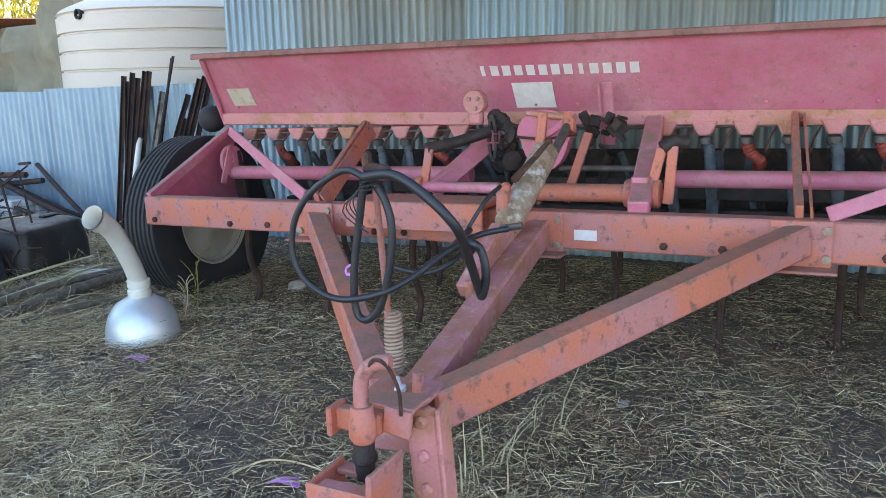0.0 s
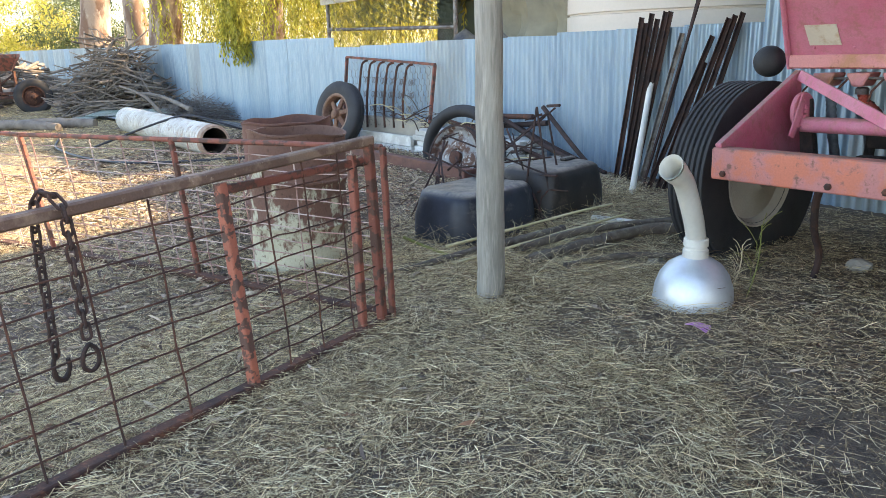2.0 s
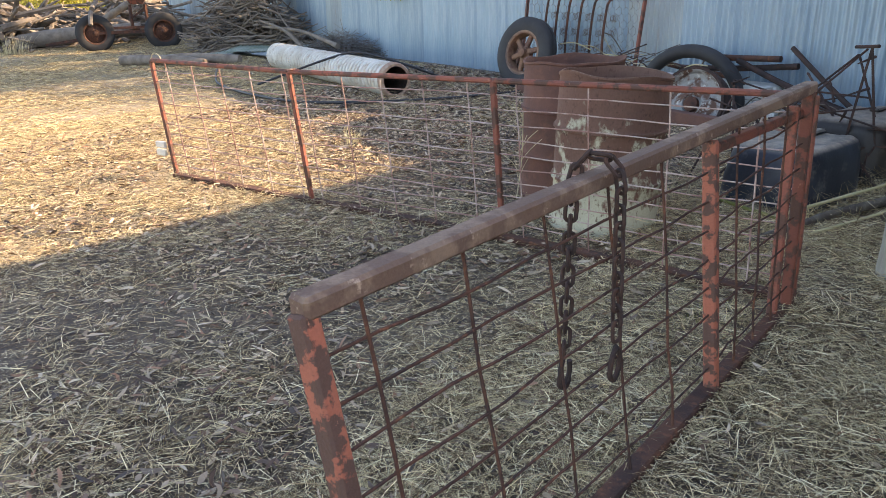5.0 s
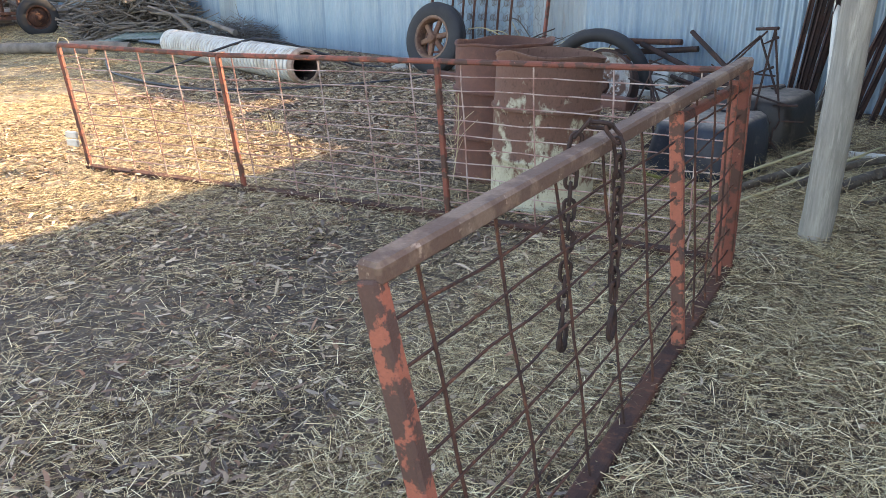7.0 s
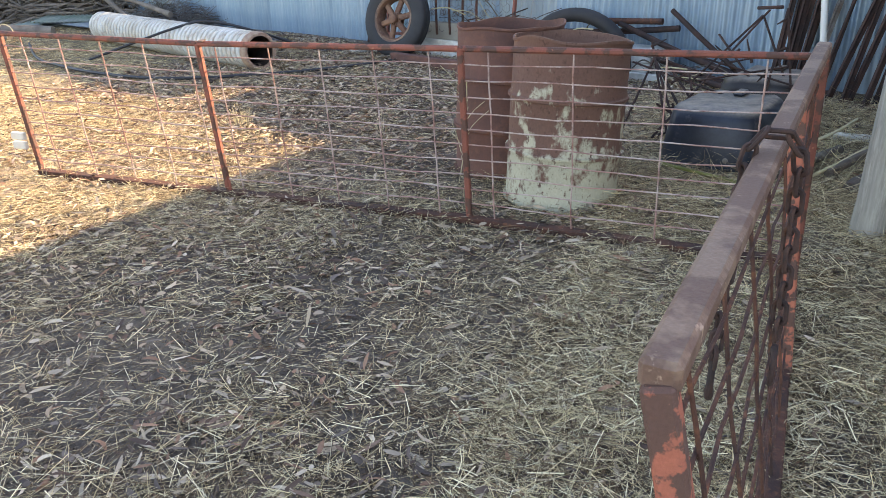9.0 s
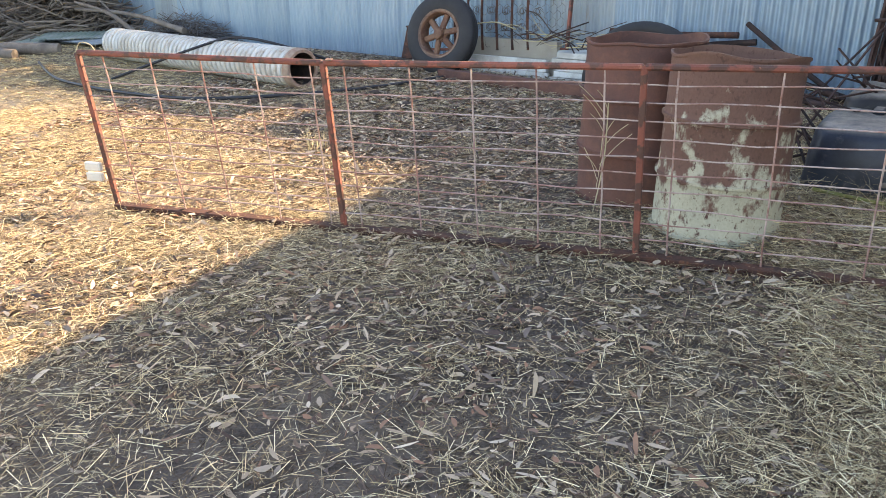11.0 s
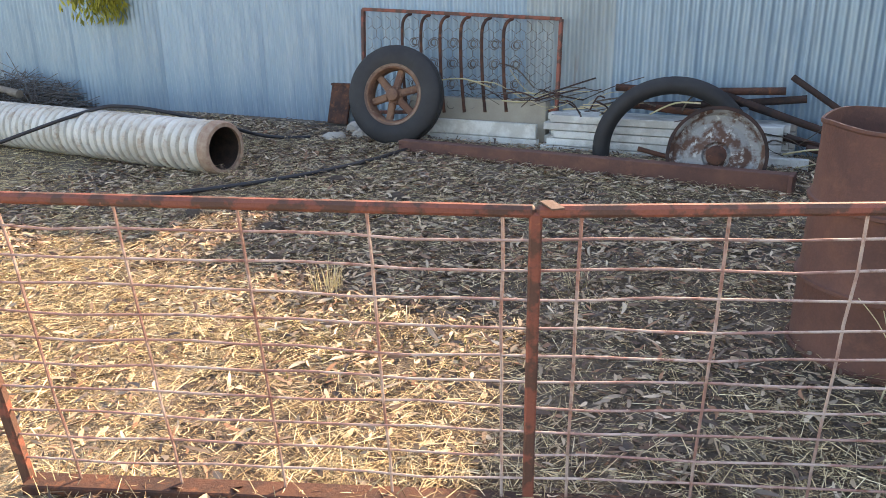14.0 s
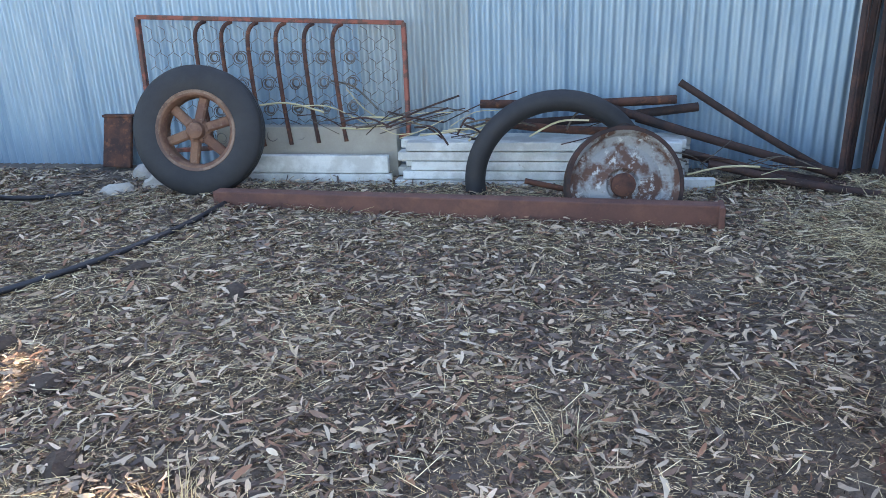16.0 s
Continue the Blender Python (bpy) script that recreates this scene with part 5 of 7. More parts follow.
def build_disc():
    m = axis_m((-4.93, 7.10, 0.25), (-0.2, -0.93, 0.30))
    ob = thing("disc_wheel", "rusty steel disc wheel with flaking white paint leaning on the beam", "wheel", m=m)
    bm = B()
    lathe(bm, [(0.30, -0.07), (0.315, -0.08), (0.325, -0.06), (0.315, -0.03), (0.315, 0.03), (0.33, 0.06), (0.32, 0.085), (0.305, 0.07), (0.29, 0.02), (0.24, 0.0), (0.15, 0.03), (0.10, 0.03), (0.085, 0.01), (0.0, 0.01)], 48)
    part("disc", bm, mat("white_flaked_rust", (0.30, 0.30, 0.29), (0.12, 0.06, 0.04), (0.55, 0.54, 0.50), scale=8, fine=90, cover=0.5, cover3=0.6, hard=0.05, rough=0.75, vary=0.15), ob, smooth=True)
    bm = B()
    lathe(bm, [(0.07, 0.0), (0.07, 0.06), (0.04, 0.07), (0.0, 0.07)], 20)
    part("hub", bm, M_RUST, ob, smooth=True)
    bm = B()
    lathe(bm, [(0.322, -0.085), (0.335, -0.085), (0.345, 0.0), (0.342, 0.09), (0.318, 0.09), (0.322, 0.0)], 48, closed=True)
    part("flange", bm, M_RUST_DARK, ob, smooth=True)


build_disc()

for i, (p, q, r0, mt) in enumerate((
        (flu(4.78, 0.735, 0.16), flu(5.75, 0.16, 0.42), 0.024, M_RUST_DARK), (flu(3.45, 0.62, 0.28), flu(4.75, 0.64, 0.28), 0.03, M_RUST), (flu(3.6, 0.48, 0.3), flu(4.9, 0.58, 0.22), 0.03, M_RUST_DARK),
        (flu(4.3, 0.60, 0.3), flu(5.72, 0.20, 0.5), 0.028, M_RUST_DARK), (flu(4.5, 0.50, 0.22), flu(5.8, 0.17, 0.35), 0.02, M_RUST_DARK), (flu(4.4, 0.40, 0.4), flu(5.7, 0.13, 0.5), 0.022, M_RUST_DARK),
        (flu(4.8, 0.34, 0.5), flu(5.8, 0.12, 0.45), 0.018, M_RUST_DARK), (flu(4.95, 0.26, 0.5), flu(5.9, 0.13, 0.75), 0.026, M_RUST_DARK), (flu(3.5, 0.52, 0.4), flu(4.4, 0.46, 0.45), 0.028, M_RUST), (flu(3.8, 0.24, 0.9), flu(4.4, 0.14, 0.86), 0.018, M_RUST))):
    ob = thing("steel_rod", "dark rusted pipe in the pile against the fence", "pipe", "pipes piled by the fence")
    bm = B()
    mid = p.lerp(q, 0.5) + Vector((0, 0, -0.015))
    tube(bm, curve_pts([p, mid, q], 4), r0, 10)
    part("rod", bm, mt, ob, smooth=True)


def build_box():
    ob = thing("rusty_plate", "small rusted steel plate leaning on the fence", "steel plate")
    bm = B()
    a, b = flu(0.53, 0.13, 0.18), flu(0.54, 0.52, 0.06)
    d = b - a
    box(bm, (a + b) / 2, (0.24, 0.035, d.length), frame_z(d, FN), 0.006)
    part("plate", bm, M_RUST, ob)
    bm = B()
    beam(bm, b - FU * 0.13, b + FU * 0.13, 0.06, 0.02)
    part("lip", bm, M_RUST, ob)


build_box()


def rock(c, size, seed, label="pale broken rubble lump on the ground", nm="rubble", mt=None, cat="stone", grp="rubble beside the wheel"):
    bm = B()
    bmesh.ops.create_icosphere(bm, subdivisions=2, radius=1)
    for v in bm.verts:
        k = 1 + 0.35 * noise.noise(v.co * 1.3 + Vector((seed, 0, 0))) + 0.12 * noise.noise(v.co * 4 + Vector((seed, 2, 0)))
        v.co = Vector((v.co.x * size[0], v.co.y * size[1], max(v.co.z, -0.5) * size[2])) * k
    me = bpy.data.meshes.new(nm)
    bm.to_mesh(me)
    bm.free()
    me.materials.append(mt or M_STONE)
    ob = new(nm, me)
    ob.matrix_world = Matrix.Translation((c[0], c[1], ground_z(c[0], c[1]) + size[2] * 0.4)) @ Matrix.Rotation(seed, 4, "Z")
    return tagged(ob, label, cat, grp)


rock((-8.05, 8.55), (0.13, 0.08, 0.06), 0.3)
rock((-7.82, 8.62), (0.09, 0.07, 0.07), 1.0)
rock((-7.95, 8.95), (0.10, 0.07, 0.09), 2.2)
rock((-1.15, 5.05), (0.075, 0.06, 0.05), 3.1, "brown stone beside the drill tyre", mt=M_CONC, grp="")
rock((0.63, 3.06), (0.035, 0.03, 0.014), 4.0, "small pale stone on the dirt", grp="small pale stones")
rock((1.01, 3.14), (0.02, 0.015, 0.012), 5.0, "small pale stone on the dirt", grp="small pale stones")
rock((-2.25, 4.75), (0.05, 0.05, 0.04), 6.0, "small pale stone on the dirt", grp="small pale stones")
for i, (x, y) in enumerate(((-7.66, 6.93), (-7.14, 6.47), (-7.80, 5.80), (-7.27, 6.85), (-7.62, 5.27), (-8.4, 6.1), (-8.1, 6.2), (-8.7, 6.4))):
    rock((x, y), (0.085, 0.06, 0.04) if i != 3 else (0.05, 0.04, 0.03), 7.0 + i, "dark dry dung clod on the leaf litter", "dung_clod", M_DUNG, "dung", "dry dung clods")


# ---- pipe, hoses ----
def build_pipe():
    a, b = Vector((-8.60, 7.22, 0.0)), Vector((-12.55, 8.98, 0.0))
    a.z, b.z = ground_z(a.x, a.y) + 0.20, ground_z(b.x, b.y) + 0.21
    d = b - a
    ob = thing("ribbed_pipe", "long dirty white ribbed pipe lying open-ended on the ground", "pipe", m=axis_m(a, d))
    pitch = 0.098
    n = int(d.length / pitch)
    prof = []
    for i in range(n):
        z = i * pitch
        prof += [(0.175, z), (0.175, z + 0.014), (0.203, z + 0.024), (0.212, z + 0.050), (0.205, z + 0.080), (0.180, z + 0.092)]
    prof += [(0.171, prof[-1][1]), (0.171, 0.0)]
    bm = B()
    lathe(bm, prof, 36, closed=True)
    part("pipe_wall", bm, M_PIPE, ob, smooth=True)
    # Near-black sleeve and plug paint the shade inside the open pipe.
    bm = B()
    lathe(bm, [(0.1695, 0.02), (0.1695, 2.5), (0.0, 2.5)], 32)
    part("pipe_lining", bm, M_GREASE_SHADE, ob, "near-black lining painting the shade inside the pipe", smooth=True)
    bm = B()
    lathe(bm, [(0.168, -0.006), (0.197, -0.006), (0.213, 0.02), (0.214, 0.08), (0.207, 0.085), (0.168, 0.02)], 36, closed=True)
    part("pipe_rim", bm, M_SPRING, ob, "rust-stained broken rim", smooth=True)


build_pipe()


def hose(label, pts, r=0.017, mt=None):
    ob = thing("poly_hose", label, "hose", "black poly hoses on the ground")
    bm = B()
    tube(bm, curve_pts(pts, 8), r, 10)
    part("hose", bm, mt or M_HOSE, ob, smooth=True)


def gp(x, y, h=0.02):
    return Vector((x, y, ground_z(x, y) + h))


hose("black poly hose curving across the leaf litter", [gp(-13.2, 8.2, 0.04), gp(-11.9, 7.15, 0.04), gp(-11.1, 6.75, 0.04), gp(-10.3, 6.5, 0.04), gp(-9.4, 6.36, 0.04), gp(-8.65, 6.55, 0.04), gp(-8.0, 6.95, 0.04), gp(-7.55, 7.45, 0.04), gp(-7.28, 7.98, 0.03)])
hose("black poly hose draped over the ribbed pipe", [gp(-11.2, 7.3), Vector((-10.1, 7.75, 0.45)), Vector((-9.7, 7.9, 0.50)), Vector((-9.1, 8.05, 0.36)), gp(-8.7, 8.45, 0.06), gp(-8.3, 8.6)], 0.016)
for k in range(4):
    hose("black poly hose coiled along the fence foot", [fence_pt(-5.0 + 0.3 * k, 0.12 + 0.03 * k, 0.5 + 0.05 * k), fence_pt(-3.5, 0.13 + 0.02 * k, 0.55 + 0.07 * k), fence_pt(-2.0, 0.13, 0.5 + 0.1 * k), fence_pt(-0.8 + 0.1 * k, 0.12, 0.62 + 0.06 * k)], 0.02)


# ---- stakes leaning on the fence ----
tops = ((5.86, 1.6), (5.98, 1.63), (6.05, 1.58), (6.12, 1.64), (6.18, 1.64), (6.49, 1.77), (6.45, 1.75), (6.61, 1.42), (6.76, 1.56), (6.87, 1.6), (6.81, 1.58), (5.92, 1.55), (6.3, 1.45), (6.55, 1.2))
bots = ((-3.37, 7.31), (-3.28, 7.22), (-3.25, 7.25), (-3.2, 7.16), (-3.19, 7.31), (-3.03, 7.06), (-2.99, 7.11), (-2.95, 6.9), (-2.80, 6.85), (-2.62, 6.75), (-2.70, 6.7), (-3.3, 7.35), (-3.1, 7.2), (-2.85, 6.8))
for i, ((s, z), (x, y)) in enumerate(zip(tops, bots)):
    ob = thing("steel_stake", "dark rusted steel stake leaning on the iron fence", "stake", "stakes leaning on the fence")
    p, q = fence_pt(s + 0.05, z, 0.04 + 0.012 * (i % 3)), Vector((x + 0.08, y - 0.03, ground_z(x, y)))
    bm = B()
    if i in (5, 6):
        tube(bm, [q, p], 0.013, 8)
    else:
        d = (p - q)
        fr = frame_z(d, FN)
        for ang in (90, 210, 330):
            v = fr @ Vector((math.cos(radians(ang)), math.sin(radians(ang)), 0))
            c = (p + q) / 2 + v * 0.014
            f2 = Matrix((fr.col[2].cross(v), v, fr.col[2])).transposed()
            box(bm, c, (0.006, 0.03, d.length), f2, 0)
    part("picket", bm, M_RUST_DARK if i != 12 else M_WIRE, ob)
ob = thing("white_pole", "thin chalky white pole leaning among the stakes", "pole")
bm = B()
tube(bm, [Vector((-2.93, 6.55, 0.05)), fence_pt(6.08, 1.12, 0.06)], 0.028, 10)
part("pole", bm, M_WHITE_PVC, ob, smooth=True)
ob = thing("plastic_pipe", "thin pale plastic pipe lying on the straw", "pipe")
bm = B()
tube(bm, [Vector((-2.93, 5.55, 0.12)), Vector((-2.12, 5.38, 0.14))], 0.026, 12)
part("pipe", bm, M_WHITE_PVC, ob, smooth=True)


# ---- branches lying by the tub ----
def branch(name, label, pts, r0, r1, mt, cat="branch", grp="branches on the straw"):
    ob = thing(name, label, cat, grp)
    bm = B()
    line = curve_pts(pts, 6)
    rr = random.Random(len(label) + int(abs(pts[0][0]) * 100))
    k = len(line)
    tube(bm, line, [(r0 + (r1 - r0) * i / k) * rr.uniform(0.88, 1.12) for i in range(k)], 9)
    part("wood", bm, mt, ob, smooth=True)


branch("dead_branch", "grey dead branch lying in the straw", [gp(-3.62, 3.92, 0.03), gp(-3.45, 4.2, 0.05), gp(-3.29, 4.55, 0.06), gp(-2.95, 5.0, 0.09)], 0.024, 0.03, M_LOG)
branch("dead_branch", "long grey dead branch lying in the straw", [gp(-3.05, 4.50, 0.09), gp(-2.75, 4.95, 0.12), gp(-2.3, 5.35, 0.13)], 0.026, 0.024, M_LOG)
branch("dead_branch", "thick grey dead branch lying in the straw", [gp(-2.95, 4.36, 0.05), gp(-2.7, 4.8, 0.07), gp(-2.35, 5.3, 0.09)], 0.042, 0.03, M_LOG)
branch("dead_branch", "thick broken dead branch end in the straw", [gp(-2.62, 4.85, 0.10), gp(-2.4, 5.1, 0.12), gp(-2.15, 5.25, 0.10)], 0.03, 0.045, M_LOG)
branch("dead_branch", "thin dark dead branch lying in the straw", [gp(-2.70, 4.35, 0.05), gp(-2.4, 4.62, 0.07), gp(-1.98, 4.8, 0.06)], 0.022, 0.016, M_LOG)
branch("dry_cane", "long dry pale cane lying over the straw", [gp(-3.50, 4.30, 0.10), gp(-3.25, 4.72, 0.13), gp(-2.95, 5.2, 0.16), gp(-2.8, 5.6, 0.15)], 0.011, 0.008, M_PALE_GRASS, "cane", "dry canes by the tub")
branch("dry_cane", "long dry pale cane lying over the straw", [gp(-3.35, 4.15, 0.05), gp(-3.0, 4.6, 0.12), gp(-2.6, 5.3, 0.16)], 0.009, 0.007, M_PALE_GRASS, "cane", "dry canes by the tub")
branch("dry_cane", "short green cane lying over the straw", [gp(-3.95, 4.50, 0.07), gp(-3.7, 4.38, 0.06), gp(-3.4, 4.25, 0.05)], 0.011, 0.009, M_GREEN_GRASS, "cane", "dry canes by the tub")
branch("dead_branch", "pale bent twig on the straw", [gp(-0.98, 2.55), gp(-0.85, 2.62, 0.03), gp(-0.65, 2.55), gp(-0.42, 2.3)], 0.0045, 0.003, M_STRAW)


# ---- upturned tubs ----
def tub(label, c, yaw, half, h, mt, seed):
    ob = thing("plastic_tub", label, "tub", "upturned plastic tubs", m=Matrix.Translation((c[0], c[1], ground_z(*c) - 0.02)) @ Matrix.Rotation(yaw, 4, "Z"))
    lx, ly = half
    bm = B()
    rings = []
    for z, k in ((0.0, 1.0), (0.03, 1.0), (0.035, 0.975), (0.22, 0.945), (0.36, 0.90), (0.405, 0.86), (0.43, 0.78), (0.435, 0.70), (0.43, 0.3)):
        ring = []
        for i in range(48):
            t = 2 * math.pi * i / 48
            c_, s_ = math.cos(t), math.sin(t)
            dent = 0.02 * noise.noise(Vector((c_ * 1.6 + seed, s_ * 1.6, z * 4)))
            ring.append(bm.verts.new(((lx * k + dent) * math.copysign(abs(c_) ** 0.42, c_), (ly * k + dent) * math.copysign(abs(s_) ** 0.42, s_), z * h / 0.435 + dent * 0.6)))
        rings.append(ring)
    for A, C in zip(rings, rings[1:]):
        for i in range(48):
            bm.faces.new((A[i], A[(i + 1) % 48], C[(i + 1) % 48], C[i]))
    bm.faces.new(rings[-1])
    body = part("tub_body", bm, mt, ob, smooth=True)
    bm = B()
    tube(bm, [Vector(((lx + 0.006) * math.copysign(abs(math.cos(t)) ** 0.42, math.cos(t)), (ly + 0.006) * math.copysign(abs(math.sin(t)) ** 0.42, math.sin(t)), 0.03)) for t in [2 * math.pi * (i + 0.5) / 40 for i in range(40)]], 0.013, 8, closed=True)
    part("rim", bm, mt, ob, smooth=True)
    bm = B()
    box(bm, (lx * 0.55, 0.0, h + 0.005), (0.15, 0.07, 0.03), None, 0.012)
    part("handle", bm, mt, ob)
    bm = B()
    lathe(bm, [(0.016, 0), (0.016, 0.006), (0, 0.008)], 10, axis_m((-lx * 0.965, -ly * 0.45, 0.12), (-1, 0, 0.1)))
    part("stud", bm, M_WIRE, body)


tub("upturned blue-black plastic tub with a dusty top in the straw", (-3.62, 4.96), radians(74), (0.43, 0.31), 0.40, M_BLUE, 1.0)
tub("upturned dark brown-black plastic tub beside the blue one", (-3.36, 5.78), radians(74), (0.40, 0.31), 0.42, M_TUB_BROWN, 5.0)


# ---- spiked iron harrow frame ----
def build_harrow():
    ob = thing("spike_harrow", "rusty spiked iron harrow frame propped over the tub", "harrow")
    q = lambda x, y, z: Vector((x - 0.13, y + 0.48, z + 0.04))
    bars = [(q(-3.95, 4.55, 0.10), q(-3.30, 5.55, 0.85)), (q(-4.15, 4.85, 0.55), q(-3.2, 4.6, 0.30)), (q(-3.80, 4.30, 0.05), q(-4.05, 5.05, 0.66)), (q(-4.05, 5.05, 0.66), q(-3.05, 4.85, 0.42)), (q(-3.62, 5.30, 0.70), q(-3.02, 4.72, 0.05)),
            (q(-3.34, 5.48, 0.82), q(-3.00, 5.02, 0.10)), (q(-3.34, 5.48, 0.82), q(-3.75, 5.15, 0.40)), (q(-3.95, 4.70, 0.30), q(-3.35, 4.45, 0.02)), (q(-3.70, 4.62, 0.48), q(-3.15, 5.10, 0.52)), (q(-3.9, 4.95, 0.5), q(-3.45, 4.40, 0.05)), (q(-4.2, 4.7, 0.02), q(-4.0, 5.0, 0.62))]
    bars += [(q(-3.21, 4.95, 0.91), q(-3.07, 4.92, 0.10)), (q(-3.21, 4.95, 0.91), q(-3.30, 4.90, 0.12)), (q(-3.30, 4.92, 0.30), q(-2.95, 4.94, 0.30)), (q(-3.62, 5.02, 0.62), q(-3.17, 4.95, 0.60)),
             (q(-3.72, 4.30, 0.05), q(-3.99, 4.85, 0.55)), (q(-3.99, 4.85, 0.55), q(-3.60, 4.28, 0.08))]
    for a, b in bars:
        bm = B()
        beam(bm, a, b, 0.015, 0.011, bevel=0.002)
        part("bar", bm, M_RUST_DARK, ob)
    rr = random.Random(8)
    for i in range(24):
        a, b = rr.choice(bars)
        p = a.lerp(b, rr.random())
        bm = B()
        d = Vector((rr.uniform(-1, 1), rr.uniform(-1, 1), rr.uniform(-0.6, 0.8))).normalized() * 0.10
        if p.z + d.z < 0.03:
            d.z = abs(d.z)
        tube(bm, [p - d * 0.6, p + d], [0.010, 0.004], 6)
        part("spike", bm, M_RUST_DARK, ob)
    bm = B()
    tube(bm, [q(-3.38, 5.58, 0.86), q(-3.22, 5.44, 0.88)], 0.012, 8)
    part("spike", bm, M_RUST_DARK, ob)


build_harrow()


# ---- feeder dome ----
def build_dome():
    c = Vector((-1.91, 4.19, ground_z(-1.91, 4.19) - 0.01))
    ob = thing("dome_feeder", "dented silver dome with a bent white plastic pipe on top", "poultry feeder", m=Matrix.Translation(c) @ Matrix.Diagonal((1, 1, 1.08, 1)))
    bm = B()
    lathe(bm, [(0.207, 0.0), (0.213, 0.004), (0.210, 0.03), (0.202, 0.09), (0.180, 0.15), (0.140, 0.20), (0.092, 0.228), (0.07, 0.234), (0.065, 0.24)], 40)
    part("dome", bm, M_DOME, ob, smooth=True)
    bm = B()
    lathe(bm, [(0.062, 0.23), (0.066, 0.235), (0.066, 0.275), (0.058, 0.28), (0.058, 0.29), (0.064, 0.295), (0.064, 0.33), (0.055, 0.335)], 28)
    part("collar", bm, M_WHITE_PVC, ob, "white plastic collar", smooth=True)
    bm = B()
    ln = curve_pts([(0, 0, 0.32), (-0.01, -0.05, 0.43), (-0.03, -0.14, 0.57), (-0.045, -0.21, 0.65), (-0.075, -0.31, 0.715)], 6)
    n = len(ln)
    tube(bm, ln, [0.052] * (n - 5) + [0.052, 0.058, 0.060, 0.060, 0.060], 20, caps=False)
    e, d = ln[-1], (ln[-1] - ln[-2]).normalized()
    tube(bm, [e + d * 0.015, e, e - d * 0.10], [0.062, 0.049, 0.046], 20, caps=False)
    part("pipe_elbow", bm, M_WHITE_PVC, ob, "bent white plastic pipe", smooth=True)


build_dome()
bm = B()
bmesh.ops.create_uvsphere(bm, u_segments=28, v_segments=18, radius=0.098)
fb = part("float_ball", bm, M_RUBBER, None, smooth=True)
fb.matrix_world = Matrix.Translation((-1.785, 5.52, 1.255))
tagged(fb, "black rubber float ball resting on the drill tyre", "ball")
for i, (x, y) in enumerate(((-0.83, 2.47), (-1.86, 3.78))):
    rr = random.Random(i)
    ob = thing("twine_scrap", "frayed scrap of pink twine on the straw", "twine", "twine scraps")
    for k in range(9):
        bm = B()
        t = rr.uniform(-0.5, 0.5)
        tube(bm, curve_pts([gp(x, y, 0.02), gp(x + 0.05 * math.cos(t), y + 0.05 * math.sin(t), 0.03), gp(x + 0.12 * math.cos(t), y + 0.12 * math.sin(t), 0.012)], 4), 0.003, 5)
        part("strand", bm, M_PINKROPE, ob)


# ---- dry vine and sticks caught in the boards ----
def vine(c, n, L, seed):
    rr = random.Random(seed)
    ob = thing("dry_vine", "tangle of dry sticks and vine over the boards", "dry vine")
    for i in range(n):
        a = rr.uniform(-0.6, 0.6) + (math.pi if rr.random() < 0.5 else 0)
        p = c + FU * rr.uniform(-0.5, 0.5) + FN * rr.uniform(-0.05, 0.18) + Vector((0, 0, rr.uniform(-0.02, 0.10)))
        d = FU * math.cos(a) * L * rr.uniform(0.3, 1.0) + Vector((0, 0, rr.uniform(-0.15, 0.35) * L))
        bm = B()
        tube(bm, curve_pts([p, p + d * 0.5 + Vector((0, 0, rr.uniform(-0.03, 0.06))), p + d], 4), rr.choice((0.003, 0.004, 0.007)), 5)
        part("stick", bm, rr.choice((M_LOG, M_PALE_GRASS, M_RUST_DARK)), ob)


vine(flu(3.0, 0.46, 0.45), 22, 0.6, 1)
vine(flu(3.75, 0.40, 0.55), 16, 0.4, 2)
vine(flu(2.6, 0.52, 0.30), 10, 0.7, 3)
vine(flu(5.1, 0.20, 0.55), 16, 0.5, 4)


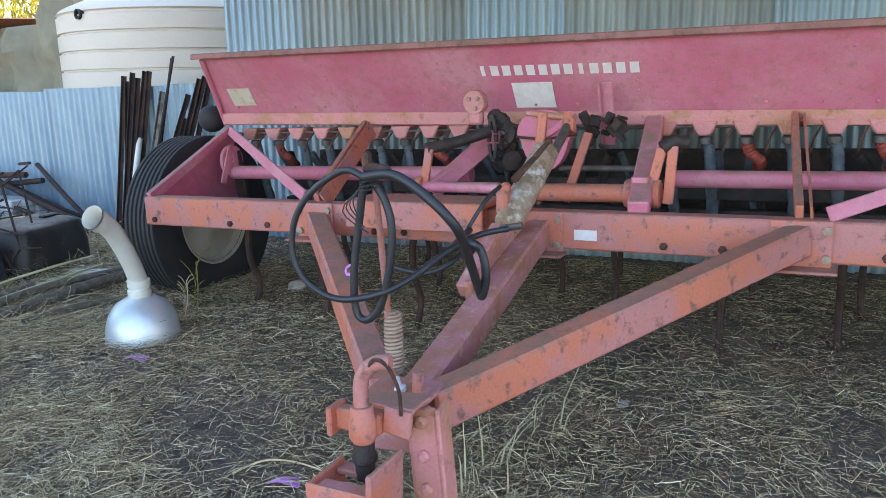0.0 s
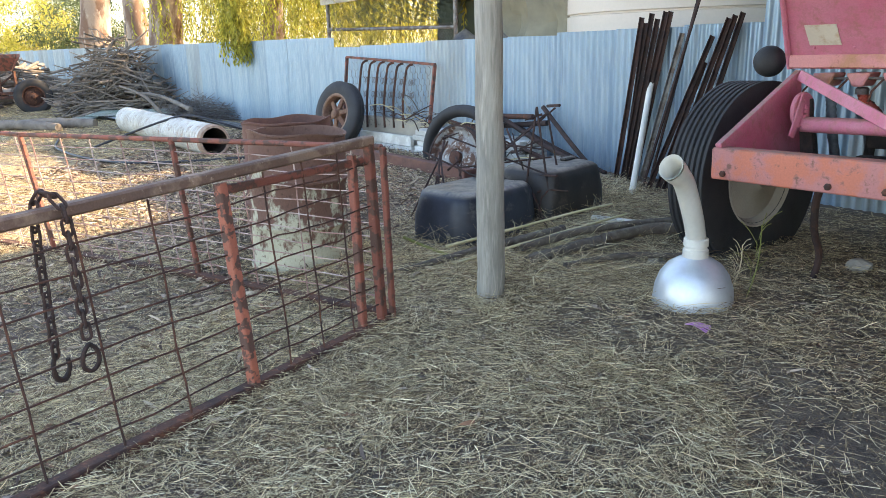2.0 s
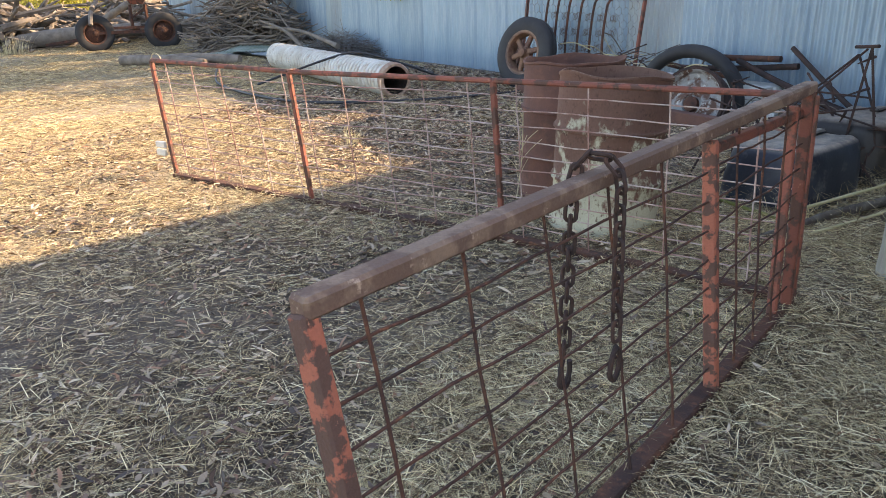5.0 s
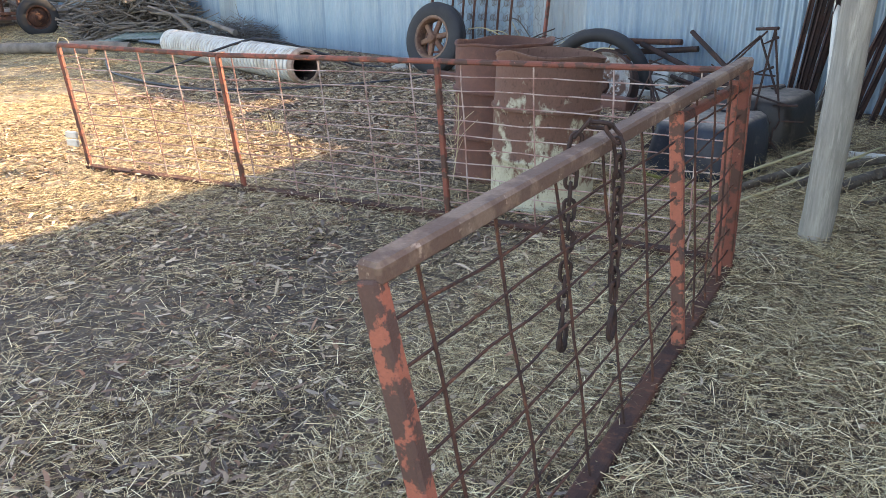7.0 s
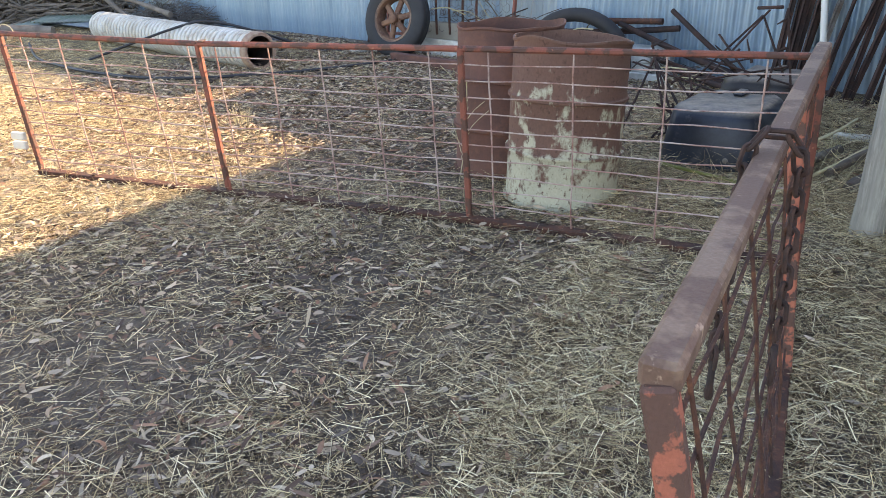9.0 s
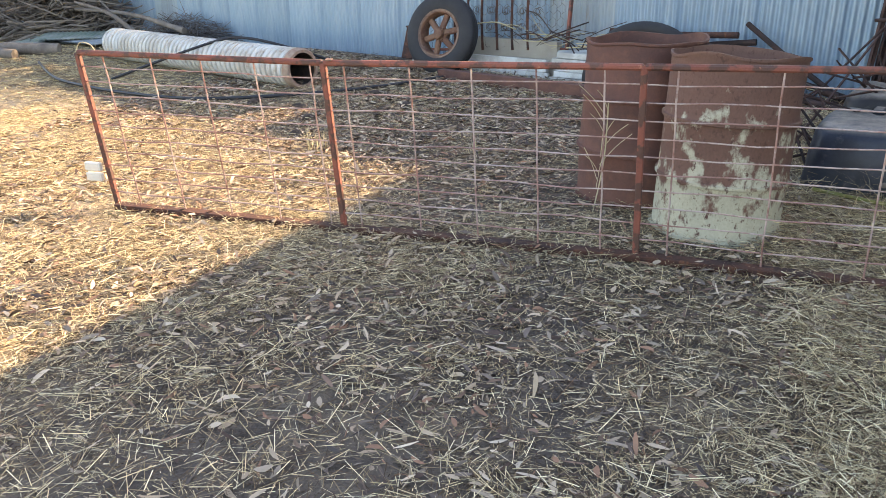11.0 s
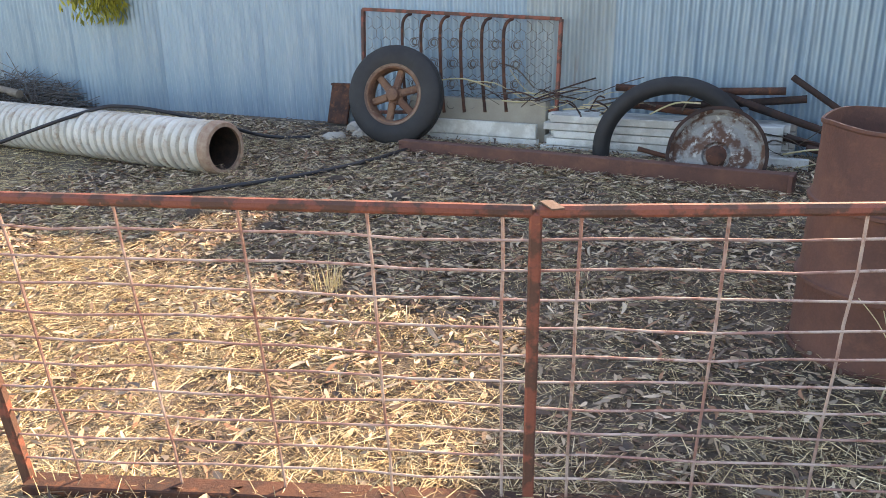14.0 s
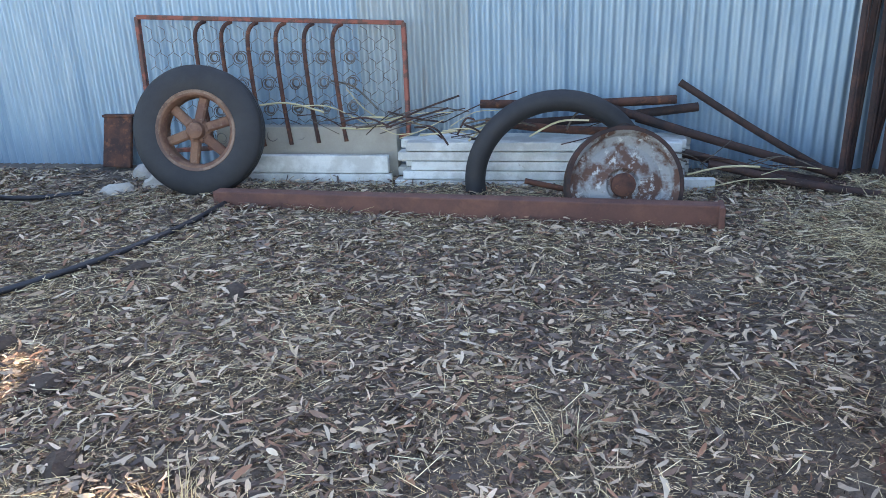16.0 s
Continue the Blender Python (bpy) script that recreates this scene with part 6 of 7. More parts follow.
# ---- background: far yard ----
def build_trailer():
    w1, w2 = Vector((-20.0, 10.2, 0.42)), Vector((-19.05, 11.4, 0.42))
    ax = (w2 - w1).normalized()
    fwd = Vector((-ax.y, ax.x, 0))
    view = Vector((0.85, -0.5, 0.0))
    for w, yaw in ((w1, 0.5), (w2, 0.0)):
        truck_wheel("trailer_wheel", "black tyre on a rusty rim under the old spreader", w, (0.88, -0.46, 0.0), 0.43, 0.2, M_RUST, False, "spreader wheels")
    ob = thing("spreader", "rusty old spreader frame with a small steel hopper", "farm spreader")
    mid = (w1 + w2) / 2
    for a, b, s in ((w1, w2, 0.07), (mid + Vector((0.1, 0.2, 0.05)), mid + Vector((-2.2, -0.9, -0.30)), 0.07), (mid + Vector((0.0, 0.1, 0.0)), mid + Vector((0.0, 0.1, 0.62)), 0.06), (mid + Vector((0.25, 0.35, 0.0)), mid + Vector((0.25, 0.35, 0.62)), 0.06),
                    (mid + Vector((0, 0.1, 0.3)), mid + Vector((0.25, 0.35, 0.55)), 0.04), (mid + Vector((-0.3, -0.3, 0.1)), mid + Vector((0.5, 0.6, 0.1)), 0.06)):
        bm = B()
        beam(bm, a, b, s, s)
        part("frame_bar", bm, M_RUST, ob)
    bm = B()
    c = mid + Vector((0.12, 0.22, 0.85))
    rings = []
    for z, h in ((-0.22, 0.14), (0.08, 0.32), (0.16, 0.33), (0.16, 0.31), (-0.2, 0.12)):
        rings.append([bm.verts.new(c + ax * (h * sx) + fwd * (h * sy) + Vector((0, 0, z))) for sx, sy in ((-1, -1), (1, -1), (1, 1), (-1, 1))])
    for A, C in zip(rings, rings[1:]):
        for i in range(4):
            bm.faces.new((A[i], A[(i + 1) % 4], C[(i + 1) % 4], C[i]))
    part("hopper", bm, M_RED_RUST, ob, "flared rusty hopper")
    bm = B()
    tube(bm, [w1 + Vector((0, 0, 0.42)) + fwd * 0.25, w1 + Vector((0.05, -0.05, 0.47)), w1 + Vector((0, 0, 0.40)) - fwd * 0.3, w1 + Vector((0, 0, 0.2)) - fwd * 0.45], 0.05, 8)
    part("mudguard", bm, M_WOOD, ob)


build_trailer()


def stick_heap(name, label, cat, c, size, n, r, L, seed, mt, grp=""):
    """A heap of many crooked sticks."""
    rr = random.Random(seed)
    bm = B()
    for i in range(n):
        t, q = rr.uniform(0, 2 * math.pi), math.sqrt(rr.random())
        x, y = c[0] + size[0] * q * math.cos(t), c[1] + size[1] * q * math.sin(t)
        h = size[2] * (1 - q * q) * rr.random() ** 0.7 + 0.03
        a = rr.uniform(0, 2 * math.pi)
        el = rr.uniform(-0.3, 0.9) * (1 - 0.5 * q)
        ln = L * rr.uniform(0.4, 1.3)
        d = Vector((math.cos(a) * math.cos(el), math.sin(a) * math.cos(el), math.sin(el))) * ln * 0.5
        p = Vector((x, y, ground_z(x, y) + h))
        pts = [p - d, p + Vector((rr.uniform(-1, 1), rr.uniform(-1, 1), rr.uniform(-1, 1))) * ln * 0.07, p + d]
        for v in pts:
            v.z = max(v.z, ground_z(v.x, v.y) + 0.01)
        rad = r * rr.uniform(0.4, 1.3)
        tube(bm, pts, [rad, rad * 0.85, rad * 0.6], 6)
    ob = part(name, bm, mt)
    tagged(ob, label, cat, grp, "stuff")


stick_heap("brush_heap", "tangled heap of dead branches against the fence", "brush heap", (-15.9, 11.4), (1.5, 0.9, 1.5), 520, 0.02, 1.1, 1, M_WOOD)
stick_heap("brush_heap", "tangled heap of dead branches against the fence", "brush heap", (-16.7, 11.9), (1.0, 0.9, 1.8), 320, 0.02, 1.1, 11, M_WOOD)
stick_heap("wire_heap", "grey heap of old wire and dry vine by the fence", "wire heap", (-12.7, 10.75), (0.9, 0.45, 0.45), 520, 0.006, 0.6, 2, M_WIRE)
stick_heap("wood_pile", "long pile of grey logs and dead limbs", "wood pile", (-24.6, 9.3), (2.6, 4.2, 1.1), 420, 0.08, 2.0, 3, M_WOOD)
stick_heap("wood_pile", "long pile of grey logs and dead limbs", "wood pile", (-23.3, 13.0), (2.4, 2.2, 1.3), 220, 0.06, 1.6, 4, M_WOOD)
for a, b, r in (((-22.4, 9.6, 0.2), (-20.4, 11.7, 0.42), 0.2), ((-21.6, 11.0, 0.4), (-20.6, 12.1, 1.25), 0.1), ((-15.5, 8.6, 0.1), (-13.9, 9.3, 0.12), 0.11), ((-16.2, 8.4, 0.1), (-14.2, 8.75, 0.1), 0.10)):
    branch("log", "smooth grey fallen log lying on the ground", [a, tuple((Vector(a) + Vector(b)) / 2 + Vector((0, 0, 0.04))), b], r, r * 0.85, M_WOOD, "log", "fallen logs")
for a, b in (((-15.5, 11.2, 0.5), (-16.0, 11.9, 2.0)), ((-12.2, 10.1, 0.35), (-15.0, 10.9, 0.6)), ((-13.2, 10.3, 0.2), (-14.5, 10.4, 0.75))):
    branch("dead_branch", "bleached dead limb sticking out of the heap", [a, tuple((Vector(a) + Vector(b)) / 2 + Vector((0.05, 0.05, 0.08))), b], 0.045, 0.02, M_WOOD, "branch", "limbs of the heap")
# fallen sheets
gs = corrugated_mesh("iron_sheet", 2.0, 0.8, M_GREEN_SHEET)
for i, (x, y, rz, tx) in enumerate(((-14.9, 9.75, 10, 84), (-14.5, 10.1, -18, 87), (-14.2, 9.6, 25, 86))):
    ob = new("iron_sheet", gs if i != 1 else corrugated_mesh("iron_sheet", 1.8, 0.76, M_GAL_OLD))
    ob.matrix_world = Matrix.Translation((x - 0.9, y + 0.3, ground_z(x, y) + 0.03 + 0.04 * i)) @ Matrix.Rotation(radians(rz), 4, "Z") @ Matrix.Rotation(radians(-tx), 4, "X")
    tagged(ob, "loose sheet of faded green and grey corrugated iron" if i != 1 else "loose grey sheet of corrugated iron", "iron sheet", "loose iron sheets on the ground")


def build_yellow():
    c = Vector((-31.2, 9.2, 0))
    ob = thing("yellow_tractor", "old yellow tractor parked behind the wood pile", "tractor", m=Matrix.Translation(c) @ Matrix.Rotation(radians(60), 4, "Z"))
    bm = B()
    box(bm, (0.9, 0, 1.05), (1.7, 0.7, 0.6), None, 0.06)
    box(bm, (-0.3, 0, 0.95), (0.9, 0.8, 0.35), None, 0.05)
    part("bonnet", bm, M_YELLOW, ob)
    bm = B()
    box(bm, (-0.6, 0, 1.5), (0.12, 0.6, 0.8), None, 0.04)
    part("seat_back", bm, M_YELLOW, ob)
    for x, y, r, w in ((-0.6, 0.75, 0.7, 0.35), (-0.6, -0.75, 0.7, 0.35), (1.4, 0.6, 0.4, 0.25), (1.4, -0.6, 0.4, 0.25)):
        bm = B()
        lathe(bm, [(r * 0.5, -w / 2), (r * 0.9, -w / 2), (r, -w * 0.35), (r, w * 0.35), (r * 0.9, w / 2), (r * 0.5, w / 2)], 32, axis_m((x, y, r), (0, 1, 0)), closed=True)
        ty = part("tyre", bm, M_RUBBER, ob, smooth=True)
        bm = B()
        lathe(bm, [(r * 0.52, 0.1), (r * 0.3, 0.0), (0, 0.02)], 24, axis_m((x, y, r), (0, 1 if y > 0 else -1, 0)))
        part("rim", bm, M_YELLOW, ty, smooth=True)


build_yellow()


# ---- shelter behind the fence ----
def build_shelter():
    ob = thing("shelter", "low netted shelter with an iron roof behind the fence", "shelter")
    o = -0.6
    for s in (-0.85, 2.44):
        bm = B()
        tube(bm, [flu(s, 0, o), flu(s, 2.12, o)], 0.03, 10)
        part("post", bm, M_WIRE, ob)
    for s in (-0.85, 2.44):
        bm = B()
        tube(bm, [flu(s, 0, o - 2.4), flu(s, 2.12, o - 2.4)], 0.03, 10)
        part("post", bm, M_WIRE, ob)
    bm = B()
    tube(bm, [flu(-0.85, 1.68, o), flu(2.44, 1.62, o)], 0.025, 10)
    part("mid_rail", bm, M_WIRE, ob)
    bm = B()
    beam(bm, flu(-1.0, 2.12, o + 0.03), flu(3.3, 2.20, o + 0.03), 0.04, 0.10)
    part("fascia", bm, M_BOARD, ob, "weathered pale fascia board")
    roof = corrugated_mesh("roof_sheet", 4.5, 3.2, M_RUST)
    rb = new("roof_sheet", roof)
    rb.parent = ob
    rb.matrix_local = Matrix.Translation(flu(-1.15, 2.19, o + 0.25)) @ Matrix.Rotation(-FA, 4, "Z") @ Matrix.Rotation(radians(-1.1), 4, "Y") @ Matrix.Rotation(radians(-86), 4, "X")
    # netting in front: fine cross wires above, chain link below
    bm = B()
    for k in range(26):
        z = 1.70 + k * 0.016
        tube(bm, [flu(-0.85, z, o), flu(2.44, z + 0.02, o)], 0.0026, 4, caps=False)
    for k in range(110):
        s = -0.85 + k * 0.03
        tube(bm, [flu(s, 1.68, o), flu(s, 2.10, o)], 0.0018, 4, caps=False)
    tagged(part("shade_netting", bm, M_MESH_GREEN, ob, "fine dark shade netting"), kind="stuff")
    bm = B()
    for k in range(-8, 60):
        s = -0.85 + k * 0.057
        a, b = (s, 1.28), (s + 0.4, 1.68)
        for (x0, z0), (x1, z1) in ((a, b), ((b[0], a[1]), (a[0], b[1]))):
            lo, hi = max(min(x0, x1), -0.85), min(max(x0, x1), 2.44)
            if hi - lo > 0.05:
                f = lambda x: z0 + (z1 - z0) * (x - x0) / (x1 - x0)
                tube(bm, [flu(lo, f(lo), o), flu(hi, f(hi), o)], 0.0024, 4, caps=False)
    tagged(part("chain_link", bm, M_WIRE, ob, "chain-link mesh"), kind="stuff")
    bm = B()
    box(bm, flu(1.5, 1.55, o - 1.4), (2.2, 0.3, 1.1), Matrix.Rotation(-FA, 3, "Z"), 0.08)
    part("back_screen", bm, M_MESH_GREEN, ob, "dark green screen inside")
    # shade cloth between the shelter and the tank
    rr = random.Random(6)
    bm = B()
    gridv = []
    for i in range(17):
        row = []
        for j in range(8):
            s = 2.62 + i * 0.155
            k = min(max((s - 3.75) / 0.4, 0), 1)
            z = 1.15 + j * (1.10 + 0.30 * k + 0.05 * math.sin(s * 5)) / 7
            off = -0.9 - 0.10 * math.sin(i * 1.6 + j * 0.5) - 0.06 * math.sin(j * 1.7 + i * 0.4)
            p = flu(s, z + 0.03 * math.sin(i * 1.3), off)
            row.append(bm.verts.new(p))
        gridv.append(row)
    for i in range(16):
        for j in range(7):
            bm.faces.new((gridv[i][j], gridv[i + 1][j], gridv[i + 1][j + 1], gridv[i][j + 1]))
    cl = thing("shade_cloth", "sagging sun-bleached shade cloth hung behind the fence", "shade cloth")
    part("cloth", bm, M_CLOTH, cl, smooth=True)
    bm = B()
    gv = []
    for i in range(16):
        row = []
        for j in range(7):
            p = flu(2.55 + i * 0.075, 1.25 + 0.34 * math.sin(math.pi * j / 6) * (0.75 + 0.25 * math.sin(i * 0.8)), -0.28 - 0.09 * j)
            row.append(bm.verts.new(p + Vector((0, 0, 0.07 * noise.noise(p * 5)))))
        gv.append(row)
    for i in range(15):
        for j in range(6):
            bm.faces.new((gv[i][j], gv[i + 1][j], gv[i + 1][j + 1], gv[i][j + 1]))
    tp = thing("black_sheeting", "crumpled black plastic sheeting draped behind the fence", "plastic sheeting")
    part("sheeting", bm, M_BLUE, tp, smooth=True)


build_shelter()


# ---- trees ----
def leaf_cloud(name, verts_fn, n, mt, parent, seed):
    rr = np.random.RandomState(seed)
    P, D, S = verts_fn(rr, n)
    side = np.cross(D, rr.normal(size=D.shape))
    side /= np.linalg.norm(side, axis=1)[:, None] + 1e-9
    L, Wd = S[:, :1], S[:, 1:2]
    V = np.stack([P, P + D * L * 0.5 + side * Wd, P + D * L, P + D * L * 0.5 - side * Wd], 1).reshape(-1, 3)
    F = np.arange(len(P) * 4).reshape(-1, 4)
    me = bpy.data.meshes.new(name)
    me.from_pydata(V.tolist(), [], F.tolist())
    me.materials.append(mt)
    ob = new(name, me)
    ob.parent = parent
    return ob


def trunk(bm, base, top, r0, r1, seed, bend=0.25):
    rr = random.Random(seed)
    pts = [Vector(base).lerp(Vector(top), i / 9) + Vector((rr.uniform(-1, 1), rr.uniform(-1, 1), 0)) * bend * (0 if i == 0 else 1) * 0.4 for i in range(10)]
    tube(bm, pts, [(r0 + (r1 - r0) * (i / 9) ** 0.8) * rr.uniform(0.93, 1.07) for i in range(10)], 14)
    return pts


def build_willow():
    ob = thing("willow_tree", "weeping tree with sunlit yellow-green strands over the fence", "tree")
    bm = B()
    pts = trunk(bm, (-13.6, 13.9, 0), (-13.2, 14.2, 5.2), 0.32, 0.16, 3)
    rr = random.Random(5)
    for k in range(12):
        a = rr.uniform(0, 6.28)
        p = pts[rr.randint(5, 9)]
        tube(bm, curve_pts([p, p + Vector((1.3 * math.cos(a), 1.3 * math.sin(a), 0.9)), p + Vector((3.0 * math.cos(a), 2.4 * math.sin(a), 0.8))], 5), [0.09 - 0.006 * i for i in range(11)], 7)
    part("trunk", bm, M_BARK, ob, smooth=True)

    def fn(rs, n):
        ns = 1500
        s = rs.uniform(-10.5, 2.6, ns)
        off = -0.3 - rs.uniform(0, 1, ns) ** 0.8 * 6.5 - np.maximum(s - 0.2, 0) * 1.2
        clump = np.array([noise.noise(Vector((a * 1.1, b * 1.1, 4.0))) for a, b in zip(s, off)])
        z0 = 1.45 + 0.9 * clump + rs.uniform(-0.25, 0.5, ns)
        special = rs.rand(ns) < 0.05
        s = np.where(special, rs.normal(-2.75, 0.16, ns), s)
        off = np.where(special, rs.uniform(0.05, 0.35, ns), off)
        z0 = np.where(special, rs.uniform(1.15, 1.55, ns), z0)
        k = n // ns
        t = np.linspace(0, 1, k)
        x = FP.x + FU.x * s + FN.x * off
        y = FP.y + FU.y * s + FN.y * off
        keep = clump > -0.28
        X = (x[:, None] + 0.05 * np.sin(t * 5 + s[:, None] * 9)).ravel()
        Y = (y[:, None] + 0.05 * np.cos(t * 4 + s[:, None] * 7)).ravel()
        Z = (z0[:, None] + t[None] * (3.3 - 0.8 * rs.rand(ns)[:, None])).ravel()
        m = np.repeat(keep | special, k)
        P = np.stack([X, Y, Z], 1)[m]
        D = rs.normal(size=P.shape) * 0.45 + np.array([0, 0, -1.0])
        D /= np.linalg.norm(D, axis=1)[:, None]
        S = np.stack([rs.uniform(0.07, 0.15, len(P)), rs.uniform(0.010, 0.022, len(P))], 1)
        return P, D, S
    leaf_cloud("crown", fn, 1500 * 70, M_FOLI, ob, 4)
    # Upper crown is out of view; added to cast tree shadow across the yard.
    cs = np.array([(-9.5, 12.6, 4.9), (-11.2, 13.2, 5.6), (-13.2, 13.8, 6.2), (-15, 14.4, 5.8), (-11.5, 15.2, 6.4), (-8.4, 13.8, 5.6), (-13.8, 16.0, 6.4)])

    def top(rs, n):
        i = rs.randint(0, len(cs), n)
        sub = rs.normal(size=(len(cs), 16, 3)) * np.array([0.8, 0.8, 0.5])
        P = cs[i] + sub[i, rs.randint(0, 16, n)] + rs.normal(size=(n, 3)) * 0.28
        D = rs.normal(size=P.shape) * 0.5 + np.array([0, 0, -1.0])
        D /= np.linalg.norm(D, axis=1)[:, None]
        return P, D, np.stack([rs.uniform(0.14, 0.26, n), rs.uniform(0.02, 0.035, n)], 1)
    leaf_cloud("upper_crown", top, 26000, M_FOLI, ob, 9)


def build_crown_tree(name, label, base, top, r0, blobs, mt, seed, n, leaf=(0.08, 0.16)):
    ob = thing(name, label, "tree")
    bm = B()
    pts = trunk(bm, base, top, r0, r0 * 0.45, seed)
    for c, r in blobs:
        p = pts[6]
        tube(bm, curve_pts([p, (p + Vector(c)) / 2 + Vector((0.1, 0.1, 0.2)), Vector(c)], 5), [r0 * 0.4 * (1 - i / 13) for i in range(11)], 8)
    part("trunk", bm, M_BARK, ob, smooth=True)
    cs = np.array([c for c, r in blobs], float)
    rs_ = np.array([r for c, r in blobs], float)

    def fn(rs, n):
        i = rs.randint(0, len(cs), n)
        d = rs.normal(size=(n, 3))
        d /= np.linalg.norm(d, axis=1)[:, None]
        sub = rs.normal(size=(len(cs), 14, 3)) * 0.55
        j = rs.randint(0, 14, n)
        P = cs[i] + sub[i, j] * rs_[i][:, None] + d * (rs_[i] * 0.34 * rs.rand(n) ** 0.5)[:, None]
        D = rs.normal(size=P.shape) * 0.7 + np.array([0, 0, -0.6])
        D /= np.linalg.norm(D, axis=1)[:, None]
        return P, D, np.stack([rs.uniform(leaf[0], leaf[1], n), rs.uniform(0.012, 0.03, n)], 1)
    leaf_cloud("crown", fn, n, mt, ob, seed)


build_willow()
build_crown_tree("gum_tree", "gum tree with thick peeling pale and brown bark", (-17.6, 14.2, 0), (-17.2, 14.6, 7.5), 0.55, [((-16.5, 15, 5.2), 1.3), ((-19, 15.5, 5.6), 1.4), ((-17.5, 14, 7), 1.6)], M_FOLI_D, 21, 9000)
build_crown_tree("gum_tree", "gum tree with thick peeling pale and brown bark", (-24.6, 17.4, 0), (-24.2, 17.6, 8.0), 0.6, [((-23, 18, 5.0), 1.6), ((-26, 18.3, 5.2), 1.7), ((-24.5, 17.5, 7), 1.8)], M_FOLI_D, 22, 9000)
build_crown_tree("gum_tree", "stout gum trunk with torn brown bark behind the fence", (-19.6, 15.2, 0), (-19.9, 15.4, 7.0), 0.4, [((-20, 16, 5.4), 1.4), ((-21, 15.5, 6.2), 1.3)], M_FOLI_D, 23, 6000)
for k, (x, y, h) in enumerate(((-33, 20.5, 3.2), (-29, 20.5, 3.0), (-38, 19.5, 3.4), (-45, 17, 3.0), (-42, 23, 4.0))):
    build_crown_tree("bush", "dense dark green bush beyond the yard", (x, y, 0), (x + 0.2, y, h * 0.7), 0.15, [((x + dx, y + dy, 0.8 + dz), 1.5) for dx, dy, dz in ((-1.3, 0, 0.2), (0, 0.3, 0.9), (1.3, 0, 0.3), (0.4, -0.8, 0.1), (-0.6, -0.6, 1.2), (0.6, 0.4, 1.9))], M_FOLI_D if k % 2 else M_FOLI, 30 + k, 9000, (0.12, 0.25))
for k, (x, y) in enumerate(((-60, 20), (-70, 34), (-55, 40), (-85, 22), (-48, 32), (-34, 34), (-22, 30), (-8, 26))):
    build_crown_tree("tree", "distant tree behind the fence", (x, y, 0), (x, y, 4), 0.3, [((x + dx, y + dy, 2.6 + dz), 2.4) for dx, dy, dz in ((-2, 0, 0), (0, 0.5, 1.6), (2, 0, 0.2), (0.5, -1, 0), (-1, -0.6, 2.4))], M_FOLI_D if k % 3 else M_FOLI, 50 + k, 7000, (0.25, 0.5))


# ---- straw, leaves and weeds on the ground ----
def litter(name, label, n, seed, region, dens, ln, wd, lift, mt, lens, tilt=0.12, bend=0.35, segs=3):
    """Many thin strands or leaves lying on the ground as one mesh."""
    rs = np.random.RandomState(seed)
    x = rs.uniform(region[0], region[1], n)
    y = rs.uniform(region[2], region[3], n)
    f = (x - FP.x) * FN.x + (y - FP.y) * FN.y
    bare = 1 - 0.65 * np.exp(-(((x + 5.85) / 0.75) ** 2 + ((y - 1.4) / 0.55) ** 2) ** 2)
    keep = (f > 0.25) & (rs.rand(n) < dens(x, y, f) * bare)
    x, y = x[keep], y[keep]
    k = len(x)
    z = np.array([ground_z(a, b) for a, b in zip(x, y)]) + rs.uniform(0.002, lift, k)
    a = rs.uniform(0, 2 * np.pi, k)
    L = rs.uniform(ln[0], ln[1], k)
    W = rs.uniform(wd[0], wd[1], k)
    e = rs.normal(0, tilt, k)
    b = rs.normal(0, bend, k)
    P = np.stack([x, y, z], 1)
    V = np.zeros((k, segs + 1, 2, 3))
    pos = P.copy()
    roll = rs.uniform(-0.9, 0.9, k)
    for s in range(segs + 1):
        t = s / segs
        ang = a + b * (t - 0.5) * 2
        d = np.stack([np.cos(ang) * np.cos(e), np.sin(ang) * np.cos(e), np.sin(e)], 1)
        sd = np.stack([-np.sin(ang) * np.cos(roll), np.cos(ang) * np.cos(roll), np.sin(roll)], 1)
        w = W * (np.sin(np.pi * (0.12 + 0.80 * t)) if lens else 1.0)
        c = pos.copy()
        c[:, 2] += (0.15 * L * np.sin(np.pi * t) * np.abs(e))
        V[:, s, 0] = c + sd * w[:, None]
        V[:, s, 1] = c - sd * w[:, None]
        pos = pos + d * (L / segs)[:, None]
    V[..., 2] = np.maximum(V[..., 2], (z - 0.006)[:, None, None])
    base = (np.arange(k) * (segs + 1) * 2)[:, None]
    F = np.concatenate([base + np.array([[2 * s, 2 * s + 1, 2 * s + 3, 2 * s + 2]]) for s in range(segs)], 1).reshape(-1, 4)
    me = bpy.data.meshes.new(name)
    me.from_pydata(V.reshape(-1, 3).tolist(), [], F.tolist())
    me.materials.append(mt)
    ob = new(name, me)
    tagged(ob, label, "litter", kind="stuff")


def clump(x, y, sc, ph):
    return 0.5 + 0.5 * np.sin(x * sc + ph + 1.3 * np.sin(y * sc * 0.7)) * np.cos(y * sc * 1.1 + ph * 2 + np.sin(x * sc * 0.6))


def under_drill(x, y):
    u = (x + 1.83) * 0.887 - (y - 4.31) * 0.462
    b = (x + 1.83) * 0.462 + (y - 4.31) * 0.887
    return (u > -0.05 + 0.25 * np.sin(b * 2.3)) & (b > -1.15 + 0.25 * np.sin(u * 3))


def ease(v, lo, hi):
    k = np.clip((v - lo) / (hi - lo), 0, 1)
    return k * k * (3 - 2 * k)


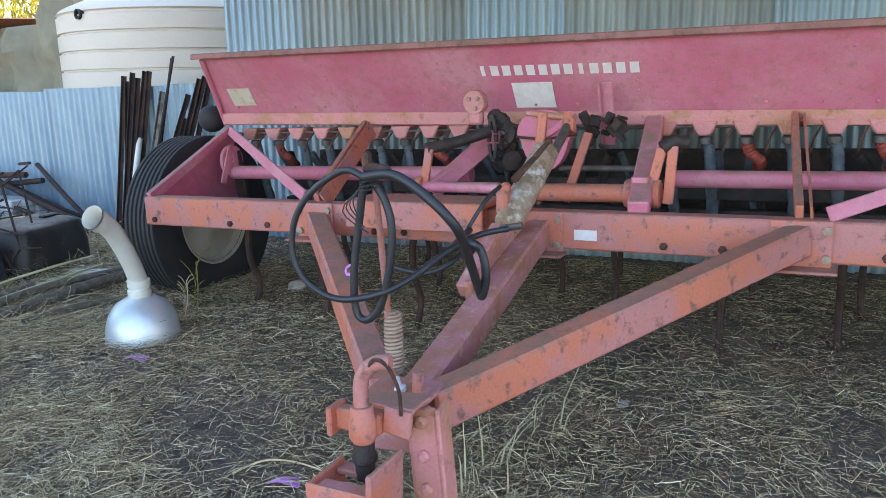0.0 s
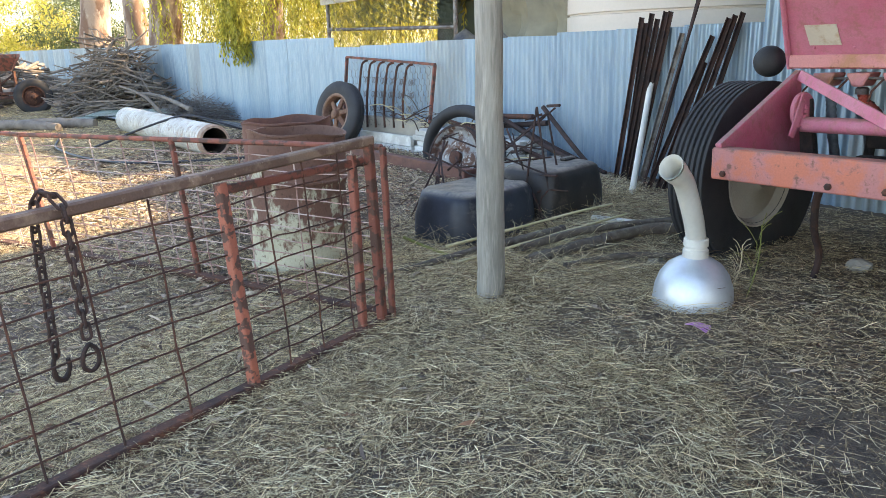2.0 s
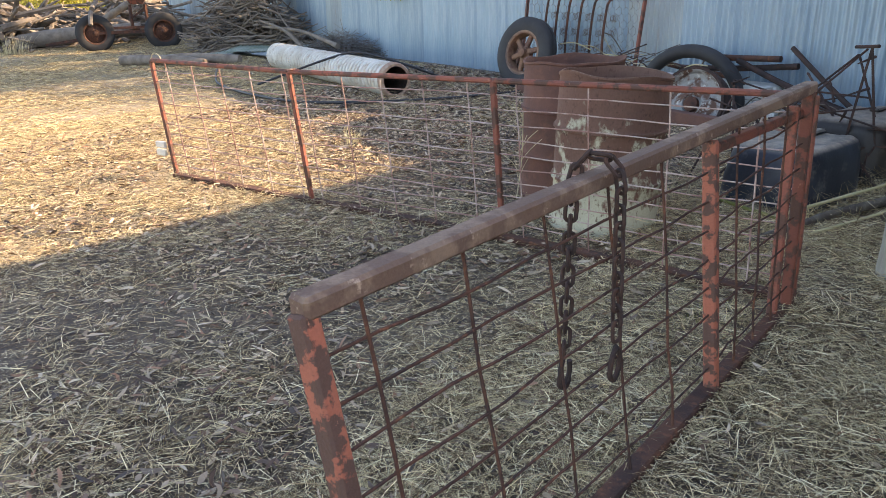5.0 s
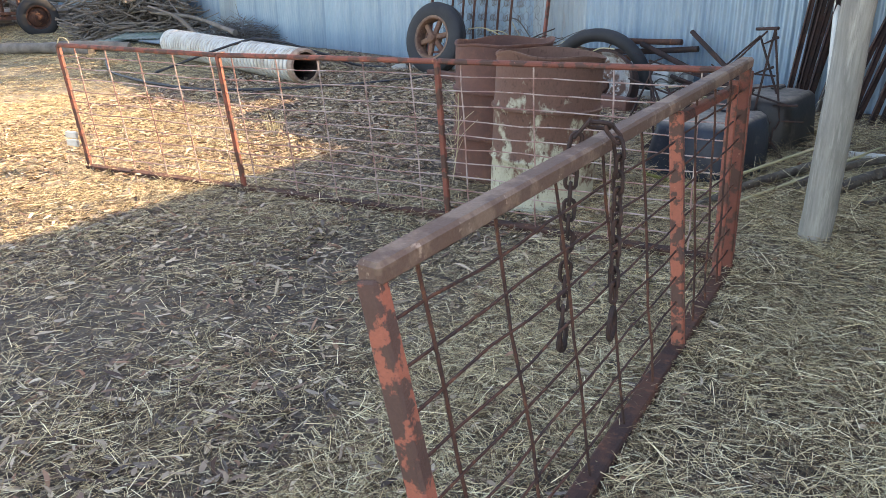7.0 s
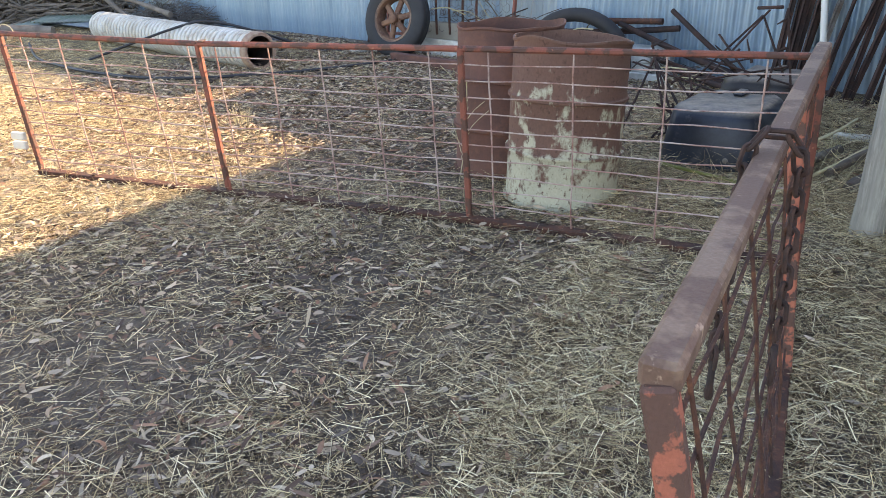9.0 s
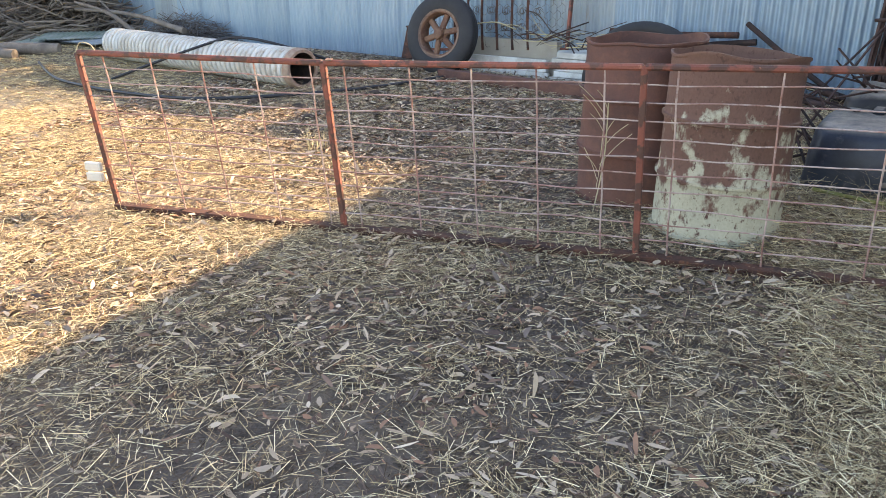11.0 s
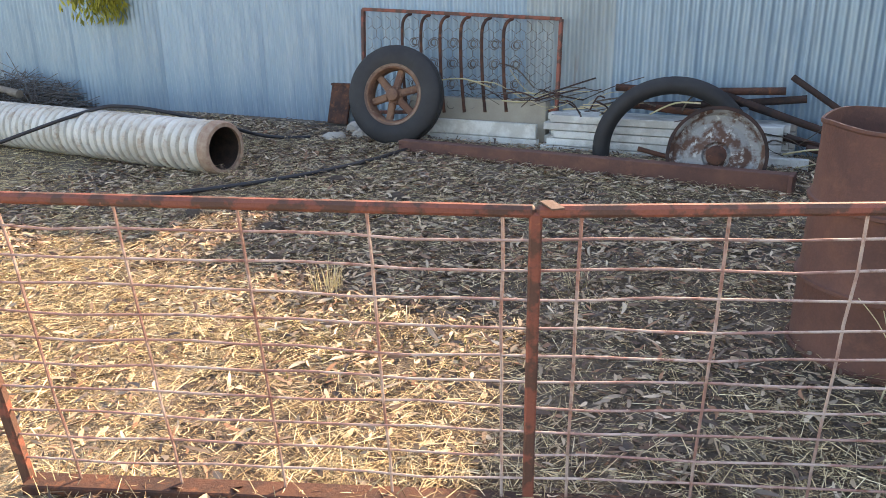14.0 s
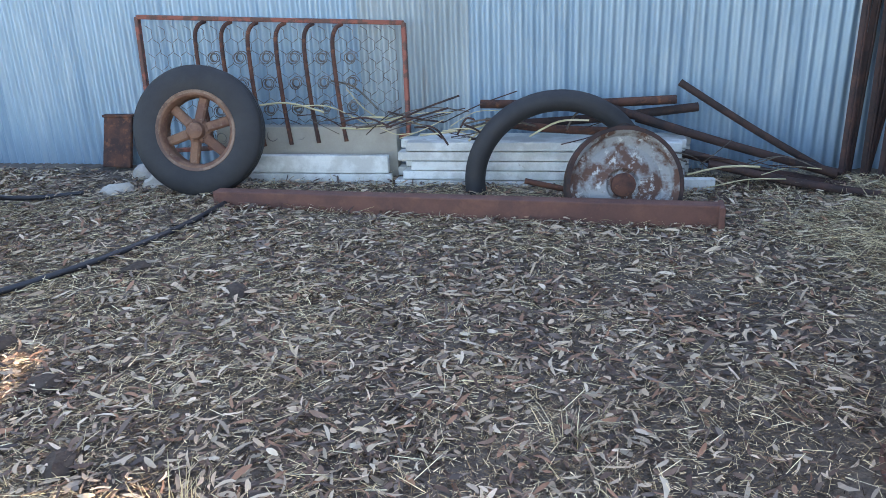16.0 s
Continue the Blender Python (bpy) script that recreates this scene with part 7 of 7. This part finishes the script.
def patchy(x, y, ph):
    """Bare and covered spots at three sizes."""
    v = 0.45 * clump(x, y, 1.7, ph) + 0.35 * clump(y, -x, 4.3, ph + 1.0) + 0.30 * clump(x + 0.4 * y, y, 9.5, ph + 2.0)
    return ease(v, 0.22, 0.80)


def d_straw(x, y, f):
    d = 0.12 + 0.88 * patchy(x, y, 0.4)
    d = np.where(under_drill(x, y), 0.5 * d, d)
    return d * (0.35 + 0.65 * np.maximum(ease(x, -4.6, -3.4), ease(f, 3.6, 4.8)))


def d_leaf(x, y, f):
    d = 0.10 + 0.90 * patchy(x, y, 2.0)
    d = d * (0.05 + 0.95 * (1 - ease(x, -4.4, -2.8))) * (1 - 0.5 * ease(f, 3.7, 4.9))
    return np.where(under_drill(x, y), 0.05, d)


litter("straw_litter", "pale dry straw strewn over the dirt", 560000, 1, (-9.2, 3.2, 0.6, 8.4), d_straw, (0.025, 0.13), (0.0005, 0.0014), 0.046, M_STRAW, False, 0.14, 0.16, segs=1)
litter("chaff_litter", "short chaff and broken straw on the dirt", 860000, 2, (-9.4, 3.0, 0.8, 9.0), lambda x, y, f: (0.25 + 0.75 * patchy(x, y, 1.0)) * np.where(under_drill(x, y), 0.95, 1.0), (0.006, 0.034), (0.0006, 0.0021), 0.026, M_CHAFF, False, segs=1)
litter("leaf_litter", "brown and grey fallen gum leaves", 140000, 3, (-10.0, -2.0, 0.6, 10.0), d_leaf, (0.02, 0.085), (0.003, 0.0105), 0.042, M_LEAF, True, 0.24, 0.5)
litter("stray_leaf_litter", "a few larger curled brown leaves among the straw", 2600, 8, (-7.5, -0.5, 0.8, 6.0), lambda x, y, f: 0.06 + 0.94 * patchy(x, y, 3.0) * (1 - 0.9 * ease(x, -4, -2.5)), (0.05, 0.10), (0.006, 0.011), 0.035, M_LEAF, True, 0.25, 0.5)
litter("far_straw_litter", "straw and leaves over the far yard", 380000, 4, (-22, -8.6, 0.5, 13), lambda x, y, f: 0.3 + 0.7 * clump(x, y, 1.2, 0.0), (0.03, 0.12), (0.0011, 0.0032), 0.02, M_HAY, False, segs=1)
# Extra hay confined to the sunlit zone, lifting its brightness.
litter("trampled_hay", "pale trampled hay over the open yard", 150000, 9, (-11, -6.2, 0.6, 6.5), lambda x, y, f: ease(f, 3.8, 4.8) * (0.25 + 0.75 * patchy(x, y, 0.2)) * (1 - ease(x, -7.2, -6.3)), (0.012, 0.07), (0.0006, 0.0019), 0.03, M_HAY, False, segs=1)

litter("strewn_hay", "fine pale hay strewn thickly before the drill", 210000, 10, (-4.2, 0.6, 1.0, 4.6), lambda x, y, f: np.where(under_drill(x, y), 0.1, 1.0) * (0.15 + 0.85 * patchy(x, y, 1.6)), (0.03, 0.13), (0.0005, 0.0015), 0.05, M_STRAW, False, 0.16, 0.18, segs=2)
litter("loose_hay", "loose hay heaped around the tub and branches", 12000, 5, (-4.3, -1.9, 3.9, 6.6), lambda x, y, f: 0.3 + 0.7 * clump(x, y, 3.0, 0.5), (0.10, 0.34), (0.0008, 0.0015), 0.07, M_STRAW, False, 0.25, 0.5)
litter("far_leaf_litter", "fallen leaves along the fence foot", 16000, 6, (-10.5, -2.5, 5.5, 10.4), lambda x, y, f: np.where(f < 1.6, 1.0, 0.3), (0.04, 0.11), (0.004, 0.009), 0.03, M_LEAF, True, 0.2, 0.5)


def tuft(name, label, c, n, h, spread, mt, seed, lean=0.5, w=0.0022, cat="grass tuft", grp="grass tufts"):
    rr = random.Random(seed)
    vs, fs = [], []
    for i in range(n):
        a = rr.uniform(0, 2 * math.pi)
        q = rr.random() ** 0.6
        p = Vector((c[0] + spread * q * math.cos(a), c[1] + spread * q * math.sin(a), 0))
        p.z = ground_z(p.x, p.y) - 0.005
        t = a + rr.uniform(-0.8, 0.8)
        d = Vector((math.cos(t), math.sin(t), 0)) * lean * rr.uniform(0.1, 1.2)
        hh = h * rr.uniform(0.4, 1.1)
        sd = Vector((-math.sin(t + rr.uniform(-1, 1)), math.cos(t), 0)) * w
        base = len(vs)
        for k in range(4):
            f = k / 3
            q2 = p + Vector((0, 0, hh * (f - 0.25 * f * f * lean))) + d * hh * f * f
            ww = 1 - 0.8 * f
            vs += [q2 + sd * ww, q2 - sd * ww]
        fs += [(base + 2 * k, base + 2 * k + 1, base + 2 * k + 3, base + 2 * k + 2) for k in range(3)]
    ob = raw(name, [tuple(v) for v in vs], fs, mt)
    tagged(ob, label, cat, grp, "stuff")


tuft("grass_tuft", "tuft of bleached dry grass", (-7.22, 4.86), 60, 0.22, 0.07, M_PALE_GRASS, 1, 0.4, 0.003)
tuft("grass_tuft", "low patch of greenish grass in the sun", (-7.1, 4.45), 260, 0.06, 0.38, M_GREEN_GRASS, 2, 0.9)
tuft("grass_tuft", "low patch of greenish grass in the sun", (-6.55, 4.35), 120, 0.05, 0.2, M_GREEN_GRASS, 3, 0.9)
tuft("grass_tuft", "dry grass growing through the panel foot", (-6.8, 3.32), 70, 0.12, 0.3, M_PALE_GRASS, 4, 0.8)
tuft("grass_tuft", "dry grass growing through the panel foot", (-7.6, 3.33), 50, 0.12, 0.15, M_PALE_GRASS, 5, 0.9)
tuft("grass_tuft", "dry grass growing through the panel foot", (-5.4, 3.35), 90, 0.14, 0.5, M_PALE_GRASS, 6, 0.9)
tuft("grass_tuft", "long pale dry grass stems under the drawbar", (0.0, 2.52), 16, 0.46, 0.20, M_PALE_GRASS, 7, 0.9, 0.0045)
tuft("grass_tuft", "long pale dry grass stems under the drawbar", (0.18, 2.75), 10, 0.40, 0.20, M_PALE_GRASS, 8, 0.9, 0.004)
tuft("grass_tuft", "dry grass at the foot of the timber post", (-2.84, 3.62), 60, 0.14, 0.13, M_PALE_GRASS, 9, 0.8)
tuft("grass_tuft", "dry grass around the tub", (-3.2, 4.5), 130, 0.26, 0.5, M_PALE_GRASS, 10, 1.0)
tuft("grass_tuft", "dry grass around the tub", (-2.95, 5.2), 130, 0.24, 0.4, M_PALE_GRASS, 11, 1.0)
tuft("grass_tuft", "dry grass around the drums", (-4.2, 4.3), 130, 0.22, 0.35, M_PALE_GRASS, 12, 1.0)
tuft("grass_tuft", "green grass in the corner of the panels", (-3.6, 2.95), 90, 0.07, 0.22, M_GREEN_GRASS, 13, 0.9)
tuft("grass_tuft", "dry grass against the fence foot", (-6.5, 8.4), 120, 0.2, 0.5, M_PALE_GRASS, 14, 1.0)
tuft("grass_tuft", "dry grass under the pipes", (-4.0, 7.4), 150, 0.18, 0.6, M_PALE_GRASS, 15, 1.0)
tuft("grass_tuft", "dry grass by the far wood pile", (-21.5, 8.9), 120, 0.5, 0.5, M_PALE_GRASS, 16, 0.5, 0.008)


def weed(c, h, seed, mt, label):
    rr = random.Random(seed)
    ob = thing("weed", label, "weed", "weeds")
    bm = B()
    p = gp(c[0], c[1], -0.01)
    top = p + Vector((0.05, 0.0, h))
    tube(bm, curve_pts([p, p.lerp(top, 0.5) + Vector((0.02, 0, 0)), top], 5), 0.0035, 6)
    for i in range(11):
        f = 0.25 + 0.07 * i
        a = p.lerp(top, min(f, 1))
        t = rr.uniform(0, 6.28)
        b = a + Vector((math.cos(t) * 0.5, math.sin(t) * 0.5, 0.55)) * h * rr.uniform(0.3, 0.55)
        bs = B()
        tube(bs, curve_pts([a, a.lerp(b, 0.5) + Vector((0, 0, 0.015)), b], 3), 0.0018, 5)
        part("side_stem", bs, mt, ob)
    part("stem", bm, mt, ob)


weed((-1.66, 4.32), 0.42, 1, M_GREEN_GRASS, "spindly green weed beside the dome")
weed((-1.76, 4.42), 0.28, 2, M_PALE_GRASS, "spindly dry weed beside the dome")
weed((-5.1, 4.05), 0.62, 3, M_PALE_GRASS, "tall bare dry weed beside the drum")
tuft("grass_tuft", "small bare dry weed in the litter", (-6.05, 5.0), 22, 0.16, 0.05, M_PALE_GRASS, 17, 0.9)
